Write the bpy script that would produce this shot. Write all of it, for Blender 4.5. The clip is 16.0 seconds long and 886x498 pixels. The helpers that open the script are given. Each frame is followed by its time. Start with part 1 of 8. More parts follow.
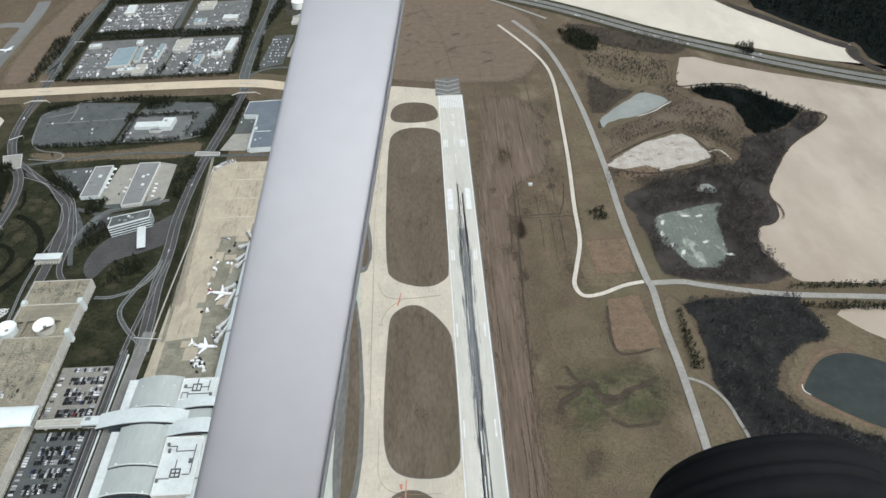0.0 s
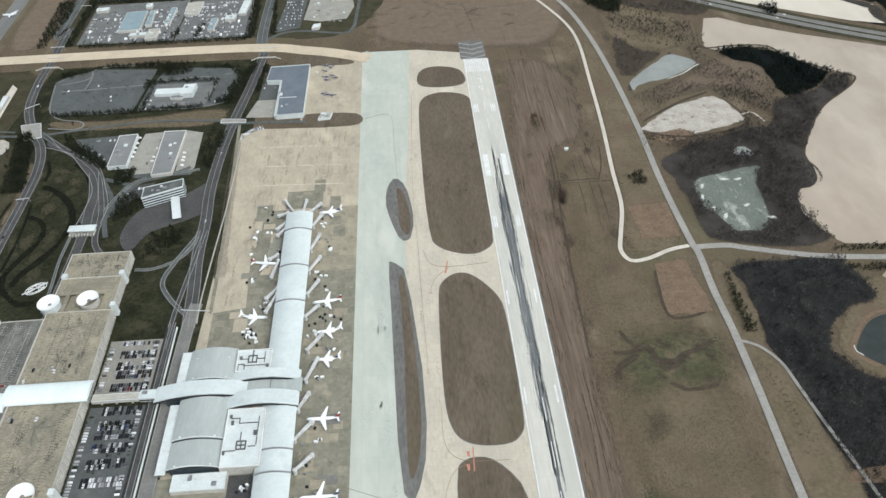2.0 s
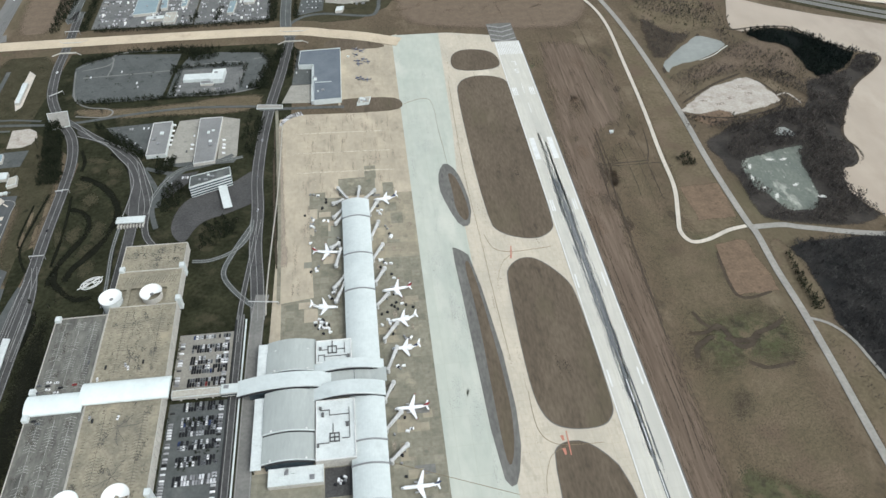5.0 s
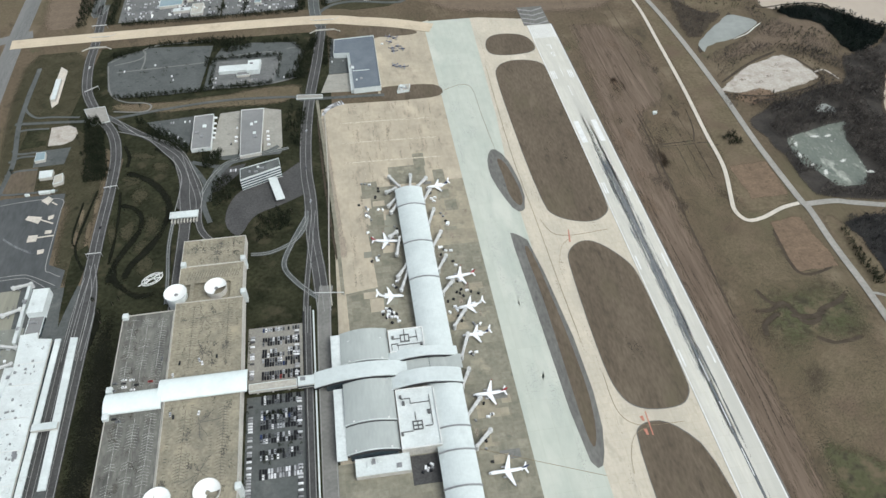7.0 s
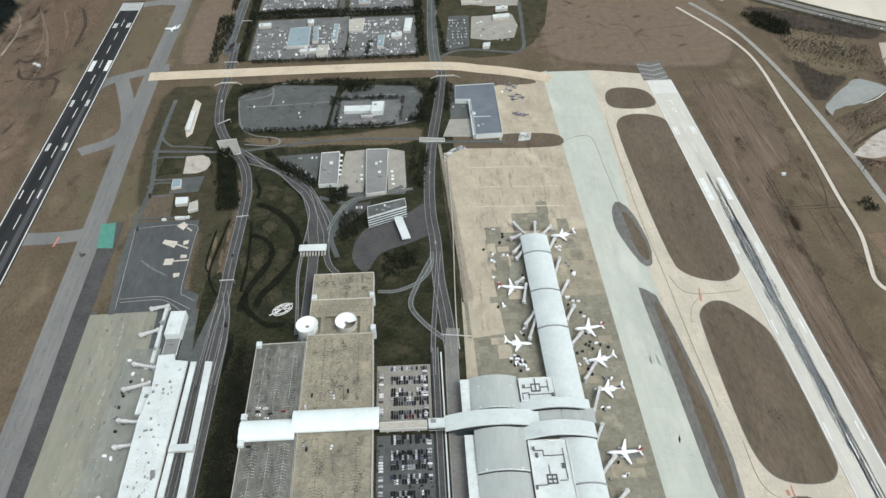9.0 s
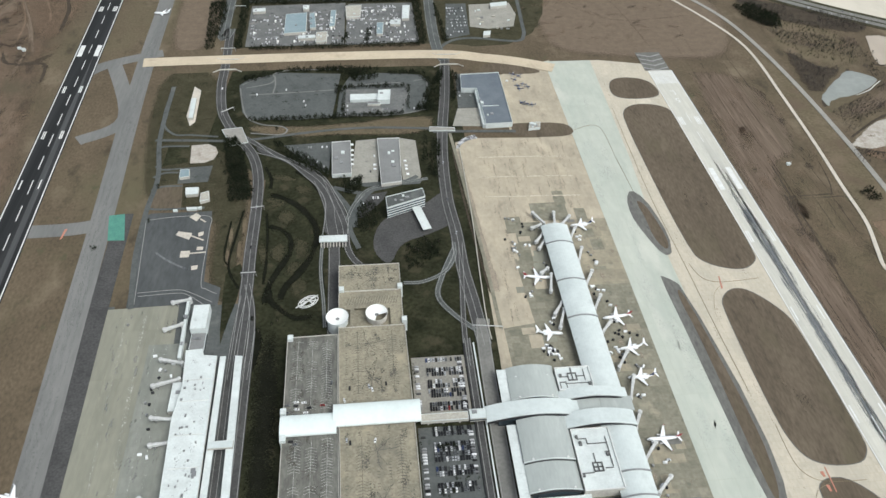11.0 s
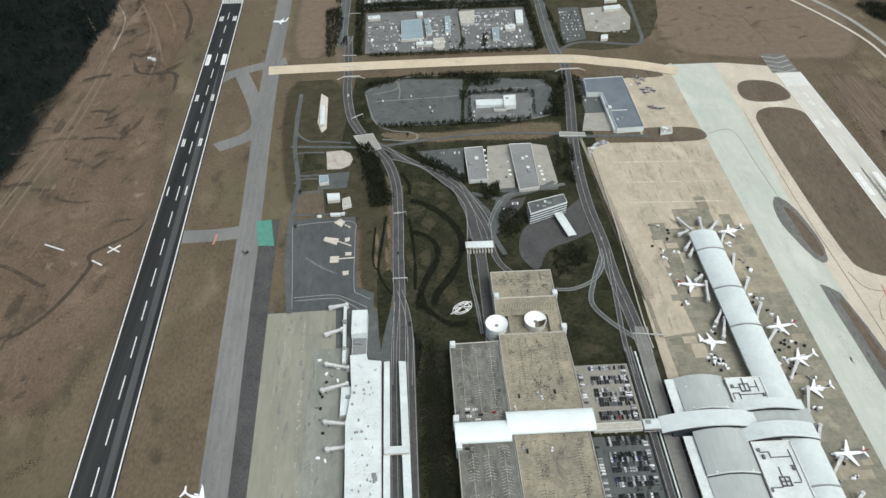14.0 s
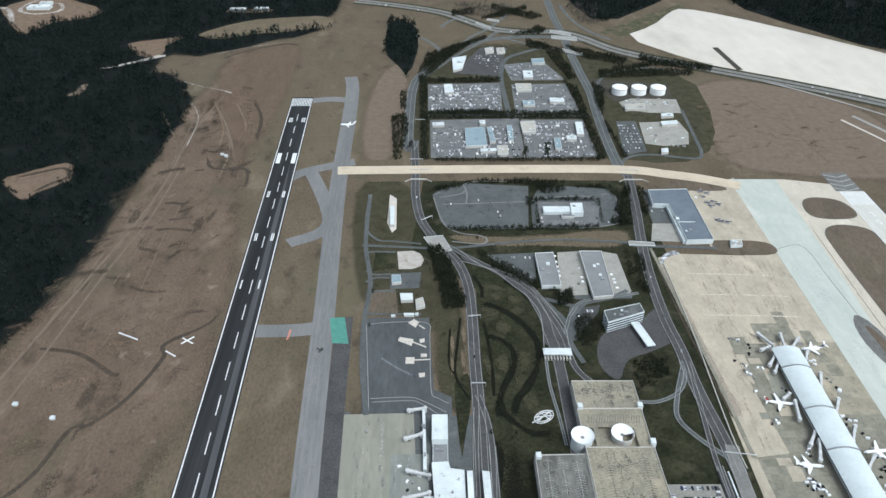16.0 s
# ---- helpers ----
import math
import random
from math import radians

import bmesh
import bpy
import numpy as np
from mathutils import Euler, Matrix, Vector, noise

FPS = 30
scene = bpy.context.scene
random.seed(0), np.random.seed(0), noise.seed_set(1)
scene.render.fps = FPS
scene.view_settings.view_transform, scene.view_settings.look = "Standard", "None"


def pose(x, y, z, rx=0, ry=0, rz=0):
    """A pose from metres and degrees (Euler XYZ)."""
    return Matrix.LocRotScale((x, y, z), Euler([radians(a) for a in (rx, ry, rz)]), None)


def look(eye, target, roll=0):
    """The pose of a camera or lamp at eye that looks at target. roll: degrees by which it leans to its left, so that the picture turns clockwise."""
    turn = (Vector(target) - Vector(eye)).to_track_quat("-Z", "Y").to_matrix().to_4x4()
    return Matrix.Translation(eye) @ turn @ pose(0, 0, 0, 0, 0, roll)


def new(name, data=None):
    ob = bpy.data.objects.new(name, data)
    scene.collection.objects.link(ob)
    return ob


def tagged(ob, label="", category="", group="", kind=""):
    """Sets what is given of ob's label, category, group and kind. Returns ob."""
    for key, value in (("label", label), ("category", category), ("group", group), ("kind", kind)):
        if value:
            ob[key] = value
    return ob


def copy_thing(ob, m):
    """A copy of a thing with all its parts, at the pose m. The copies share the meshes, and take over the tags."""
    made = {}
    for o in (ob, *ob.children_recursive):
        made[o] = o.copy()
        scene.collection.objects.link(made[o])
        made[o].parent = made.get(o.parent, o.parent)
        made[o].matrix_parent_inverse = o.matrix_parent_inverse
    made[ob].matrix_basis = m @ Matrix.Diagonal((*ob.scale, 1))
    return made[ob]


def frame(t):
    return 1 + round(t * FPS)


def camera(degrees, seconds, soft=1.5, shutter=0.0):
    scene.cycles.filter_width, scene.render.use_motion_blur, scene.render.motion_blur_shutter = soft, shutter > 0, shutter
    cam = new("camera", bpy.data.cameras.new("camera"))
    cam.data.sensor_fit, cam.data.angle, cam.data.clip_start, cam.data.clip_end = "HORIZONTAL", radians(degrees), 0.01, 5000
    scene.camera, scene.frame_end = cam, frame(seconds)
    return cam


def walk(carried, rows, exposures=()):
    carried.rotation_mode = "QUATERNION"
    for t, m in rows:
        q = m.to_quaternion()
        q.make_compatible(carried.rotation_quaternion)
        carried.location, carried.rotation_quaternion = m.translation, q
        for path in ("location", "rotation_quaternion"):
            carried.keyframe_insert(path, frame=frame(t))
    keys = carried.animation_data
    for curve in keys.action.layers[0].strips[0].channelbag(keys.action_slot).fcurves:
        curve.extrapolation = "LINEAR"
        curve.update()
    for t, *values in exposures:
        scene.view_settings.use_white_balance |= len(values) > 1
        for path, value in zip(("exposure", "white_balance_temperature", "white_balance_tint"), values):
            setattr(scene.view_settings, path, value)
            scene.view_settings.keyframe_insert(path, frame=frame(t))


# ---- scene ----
cam = camera(62.92, 16.0)
PATH = [
    (0, (298.67, -740.45, 586.16), (309.77, -116.61, 38.81), -1.80),
    (0.5, (280.28, -737.88, 585.72), (294.92, -116.86, 35.24), -1.77),
    (1, (261.76, -735.27, 585.29), (291.68, -126.49, 21.91), -1.49),
    (1.5, (243.09, -732.64, 584.86), (281.20, -133.02, 12.24), -1.02),
    (2, (224.30, -729.99, 584.45), (255.44, -134.22, 7.40), -1.25),
    (2.5, (205.39, -727.32, 584.05), (230.97, -130.64, 7.67), -1.58),
    (3, (186.38, -724.64, 583.66), (224.92, -133.57, 2.24), -0.75),
    (3.5, (167.27, -721.95, 583.28), (214.23, -137.48, -4.16), 0.05),
    (4, (148.07, -719.25, 582.91), (203.50, -136.04, -5.05), 0.55),
    (6.5, (51.16, -705.79, 581.17), (139.38, -137.53, -17.32), 0.08),
    (7, (31.66, -703.14, 580.84), (116.93, -136.62, -19.73), -0.12),
    (7.5, (12.14, -700.50, 580.52), (90.63, -127.90, -15.18), -0.71),
    (8, (-7.38, -697.89, 580.20), (54.51, -113.49, -5.92), -1.29),
    (8.5, (-26.89, -695.31, 579.89), (4.28, -93.41, 9.24), -1.68),
    (9, (-46.39, -692.77, 579.59), (-21.27, -83.72, 16.26), -0.69),
    (11.5, (-143.29, -680.65, 578.12), (-61.40, -91.37, -0.63), 2.50),
    (12, (-162.49, -678.37, 577.83), (-79.80, -95.74, -7.48), 2.43),
    (12.5, (-181.59, -676.16, 577.55), (-101.59, -98.25, -12.80), 1.90),
    (13, (-200.60, -674.01, 577.26), (-124.04, -103.37, -20.57), 1.30),
    (13.5, (-219.51, -671.93, 576.98), (-147.93, -91.88, -12.36), 1.15),
    (14, (-238.29, -669.92, 576.70), (-215.40, -66.90, 6.84), -0.97),
    (14.5, (-256.95, -667.98, 576.42), (-297.57, -19.18, 60.37), -3.16),
    (15, (-275.47, -666.13, 576.14), (-326.41, 8.32, 95.07), -2.55),
    (15.5, (-293.85, -664.35, 575.85), (-308.65, 17.50, 102.83), -0.57),
    (16, (-312.06, -662.67, 575.57), (-302.78, 14.07, 95.11), 0.50),
]
walk(cam, [(t, look(eye, target, roll)) for t, eye, target, roll in PATH], [(0, 0.4, 6010, 5), (4, 0.4, 6010, 5), (8, 0.4, 6080, 5), (13.9, 0.4, 6180, 5), (14.6, 0.5, 5750, 5), (16, 0.52, 5650, 5)])

# ---- world and sun: a bright overcast sky ----
world = bpy.data.worlds.new("sky")
scene.world = world
world.use_nodes = True
wn = world.node_tree.nodes
sky = wn.new("ShaderNodeTexSky")
sky.sky_type, sky.sun_disc = "NISHITA", False
sky.sun_elevation, sky.sun_rotation = radians(52), radians(132)
sky.air_density, sky.dust_density, sky.ozone_density = 1.0, 4.0, 1.0
wn["Background"].inputs["Strength"].default_value = 0.14
cloud = wn.new("ShaderNodeHueSaturation")
cloud.inputs["Saturation"].default_value = 0.3
world.node_tree.links.new(sky.outputs["Color"], cloud.inputs["Color"])
world.node_tree.links.new(cloud.outputs["Color"], wn["Background"].inputs["Color"])
sun_data = bpy.data.lights.new("sun", "SUN")
sun_data.energy, sun_data.angle, sun_data.color = 1.1, radians(40), (1.0, 0.95, 0.87)
sun = new("sun", sun_data)
sun.matrix_world = look((500, -450, 850), (0, 0, 0))


# ---- materials ----
def material(name, c1, c2, big=60.0, small=4.0, rough=0.85, stretch=(1, 1, 1), bump=0.04, metal=0.0, c3=None, island=0.0, spec=0.12, slabs=None, veins=0.0, grain=0.13, fade=False, blotch=None):
    """Two colours mixed by broad patches and fine grain (sizes in metres)."""
    m = bpy.data.materials.new(name)
    m.use_nodes = True
    n, l = m.node_tree.nodes, m.node_tree.links
    b = n["Principled BSDF"]
    b.inputs["Roughness"].default_value, b.inputs["Metallic"].default_value = rough, metal
    b.inputs["Specular IOR Level"].default_value = spec
    if name.endswith("lake_water"):
        b.inputs["IOR"].default_value = 1.6
    geo = n.new("ShaderNodeNewGeometry")
    mp = n.new("ShaderNodeMapping")
    mp.inputs["Scale"].default_value = stretch
    l.new(geo.outputs["Position"], mp.inputs["Vector"])
    t1, t2 = n.new("ShaderNodeTexNoise"), n.new("ShaderNodeTexNoise")
    t1.inputs["Scale"].default_value, t1.inputs["Detail"].default_value, t1.inputs["Roughness"].default_value = 1 / big, 6, 0.6
    t2.inputs["Scale"].default_value, t2.inputs["Detail"].default_value = 1 / small, 3
    l.new(mp.outputs["Vector"], t1.inputs["Vector"])
    l.new(mp.outputs["Vector"], t2.inputs["Vector"])
    r1 = n.new("ShaderNodeMapRange")
    r1.inputs["From Min"].default_value, r1.inputs["From Max"].default_value = 0.34, 0.66
    l.new(t1.outputs["Fac"], r1.inputs["Value"])
    mix = n.new("ShaderNodeMix")
    mix.data_type = "RGBA"
    mix.inputs["A"].default_value, mix.inputs["B"].default_value = (*c1, 1), (*c2, 1)
    l.new(r1.outputs["Result"], mix.inputs["Factor"])
    out = mix.outputs["Result"]
    r2 = n.new("ShaderNodeMapRange")
    r2.inputs["From Min"].default_value, r2.inputs["From Max"].default_value = 0.3, 0.7
    r2.inputs["To Min"].default_value, r2.inputs["To Max"].default_value = (1 - grain, 1 + grain) if c3 is None else (0.0, 1.0)
    l.new(t2.outputs["Fac"], r2.inputs["Value"])
    if c3 is None:
        mul = n.new("ShaderNodeMix")
        mul.data_type, mul.blend_type = "RGBA", "MULTIPLY"
        mul.inputs["Factor"].default_value = 1.0
        l.new(out, mul.inputs["A"])
        l.new(r2.outputs["Result"], mul.inputs["B"])
        out = mul.outputs["Result"]
    else:
        m3 = n.new("ShaderNodeMix")
        m3.data_type = "RGBA"
        m3.inputs["B"].default_value = (*c3, 1)
        l.new(r2.outputs["Result"], m3.inputs["Factor"])
        l.new(out, m3.inputs["A"])
        out = m3.outputs["Result"]
    if slabs:
        br = n.new("ShaderNodeTexBrick")
        br.offset, br.squash = 0.0, 1.0
        br.inputs["Color1"].default_value, br.inputs["Color2"].default_value = (1, 1, 1, 1), (slabs[2], slabs[2], slabs[2], 1)
        br.inputs["Mortar"].default_value = (0.92, 0.91, 0.88, 1)
        br.inputs["Scale"].default_value = 1.0
        br.inputs["Mortar Size"].default_value, br.inputs["Brick Width"].default_value, br.inputs["Row Height"].default_value = 0.22, slabs[0], slabs[1]
        l.new(geo.outputs["Position"], br.inputs["Vector"])
        ms = n.new("ShaderNodeMix")
        ms.data_type, ms.blend_type = "RGBA", "MULTIPLY"
        ms.inputs["Factor"].default_value = 1.0
        l.new(out, ms.inputs["A"])
        l.new(br.outputs["Color"], ms.inputs["B"])
        out = ms.outputs["Result"]
    if veins:
        t3 = n.new("ShaderNodeTexNoise")
        t3.inputs["Scale"].default_value, t3.inputs["Detail"].default_value, t3.inputs["Distortion"].default_value = 1 / 13, 5, 0.25
        l.new(geo.outputs["Position"], t3.inputs["Vector"])
        sb = n.new("ShaderNodeMath")
        sb.operation = "SUBTRACT"
        sb.inputs[1].default_value = 0.5
        l.new(t3.outputs["Fac"], sb.inputs[0])
        ab = n.new("ShaderNodeMath")
        ab.operation = "ABSOLUTE"
        l.new(sb.outputs[0], ab.inputs[0])
        rv = n.new("ShaderNodeMapRange")
        rv.inputs["From Min"].default_value, rv.inputs["From Max"].default_value = 0.0, 0.03
        rv.inputs["To Min"].default_value, rv.inputs["To Max"].default_value = 1 - veins, 1.0
        l.new(ab.outputs[0], rv.inputs["Value"])
        mv = n.new("ShaderNodeMix")
        mv.data_type, mv.blend_type = "RGBA", "MULTIPLY"
        mv.inputs["Factor"].default_value = 1.0
        l.new(out, mv.inputs["A"])
        l.new(rv.outputs["Result"], mv.inputs["B"])
        out = mv.outputs["Result"]
    if island:
        hv = n.new("ShaderNodeHueSaturation")
        ri = n.new("ShaderNodeMapRange")
        ri.inputs["To Min"].default_value, ri.inputs["To Max"].default_value = 1 - island, 1 + island
        l.new(geo.outputs["Random Per Island"], ri.inputs["Value"])
        l.new(ri.outputs["Result"], hv.inputs["Value"])
        l.new(out, hv.inputs["Color"])
        out = hv.outputs["Color"]
    if blotch:
        for size, low, high, colour in blotch:
            tb, rb, mb = n.new("ShaderNodeTexNoise"), n.new("ShaderNodeMapRange"), n.new("ShaderNodeMix")
            tb.inputs["Scale"].default_value, tb.inputs["Detail"].default_value, tb.inputs["Roughness"].default_value = 1 / size, 8, 0.62
            rb.inputs["From Min"].default_value, rb.inputs["From Max"].default_value = low, high
            mb.data_type = "RGBA"
            mb.inputs["B"].default_value = (*colour, 1)
            l.new(mp.outputs["Vector"], tb.inputs["Vector"])
            l.new(tb.outputs["Fac"], rb.inputs["Value"])
            l.new(rb.outputs["Result"], mb.inputs["Factor"])
            l.new(out, mb.inputs["A"])
            out = mb.outputs["Result"]
    l.new(out, b.inputs["Base Color"])
    if fade:
        at, tf = n.new("ShaderNodeAttribute"), n.new("ShaderNodeTexNoise")
        at.attribute_name = "fade"
        tf.inputs["Scale"].default_value, tf.inputs["Detail"].default_value, tf.inputs["Roughness"].default_value = 1 / 1.8, 5, 0.8
        l.new(mp.outputs["Vector"], tf.inputs["Vector"])
        sc = n.new("ShaderNodeMath")
        sc.operation = "MULTIPLY_ADD"
        sc.inputs[1].default_value, sc.inputs[2].default_value = 1.9, -0.95
        l.new(tf.outputs["Fac"], sc.inputs[0])
        ad = n.new("ShaderNodeMath")
        ad.operation = "ADD"
        l.new(at.outputs["Fac"], ad.inputs[0])
        l.new(sc.outputs[0], ad.inputs[1])
        rf = n.new("ShaderNodeMapRange")
        rf.inputs["From Min"].default_value, rf.inputs["From Max"].default_value = 0.44, 0.58
        l.new(ad.outputs[0], rf.inputs["Value"])
        tr, sh = n.new("ShaderNodeBsdfTransparent"), n.new("ShaderNodeMixShader")
        l.new(rf.outputs["Result"], sh.inputs["Fac"])
        l.new(tr.outputs[0], sh.inputs[1])
        l.new(b.outputs[0], sh.inputs[2])
        l.new(sh.outputs[0], n["Material Output"].inputs["Surface"])
    if bump:
        bp = n.new("ShaderNodeBump")
        bp.inputs["Strength"].default_value, bp.inputs["Distance"].default_value = bump, small * 0.1
        l.new(t2.outputs["Fac"], bp.inputs["Height"])
        l.new(bp.outputs["Normal"], b.inputs["Normal"])
    return m


M_FIELD = material("dry_grass", (0.092, 0.072, 0.048), (0.126, 0.098, 0.066), 60, 3, 0.95, (1, 0.6, 1), grain=0.2, blotch=((180, 0.50, 0.68, (0.112, 0.098, 0.060)), (34, 0.57, 0.70, (0.066, 0.053, 0.036)), (55, 0.56, 0.70, (0.168, 0.134, 0.092)), (9, 0.62, 0.74, (0.062, 0.050, 0.036)), (22, 0.62, 0.70, (0.088, 0.082, 0.048))))
M_WEST = material("graded_red_earth", (0.100, 0.073, 0.051), (0.138, 0.102, 0.072), 70, 3, 0.95, (1, 0.7, 1), grain=0.2, blotch=((38, 0.54, 0.68, (0.060, 0.047, 0.033)), (90, 0.54, 0.68, (0.175, 0.130, 0.093)), (16, 0.60, 0.72, (0.064, 0.050, 0.036)), (120, 0.54, 0.68, (0.084, 0.072, 0.047)), (28, 0.62, 0.72, (0.205, 0.156, 0.115))), fade=True)
M_STRIP = material("mown_strip_grass", (0.112, 0.084, 0.062), (0.150, 0.114, 0.085), 12, 3, 0.95, (1, 0.06, 1), grain=0.18, blotch=((26, 0.56, 0.72, (0.080, 0.062, 0.046)), (60, 0.54, 0.70, (0.178, 0.137, 0.102)), (80, 0.54, 0.70, (0.118, 0.097, 0.066))), fade=True)
M_ISLE = material("mown_dry_grass", (0.098, 0.078, 0.057), (0.128, 0.103, 0.075), 30, 2.5, 0.95, (1, 0.3, 1), grain=0.18, blotch=((40, 0.52, 0.70, (0.112, 0.096, 0.063)), (13, 0.58, 0.72, (0.068, 0.054, 0.040)), (22, 0.60, 0.74, (0.155, 0.124, 0.090))))
M_OLIVE = material("olive_grass", (0.112, 0.092, 0.058), (0.142, 0.114, 0.075), 34, 4, 0.95, grain=0.2, blotch=((40, 0.50, 0.66, (0.152, 0.117, 0.080)), (16, 0.58, 0.7, (0.080, 0.066, 0.042)), (60, 0.54, 0.68, (0.118, 0.088, 0.062))), fade=True)
M_GREEN = material("damp_green_grass", (0.062, 0.065, 0.033), (0.090, 0.084, 0.048), 14, 4, 0.95, blotch=((14, 0.50, 0.62, (0.045, 0.043, 0.028)), (24, 0.50, 0.62, (0.122, 0.098, 0.064))), fade=True)
M_LAWN = material("winter_lawn", (0.0165, 0.0180, 0.0105), (0.038, 0.0385, 0.0220), 30, 4, 0.95, grain=0.3, spec=0.04, blotch=((16, 0.60, 0.72, (0.009, 0.010, 0.0065)), (34, 0.54, 0.70, (0.064, 0.057, 0.036))))
M_EARTH = material("bare_brown_earth", (0.180, 0.128, 0.087), (0.135, 0.098, 0.068), 14, 3, 0.95, blotch=((9, 0.56, 0.72, (0.092, 0.068, 0.048)),), fade=True)
M_TRACK = material("worn_earth_track", (0.165, 0.127, 0.092), (0.135, 0.104, 0.076), 12, 3, 0.95, fade=True)
M_DITCH = material("dark_wet_soil", (0.045, 0.043, 0.034), (0.065, 0.058, 0.045), 15, 3, 0.95)
M_DAMP = material("damp_soil", (0.048, 0.039, 0.029), (0.070, 0.056, 0.041), 12, 3, 0.95, fade=True)
# Mulch of the beds; its dark colour also paints the garage's shade.
M_BED_SHADE = material("dark_mulch_and_shade", (0.0085, 0.0092, 0.0065), (0.0145, 0.0150, 0.0108), 12, 2, 0.95, spec=0.03, fade=True)
M_ASPH3 = material("pale_worn_asphalt", (0.120, 0.123, 0.121), (0.170, 0.169, 0.162), 22, 3, 0.85, grain=0.15, blotch=((10, 0.58, 0.7, (0.075, 0.077, 0.077)), (25, 0.6, 0.72, (0.24, 0.232, 0.212))))
M_CONC = material("runway_concrete", (0.550, 0.532, 0.470), (0.475, 0.462, 0.412), 30, 2.5, 0.8, (1, 0.12, 1), grain=0.06, slabs=(7.6, 15, 0.965), blotch=((40, 0.58, 0.72, (0.42, 0.41, 0.37)),))
M_CREAM = material("taxiway_concrete", (0.525, 0.470, 0.378), (0.455, 0.412, 0.335), 26, 3, 0.8, (1, 0.5, 1), grain=0.06, slabs=(7.6, 7.6, 0.96), blotch=((50, 0.54, 0.72, (0.40, 0.362, 0.298)), (18, 0.60, 0.74, (0.36, 0.320, 0.255)), (34, 0.58, 0.72, (0.58, 0.525, 0.43))))
M_APRON = material("pale_apron_concrete", (0.40, 0.425, 0.372), (0.475, 0.490, 0.428), 60, 6, 0.8, (1, 0.4, 1), grain=0.04, slabs=(15, 30, 0.955), blotch=((40, 0.58, 0.72, (0.365, 0.392, 0.342)), (70, 0.56, 0.70, (0.52, 0.525, 0.46))))
M_BEIGE = material("stained_apron_concrete", (0.445, 0.385, 0.292), (0.36, 0.318, 0.246), 26, 4, 0.85, (1, 0.6, 1), grain=0.07, slabs=(15, 15, 0.93), blotch=((22, 0.57, 0.72, (0.265, 0.232, 0.182)), (48, 0.56, 0.70, (0.50, 0.432, 0.330)), (9, 0.63, 0.74, (0.24, 0.206, 0.160))))
M_GREYAP = material("grey_apron_concrete", (0.205, 0.195, 0.150), (0.265, 0.248, 0.192), 22, 4, 0.85, slabs=(9, 9, 0.78), blotch=((12, 0.58, 0.7, (0.140, 0.134, 0.108)), (30, 0.6, 0.72, (0.35, 0.315, 0.235))))
M_KHAKI = material("khaki_apron_concrete", (0.345, 0.305, 0.225), (0.275, 0.248, 0.188), 20, 4, 0.85, grain=0.08, slabs=(9, 9, 0.85), blotch=((14, 0.57, 0.70, (0.185, 0.172, 0.135)), (30, 0.58, 0.72, (0.42, 0.365, 0.265))))
M_STAND = material("grey_green_stand_concrete", (0.205, 0.212, 0.186), (0.248, 0.252, 0.222), 24, 4, 0.85, (1, 0.4, 1), grain=0.08, slabs=(9, 15, 0.9), blotch=((8, 0.62, 0.72, (0.11, 0.112, 0.10)),))
M_OLDAP = material("old_apron_concrete", (0.262, 0.256, 0.205), (0.222, 0.218, 0.176), 26, 4, 0.85, (1, 0.25, 1), grain=0.06, slabs=(15, 60, 0.92), blotch=((30, 0.56, 0.70, (0.190, 0.189, 0.156)), (22, 0.60, 0.72, (0.31, 0.30, 0.24))))
M_ASPH = material("asphalt", (0.058, 0.057, 0.056), (0.080, 0.078, 0.076), 24, 2, 0.85, grain=0.2, blotch=((14, 0.58, 0.74, (0.042, 0.042, 0.041)),))
M_ASPH2 = material("worn_asphalt", (0.078, 0.083, 0.080), (0.106, 0.112, 0.108), 30, 3, 0.85, grain=0.12, blotch=((11, 0.58, 0.72, (0.047, 0.050, 0.048)), (28, 0.6, 0.75, (0.150, 0.153, 0.146))))
M_YARD = material("blue_grey_yard_asphalt", (0.066, 0.070, 0.071), (0.088, 0.092, 0.092), 34, 4, 0.85, (1, 0.3, 1), grain=0.12, blotch=((20, 0.58, 0.72, (0.050, 0.053, 0.054)),))
M_TAXI2 = material("grey_taxiway_asphalt", (0.150, 0.150, 0.144), (0.195, 0.192, 0.182), 40, 3, 0.85, (1, 0.15, 1), grain=0.08)
M_DARK = material("dark_runway_asphalt", (0.017, 0.0175, 0.018), (0.036, 0.0365, 0.037), 14, 3, 0.8, (1, 0.02, 1))
M_SHOULD = material("grey_shoulder_asphalt", (0.120, 0.117, 0.108), (0.160, 0.155, 0.143), 20, 3, 0.85, (1, 0.4, 1), grain=0.15, blotch=((9, 0.60, 0.72, (0.090, 0.088, 0.082)),))
M_GRAVELROAD = material("pale_road", (0.26, 0.25, 0.228), (0.31, 0.295, 0.265), 25, 3, 0.9)
M_LANE = material("pale_concrete_lane", (0.55, 0.50, 0.43), (0.47, 0.43, 0.37), 25, 3, 0.9)
M_RUBBER = material("rubber_streaks", (0.075, 0.082, 0.088), (0.19, 0.195, 0.195), 16, 3, 0.7, (2, 0.05, 1), bump=0, fade=True)
M_TURF = material("olive_turf", (0.042, 0.040, 0.024), (0.064, 0.058, 0.036), 18, 3, 0.95, grain=0.2, spec=0.05, blotch=((14, 0.56, 0.70, (0.022, 0.022, 0.014)),), fade=True)
M_HWY = material("worn_highway_concrete", (0.155, 0.152, 0.140), (0.195, 0.19, 0.175), 30, 3, 0.85, grain=0.12)
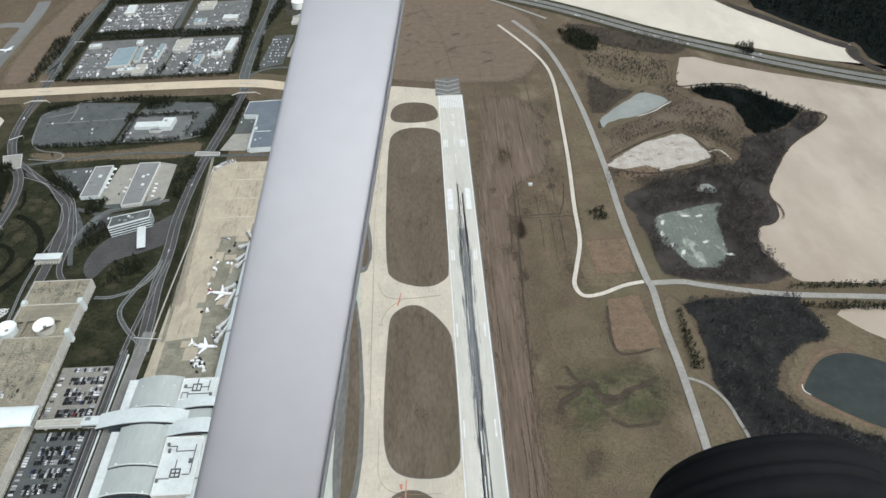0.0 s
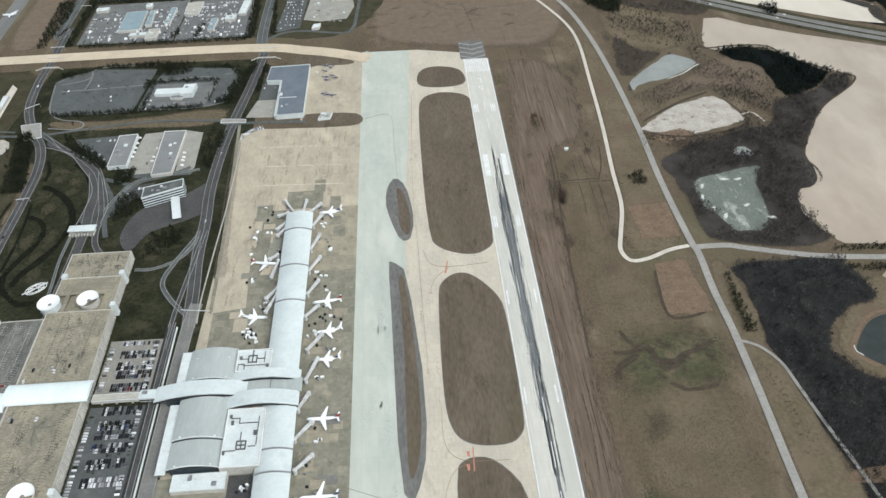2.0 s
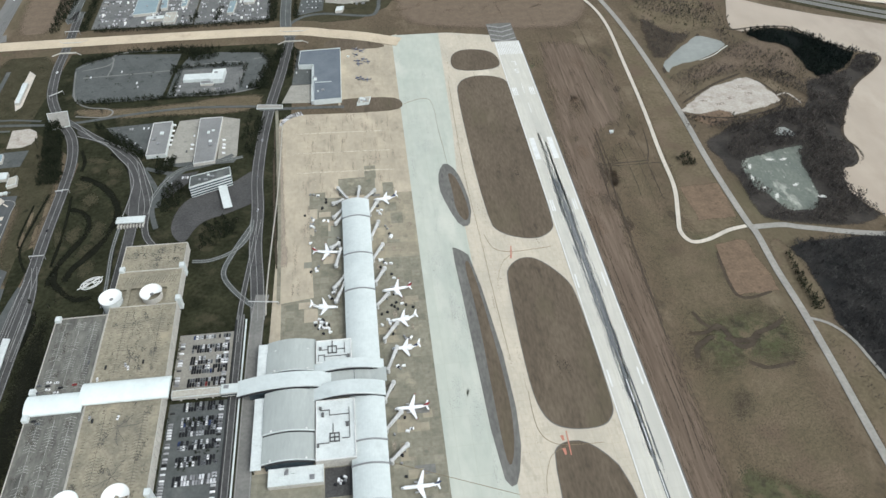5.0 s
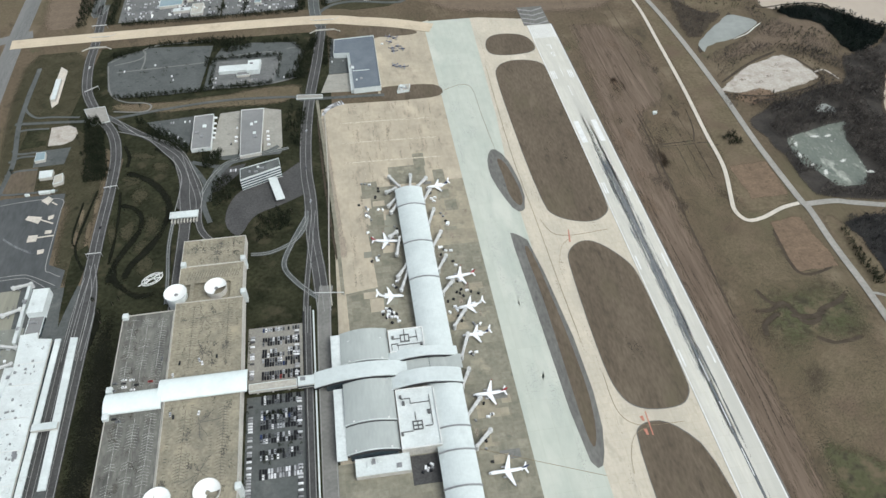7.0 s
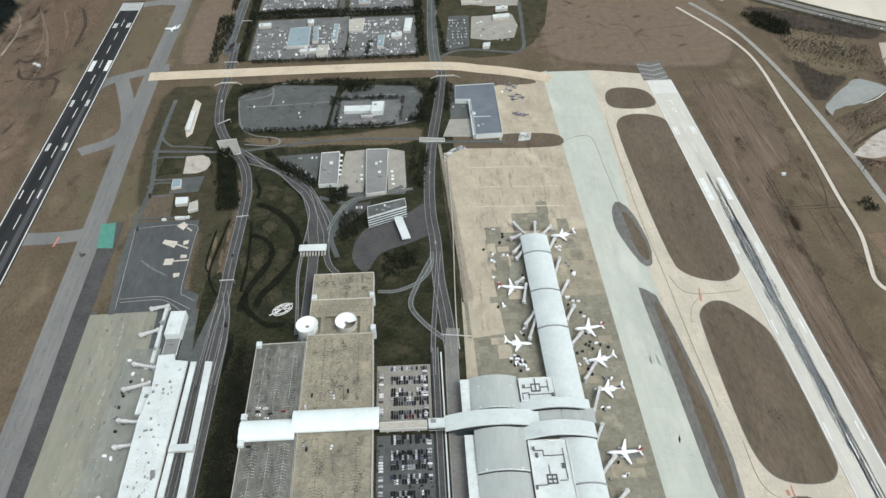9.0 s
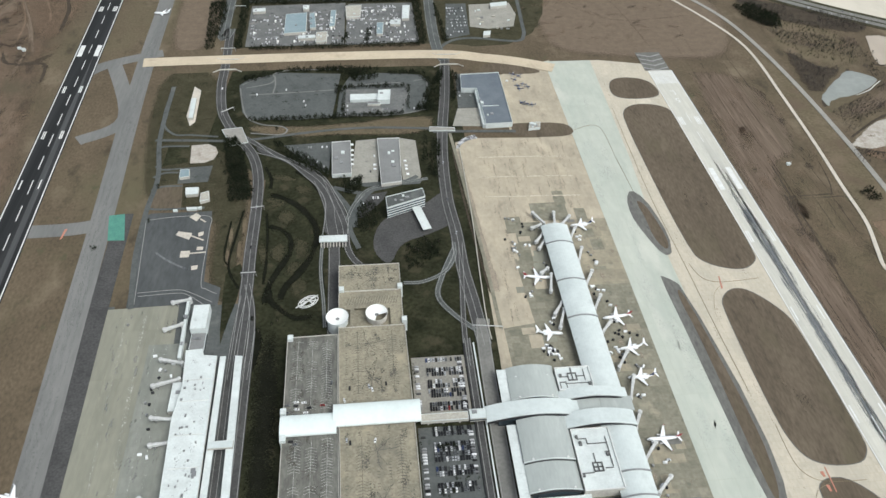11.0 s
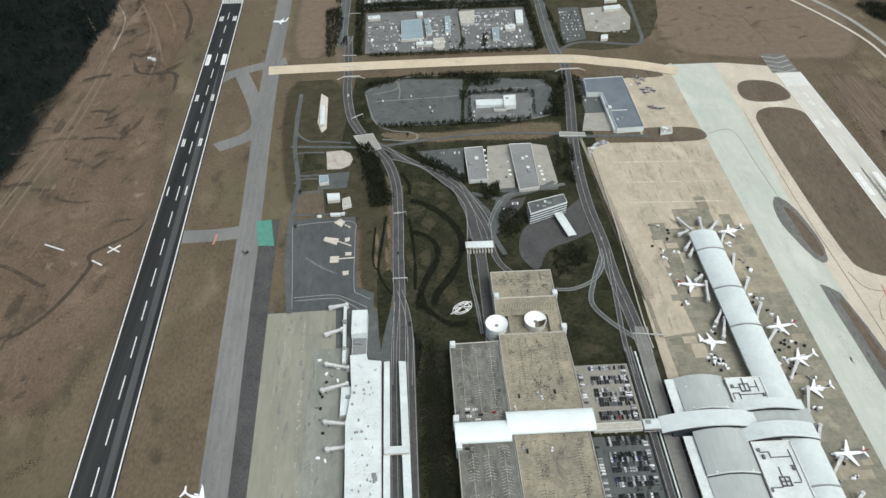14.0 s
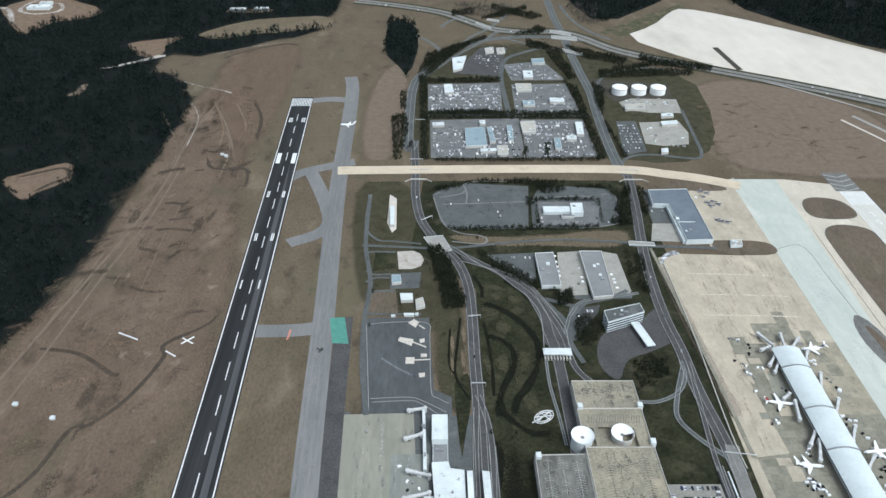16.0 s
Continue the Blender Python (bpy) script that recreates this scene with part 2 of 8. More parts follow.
M_GOLD = material("dusty_taxiway_concrete", (0.55, 0.465, 0.345), (0.47, 0.395, 0.295), 40, 3, 0.85, grain=0.06, slabs=(30, 30, 0.96), blotch=((26, 0.58, 0.74, (0.38, 0.315, 0.235)),))
M_STAIN = material("oily_apron_stain", (0.26, 0.218, 0.172), (0.32, 0.272, 0.212), 8, 2, 0.85, bump=0, fade=True)
M_SEAM = material("pale_apron_seam", (0.56, 0.49, 0.38), (0.50, 0.44, 0.35), 8, 2, 0.85, bump=0, fade=True)
M_GRIME = material("grey_grime", (0.16, 0.16, 0.155), (0.23, 0.23, 0.22), 6, 1.5, 0.85, bump=0, fade=True)
M_DECKGRIME = material("dark_deck_grime", (0.088, 0.083, 0.070), (0.135, 0.127, 0.106), 6, 1.2, 0.9, bump=0, fade=True)
M_CHALK = material("pale_worn_concrete", (0.60, 0.60, 0.55), (0.54, 0.54, 0.50), 8, 2, 0.85, bump=0, fade=True)
M_CRACK = material("tarred_crack", (0.075, 0.07, 0.06), (0.11, 0.10, 0.088), 6, 1, 0.9, bump=0)
M_LOT = material("beige_car_park_paving", (0.27, 0.255, 0.22), (0.215, 0.205, 0.18), 20, 2, 0.85, grain=0.15, blotch=((7, 0.6, 0.72, (0.14, 0.135, 0.125)),))
M_PALELOT = material("pale_yard_concrete", (0.33, 0.315, 0.275), (0.27, 0.26, 0.23), 18, 3, 0.85, grain=0.1, slabs=(9, 9, 0.93), blotch=((9, 0.6, 0.72, (0.19, 0.183, 0.165)),))
# Paler copy of the lake water, with the sky's reflection put into its colour.
M_WATERN = material("sky_glow_lake_water", (0.62, 0.555, 0.450), (0.54, 0.480, 0.385), 190, 30, 0.12, (1, 0.5, 1), bump=0, spec=0.5, grain=0.04, blotch=((160, 0.52, 0.74, (0.46, 0.402, 0.318)),))
M_WORN = material("worn_runway_lane", (0.060, 0.061, 0.062), (0.080, 0.080, 0.080), 14, 3, 0.85, (1, 0.03, 1))
M_LINE = material("white_paint", (0.70, 0.70, 0.68), (0.58, 0.58, 0.56), 10, 1, 0.7, bump=0, grain=0.05)
M_EDGE = material("faded_white_paint", (0.30, 0.30, 0.285), (0.22, 0.22, 0.21), 10, 1, 0.7, bump=0)
M_WORNLINE = material("worn_bay_paint", (0.50, 0.50, 0.47), (0.20, 0.198, 0.182), 5, 0.8, 0.8, bump=0, grain=0.3)
M_YELLOW = material("yellow_paint", (0.27, 0.215, 0.13), (0.22, 0.18, 0.115), 10, 1, 0.7, bump=0)
M_RED = material("red_paint", (0.46, 0.20, 0.14), (0.42, 0.20, 0.15), 10, 1, 0.7, bump=0)
M_TEAL = material("teal_paint", (0.10, 0.26, 0.20), (0.08, 0.21, 0.17), 8, 1, 0.8, bump=0)
# Mud brown, made paler and banded in colour for reflected sky and cloud.
M_WATER = material("muddy_sky_toned_lake_water", (0.44, 0.370, 0.288), (0.36, 0.296, 0.226), 190, 40, 0.1, (1, 0.5, 1), bump=0, spec=0.5, grain=0.05, blotch=((110, 0.50, 0.72, (0.30, 0.242, 0.180)), (150, 0.54, 0.74, (0.49, 0.418, 0.332))))
M_POND = material("grey_pond_water", (0.040, 0.046, 0.042), (0.034, 0.039, 0.036), 60, 12, 0.1, bump=0.02, spec=0.22)
# Pond water coloured pale for the sky it reflects.
M_PALEPOND = material("sky_pale_pond_water", (0.27, 0.28, 0.255), (0.23, 0.24, 0.22), 30, 8, 0.12, bump=0, grain=0.05, spec=0.5)
M_SILT = material("grey_green_silt", (0.125, 0.140, 0.122), (0.165, 0.178, 0.150), 16, 3, 0.6, stretch=(1, 0.6, 1), blotch=((26, 0.54, 0.64, (0.36, 0.37, 0.32)), (12, 0.58, 0.70, (0.088, 0.098, 0.086)), (7, 0.62, 0.70, (0.46, 0.46, 0.41))), fade=True)
M_VAULT = material("dull_silver_roof", (0.40, 0.425, 0.405), (0.35, 0.372, 0.356), 20, 2.5, 0.45, (1, 0.3, 1), bump=0.02, grain=0.06, blotch=((14, 0.58, 0.74, (0.46, 0.485, 0.462)),))
M_DUCT = material("dark_roof_duct", (0.10, 0.10, 0.10), (0.14, 0.14, 0.135), 4, 0.8, 0.6, bump=0)
M_MINT = material("mint_white_roof", (0.70, 0.755, 0.735), (0.64, 0.69, 0.67), 20, 3, 0.5, bump=0, grain=0.03)
M_WHITE = material("white_roof_membrane", (0.60, 0.635, 0.620), (0.52, 0.548, 0.535), 14, 2, 0.6, bump=0, grain=0.06, blotch=((9, 0.60, 0.74, (0.40, 0.42, 0.41)), (26, 0.56, 0.72, (0.66, 0.69, 0.67))))
M_ROOF = material("metal_roof", (0.565, 0.605, 0.592), (0.50, 0.54, 0.53), 25, 3, 0.4, bump=0.02, grain=0.04, blotch=((18, 0.58, 0.74, (0.45, 0.485, 0.475)),))
M_ROOFGREY = material("grey_flat_roof", (0.185, 0.186, 0.183), (0.225, 0.226, 0.221), 20, 2, 0.8, grain=0.07)
M_HANGAR = material("slate_blue_roof", (0.120, 0.138, 0.158), (0.150, 0.168, 0.188), 18, 2, 0.6, grain=0.06)
M_ROOFBLUE = material("blue_grey_metal_roof", (0.20, 0.265, 0.285), (0.25, 0.31, 0.33), 12, 2, 0.5, grain=0.05)
M_ROOFTAN = material("ballast_roof", (0.42, 0.40, 0.34), (0.36, 0.34, 0.30), 12, 2, 0.9)
M_WALL = material("concrete_wall", (0.50, 0.48, 0.43), (0.42, 0.40, 0.36), 9, 1.5, 0.85)
# Near-black for a dark wall and for shade under rims and inside garages.
M_WALL_SHADE = material("dark_wall_and_shade", (0.03, 0.03, 0.032), (0.045, 0.045, 0.045), 8, 1, 0.9)
M_GLASS = material("window_glass", (0.035, 0.05, 0.06), (0.05, 0.065, 0.075), 8, 2, 0.08, bump=0, spec=0.6)
M_GARAGE = material("garage_deck_concrete", (0.290, 0.262, 0.194), (0.220, 0.200, 0.152), 22, 2.5, 0.9, grain=0.16, veins=0.10, blotch=((24, 0.54, 0.70, (0.165, 0.153, 0.122)), (30, 0.58, 0.72, (0.335, 0.295, 0.212)), (7, 0.60, 0.72, (0.145, 0.134, 0.108))))
M_GARAGE2 = material("weathered_garage_deck", (0.170, 0.166, 0.146), (0.118, 0.116, 0.103), 16, 2.5, 0.9, (1, 0.3, 1), grain=0.22, veins=0.15, blotch=((14, 0.54, 0.68, (0.072, 0.071, 0.065)), (16, 0.60, 0.72, (0.235, 0.228, 0.198))))
M_SAND = material("pale_bare_sand", (0.44, 0.405, 0.36), (0.35, 0.315, 0.27), 14, 3, 0.95, blotch=((16, 0.56, 0.7, (0.26, 0.22, 0.18)),), fade=True)
M_TANK = material("white_tank_paint", (0.80, 0.80, 0.77), (0.74, 0.74, 0.71), 8, 1, 0.5, bump=0, grain=0.05)
M_PLANE = material("white_aircraft_paint", (0.82, 0.82, 0.82), (0.76, 0.77, 0.78), 6, 1, 0.3, bump=0, grain=0.05)
M_NAVY = material("navy_tail_paint", (0.05, 0.06, 0.12), (0.06, 0.07, 0.13), 4, 1, 0.3, bump=0)
M_TAILRED = material("dark_red_tail_paint", (0.30, 0.05, 0.05), (0.25, 0.05, 0.06), 4, 1, 0.3, bump=0)
M_STEEL = material("grey_steel", (0.34, 0.34, 0.34), (0.28, 0.28, 0.28), 2, 0.4, 0.45, metal=0.6, bump=0)
M_BRIDGE = material("jet_bridge_paint", (0.56, 0.56, 0.545), (0.42, 0.42, 0.41), 5, 1, 0.6, bump=0, grain=0.08)
M_CARS = [material("car_paint_" + n, c, tuple(v * 0.85 for v in c), 4, 1, 0.35, bump=0) for n, c in
          (("white", (0.72, 0.72, 0.72)), ("silver", (0.40, 0.41, 0.42)), ("grey", (0.13, 0.135, 0.14)), ("black", (0.02, 0.02, 0.022)), ("red", (0.22, 0.03, 0.03)), ("blue", (0.04, 0.06, 0.14)))]
M_CARGLASS = material("car_glass", (0.02, 0.022, 0.025), (0.03, 0.03, 0.033), 2, 1, 0.15, bump=0)
M_CARMIX = material("far_car_paint", (0.33, 0.33, 0.34), (0.37, 0.37, 0.37), 50, 4, 0.4, bump=0, island=0.97)
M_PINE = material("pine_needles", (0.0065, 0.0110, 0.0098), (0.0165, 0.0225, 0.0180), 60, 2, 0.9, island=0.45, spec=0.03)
M_TWIG = material("bare_twigs", (0.046, 0.042, 0.040), (0.135, 0.118, 0.104), 15, 2, 0.95, island=0.4, spec=0.0)
M_BARK = material("bark", (0.09, 0.07, 0.055), (0.12, 0.10, 0.08), 2, 0.3, 0.95)
M_BUSH = material("evergreen_shrub", (0.014, 0.018, 0.011), (0.030, 0.033, 0.021), 20, 2, 0.9, island=0.4, spec=0.03)


# ---- mesh helpers ----
def finish(name, bm, mat, parent=None, label=""):
    me = bpy.data.meshes.new(name)
    bm.to_mesh(me)
    bm.free()
    ob = new(name, me)
    for one in (mat if isinstance(mat, (list, tuple)) else [mat]):
        me.materials.append(one)
    if "fade" not in me.attributes:
        me.attributes.new("fade", "FLOAT", "POINT").data.foreach_set("value", np.ones(len(me.vertices), dtype=np.float32))
    if parent is not None:
        ob.parent = parent
    if label:
        ob["label"] = label
    return ob


part = finish


def smooth_closed(pts, turns=2):
    for _ in range(turns):
        out = []
        for i, a in enumerate(pts):
            b = pts[(i + 1) % len(pts)]
            out += [(0.75 * a[0] + 0.25 * b[0], 0.75 * a[1] + 0.25 * b[1]), (0.25 * a[0] + 0.75 * b[0], 0.25 * a[1] + 0.75 * b[1])]
        pts = out
    return pts


def smooth_line(pts, steps=6):
    if len(pts) < 3:
        return list(pts)
    p = [pts[0], *pts, pts[-1]]
    out = []
    for i in range(1, len(p) - 2):
        for k in range(steps):
            u = k / steps
            a, b, c, d = (Vector(q) for q in p[i - 1:i + 3])
            out.append(tuple(0.5 * (2 * b + (c - a) * u + (2 * a - 5 * b + 4 * c - d) * u * u + (3 * b - a - 3 * c + d) * u ** 3)))
    return out + [tuple(pts[-1])]


def slab(bm, pts, z0, z1):
    """A flat sheet with sides, from an outline."""
    area = sum(a[0] * b[1] - b[0] * a[1] for a, b in zip(pts, pts[1:] + pts[:1]))
    if area < 0:
        pts = pts[::-1]
    top = bm.faces.new([bm.verts.new((x, y, z1)) for x, y in pts])
    low = [bm.verts.new((x, y, z0)) for x, y in pts]
    ring = list(top.verts)
    for i in range(len(ring)):
        j = (i + 1) % len(ring)
        bm.faces.new((ring[j], ring[i], low[i], low[j]))
    top.normal_update()
    bmesh.ops.triangulate(bm, faces=[top])


LAYER = [0]


def layer():
    """A small lift of its own for each sheet, so that no two lie in one plane."""
    LAYER[0] = (LAYER[0] + 1) % 71
    return 0.0011 * LAYER[0]


def patch(name, pts, z, mat, label, category, turns=2, kind="structure", rag=0.0, feather=0.0, strength=1.0):
    z += layer()
    if feather and not turns:
        pts = [tuple(Vector(a).lerp(Vector(b), k / 8)) for a, b in zip(pts, list(pts[1:]) + [pts[0]]) for k in range(8)]
    pts = smooth_closed(list(pts), turns) if turns else list(pts)
    if rag:
        pts = [(x + rag * noise.noise((x / 15, y / 15, 3)), y + rag * noise.noise((x / 15, y / 15, 9))) for x, y in pts]
    bm = bmesh.new()
    fade = bm.verts.layers.float.new("fade")
    if feather:
        # a sheet of small cells that thins out over its rim, so that grass and soil run into one another
        p = np.array(pts)
        q = np.roll(p, -1, axis=0)
        lo, hi = p.min(0) - feather, p.max(0) + feather
        cell = max(feather / 3.5, (hi - lo).max() / 90)
        gx, gy = np.arange(lo[0], hi[0] + cell, cell), np.arange(lo[1], hi[1] + cell, cell)
        X, Y = np.meshgrid(gx, gy, indexing="ij")
        best, hit = np.full(X.shape, 1e9), np.zeros(X.shape, bool)
        for (ax, ay), (bx, by) in zip(p, q):
            u = np.clip(((X - ax) * (bx - ax) + (Y - ay) * (by - ay)) / max((bx - ax) ** 2 + (by - ay) ** 2, 1e-9), 0, 1)
            best = np.minimum(best, np.hypot(X - ax - u * (bx - ax), Y - ay - u * (by - ay)))
            if ay != by:
                hit ^= ((ay > Y) != (by > Y)) & (X < (bx - ax) * (Y - ay) / (by - ay) + ax)
        level = np.clip(0.5 + np.where(hit, best, -best) / feather, 0, 1) * strength
        ids = {}

        def corner(i, j):
            if (i, j) not in ids:
                ids[i, j] = bm.verts.new((gx[i], gy[j], z))
                ids[i, j][fade] = level[i, j]
            return ids[i, j]
        for i in range(len(gx) - 1):
            for j in range(len(gy) - 1):
                if level[i:i + 2, j:j + 2].max() > 0:
                    bm.faces.new((corner(i, j), corner(i + 1, j), corner(i + 1, j + 1), corner(i, j + 1)))
    else:
        slab(bm, pts, z - 0.3, z)
        for v in bm.verts:
            v[fade] = 1.0
    return tagged(finish(name, bm, mat), label, category, kind=kind)


def strip(bm, pts, width, z, rise=0.3, rag=0.0):
    left, right = [], []
    for i, p in enumerate(pts):
        a, b = pts[max(i - 1, 0)], pts[min(i + 1, len(pts) - 1)]
        d = Vector((b[0] - a[0], b[1] - a[1])).normalized() * (width / 2) * (1 + rag * noise.noise((p[0] / 9, p[1] / 9, 5)))
        left.append((p[0] - d.y, p[1] + d.x))
        right.append((p[0] + d.y, p[1] - d.x))
    vs = [[bm.verts.new((x, y, z)) for x, y in left], [bm.verts.new((x, y, z)) for x, y in right],
          [bm.verts.new((x, y, z - rise)) for x, y in left], [bm.verts.new((x, y, z - rise)) for x, y in right]]
    for i in range(len(pts) - 1):
        bm.faces.new((vs[1][i], vs[1][i + 1], vs[0][i + 1], vs[0][i]))
        bm.faces.new((vs[0][i], vs[0][i + 1], vs[2][i + 1], vs[2][i]))
        bm.faces.new((vs[3][i], vs[3][i + 1], vs[1][i + 1], vs[1][i]))


def soft_line(name, pts, width, z, mat, label, category, strength=1.0, vary=0.35, ends=0.15, parent=None):
    """A band that thins out to both sides and at its ends."""
    line = smooth_line(pts, 14)
    z += layer()
    bm = bmesh.new()
    fade = bm.verts.layers.float.new("fade")
    prev = None
    for i, p in enumerate(line):
        a, b = line[max(i - 1, 0)], line[min(i + 1, len(line) - 1)]
        d = Vector((b[0] - a[0], b[1] - a[1])).normalized()
        u = i / (len(line) - 1)
        s = strength * min(1, u / ends, (1 - u) / ends) if ends else strength
        s *= 1 + vary * noise.noise((p[0] / 30, p[1] / 30, 7))
        wob = 1 + 0.5 * vary * noise.noise((p[0] / 12, p[1] / 12, 2))
        row = []
        for off, k in ((-0.8, 0), (-0.3, 1), (0, 1), (0.3, 1), (0.8, 0)):
            v = bm.verts.new((p[0] - d.y * off * width * wob, p[1] + d.x * off * width * wob, z))
            v[fade] = k * s
            row.append(v)
        if prev:
            for k in range(4):
                bm.faces.new((prev[k], row[k], row[k + 1], prev[k + 1]))
        prev = row
    ob = finish(name, bm, mat)
    return tagged(ob, label, category, kind="structure") if parent is None else ob


def soft_spots(name, spots, z, mat, label, category, tag=True):
    """Round stains and patches, each (x, y, half length, half width, turn, strength), that thin out to their rims."""
    bm = bmesh.new()
    fade = bm.verts.layers.float.new("fade")
    for n, (x, y, rx, ry, turn, s) in enumerate(spots):
        c, sn = math.cos(turn), math.sin(turn)
        mid = bm.verts.new((x, y, z + 0.0012 * (n % 30)))
        mid[fade] = s
        rings = []
        for f, k in ((0.5, 0.85), (1.0, 0.0)):
            loop = []
            for i in range(14):
                an = 2 * math.pi * i / 14
                f2 = f * (1 + 0.45 * noise.noise((x + 2 * math.cos(an), y + 2 * math.sin(an), n)))
                v = bm.verts.new((x + c * rx * f2 * math.cos(an) - sn * ry * f2 * math.sin(an), y + sn * rx * f2 * math.cos(an) + c * ry * f2 * math.sin(an), mid.co.z))
                v[fade] = s * k
                loop.append(v)
            rings.append(loop)
        for i in range(14):
            j = (i + 1) % 14
            bm.faces.new((mid, rings[0][i], rings[0][j]))
            bm.faces.new((rings[0][i], rings[1][i], rings[1][j], rings[0][j]))
    ob = finish(name, bm, mat)
    return tagged(ob, label, category, kind="stuff") if tag else ob


def road(name, pts, width, z, mat, label, category="road", kind="structure", rag=0.0):
    bm = bmesh.new()
    strip(bm, smooth_line(pts, 12 if rag else 6), width, z + layer(), 0.3, rag)
    return tagged(finish(name, bm, mat), label, category, kind=kind)


def rect(x0, x1, y0, y1):
    return [(x0, y0), (x1, y0), (x1, y1), (x0, y1)]


def block(bm, x0, x1, y0, y1, z0, z1):
    r = bmesh.ops.create_cube(bm, size=1)
    for v in r["verts"]:
        v.co = Vector((x0 + (v.co.x + .5) * (x1 - x0), y0 + (v.co.y + .5) * (y1 - y0), z0 + (v.co.z + .5) * (z1 - z0)))


# ---- ground and fields ----
def west_field(y, u):
    """A place across the field between the western forest and the runway."""
    return -600 - 0.03 * y - u * max(50, 235 - 0.16 * y)


bm = bmesh.new()
slab(bm, rect(-5500, 5500, -4500, 6500), -3, 0)
tagged(finish("ground", bm, M_FIELD), "brown dry winter grass over flat airport land", "ground", kind="structure")
patch("field_mown_strip", [(350, -1100), (392, -1100), (394, -330), (402, -80), (410, 60), (474, 70), (478, 290), (352, 300)], 0.09, M_STRIP, "brown mown grass in long furrows beside the runway", "grass", 1, rag=4, feather=26, strength=0.8)
patch("lawn_middle", [(-352, -900), (-8, -900), (-8, -330), (5, 150), (5, 345), (-330, 345), (-345, 150), (-260, 60), (-262, -200)], 0.05, M_LAWN, "dark olive winter lawn between airport roads", "lawn", 0)
patch("lawn_north", [(-335, 385), (10, 385), (190, 470), (200, 700), (40, 1010), (-120, 1090), (-330, 930), (-360, 520)], 0.05, M_TURF, "dark olive verge round the rental lots", "lawn", 0)
patch("verge_yard", [(-440, 345), (-352, 345), (-332, 206), (-289, 110), (-275, 28), (-275, -140), (-300, -150), (-312, -114), (-317, 7), (-401, 7), (-428, 149)], 0.045, M_TURF, "dull olive brown verge between the taxiway and the airport road", "grass", 1, rag=4, feather=14, strength=0.66)
patch("grass_olive_field", [(404, 40), (474, 40), (474, -140), (492, -167), (530, -276), (533, -396), (520, -520), (400, -520), (394, -330), (396, -200), (400, -80)], 0.07, M_OLIVE, "olive and brown rough grass field", "grass", 1, rag=9, feather=60, strength=0.62)
patch("grass_olive_shore", [(568, 512), (612, 473), (724, 397), (710, 347), (682, 311), (652, 304), (572, 320), (561, 360)], 0.08, M_OLIVE, "rough olive grass by the lake", "grass", 2, rag=7, feather=30, strength=0.95)
patch("grass_olive_verge", [(514, 361), (532, 330), (542, 206), (544, 72), (546, -39), (542, -138), (494, -158), (467, -146), (482, -67), (492, 51), (501, 194)], 0.075, M_OLIVE, "olive grass between two roads", "grass", 1, rag=4, feather=16, strength=0.85)
patch("grass_tan_scrubland", [(552, 152), (565, 176), (672, 241), (719, 284), (787, 300), (795, 247), (766, 167), (745, 140), (728, 169), (698, 180), (673, 181), (615, 155)], 0.1, M_TRACK, "tan rough grass among bushes by the lake", "grass", 1, rag=9, feather=30, strength=0.6)
patch("verge_lake_road", [(550, -170), (575, -170), (582, -235), (580, -300), (590, -380), (600, -520), (545, -520), (548, -300)], 0.1, M_OLIVE, "olive verge between the lake road and the woods", "grass", 1, rag=4, feather=8, strength=0.9)
patch("grass_damp", [(408, -300), (434, -262), (470, -252), (505, -266), (533, -276), (536, -310), (519, -346), (480, -348), (423, -350), (404, -329)], 0.12, M_GREEN, "damp green patch in the field", "grass", 2, rag=12, feather=60, strength=0.7)
patch("grass_damp_south", [(404, -436), (440, -450), (480, -480), (520, -520), (520, -570), (395, -570), (398, -480)], 0.12, M_GREEN, "damp green swale in the southern field", "grass", 2, rag=9, feather=24, strength=0.8)
patch("grass_dark_hollow", [(424, -349), (452, -352), (462, -375), (440, -404), (418, -408), (416, -372)], 0.13, M_DAMP, "dark bare hollow in the field", "earth", 2, rag=9, feather=30, strength=0.5)
patch("earth_plot", [(488, -69), (537, -65), (535, -128), (488, -129)], 0.1, M_EARTH, "square plot of bare reddish earth", "earth", 0, rag=3, feather=5)
patch("earth_plot", [(491, -169), (531, -166), (535, -245), (485, -247)], 0.1, M_EARTH, "square plot of bare reddish earth", "earth", 0, rag=3, feather=5)
for pts, w in (([(404, -289), (432, -292), (451, -285), (461, -311), (476, -310), (485, -299), (510, -290), (530, -273)], 7), ([(414, -324), (420, -308), (443, -295)], 8), ([(430, -262), (436, -280), (452, -292)], 5), ([(448, -300), (470, -306), (490, -300)], 7), ([(462, -330), (480, -340), (512, -336)], 5), ([(490, -176), (487, -247), (530, -245)], 4),
               ([(391, -113), (396, -62), (401, -15), (402, -15), (434, -14), (463, -13), (464, -12), (474, 19), (485, 97)], 2.2), ([(401, -15), (419, -19), (455, -19), (477, -19), (497, -30)], 1.6), ([(412, 80), (404, -70), (397, -185), (391, -320)], 2.5), ([(-770, -49), (-717, -58), (-667, -90), (-661, -88)], 6), ([(-688, 399), (-671, 373), (-618, 369), (-607, 305)], 6),
               ([(-737, -267), (-712, -251), (-693, -221), (-681, -169), (-663, -161), (-637, -124), (-619, -66), (-623, -42), (-582, -6), (-571, 32)], 6)):
    soft_line("drainage_ditch", pts, w * 0.75, 0.17, M_DAMP, "damp drainage ditch in the grass", "ditch", 0.95)
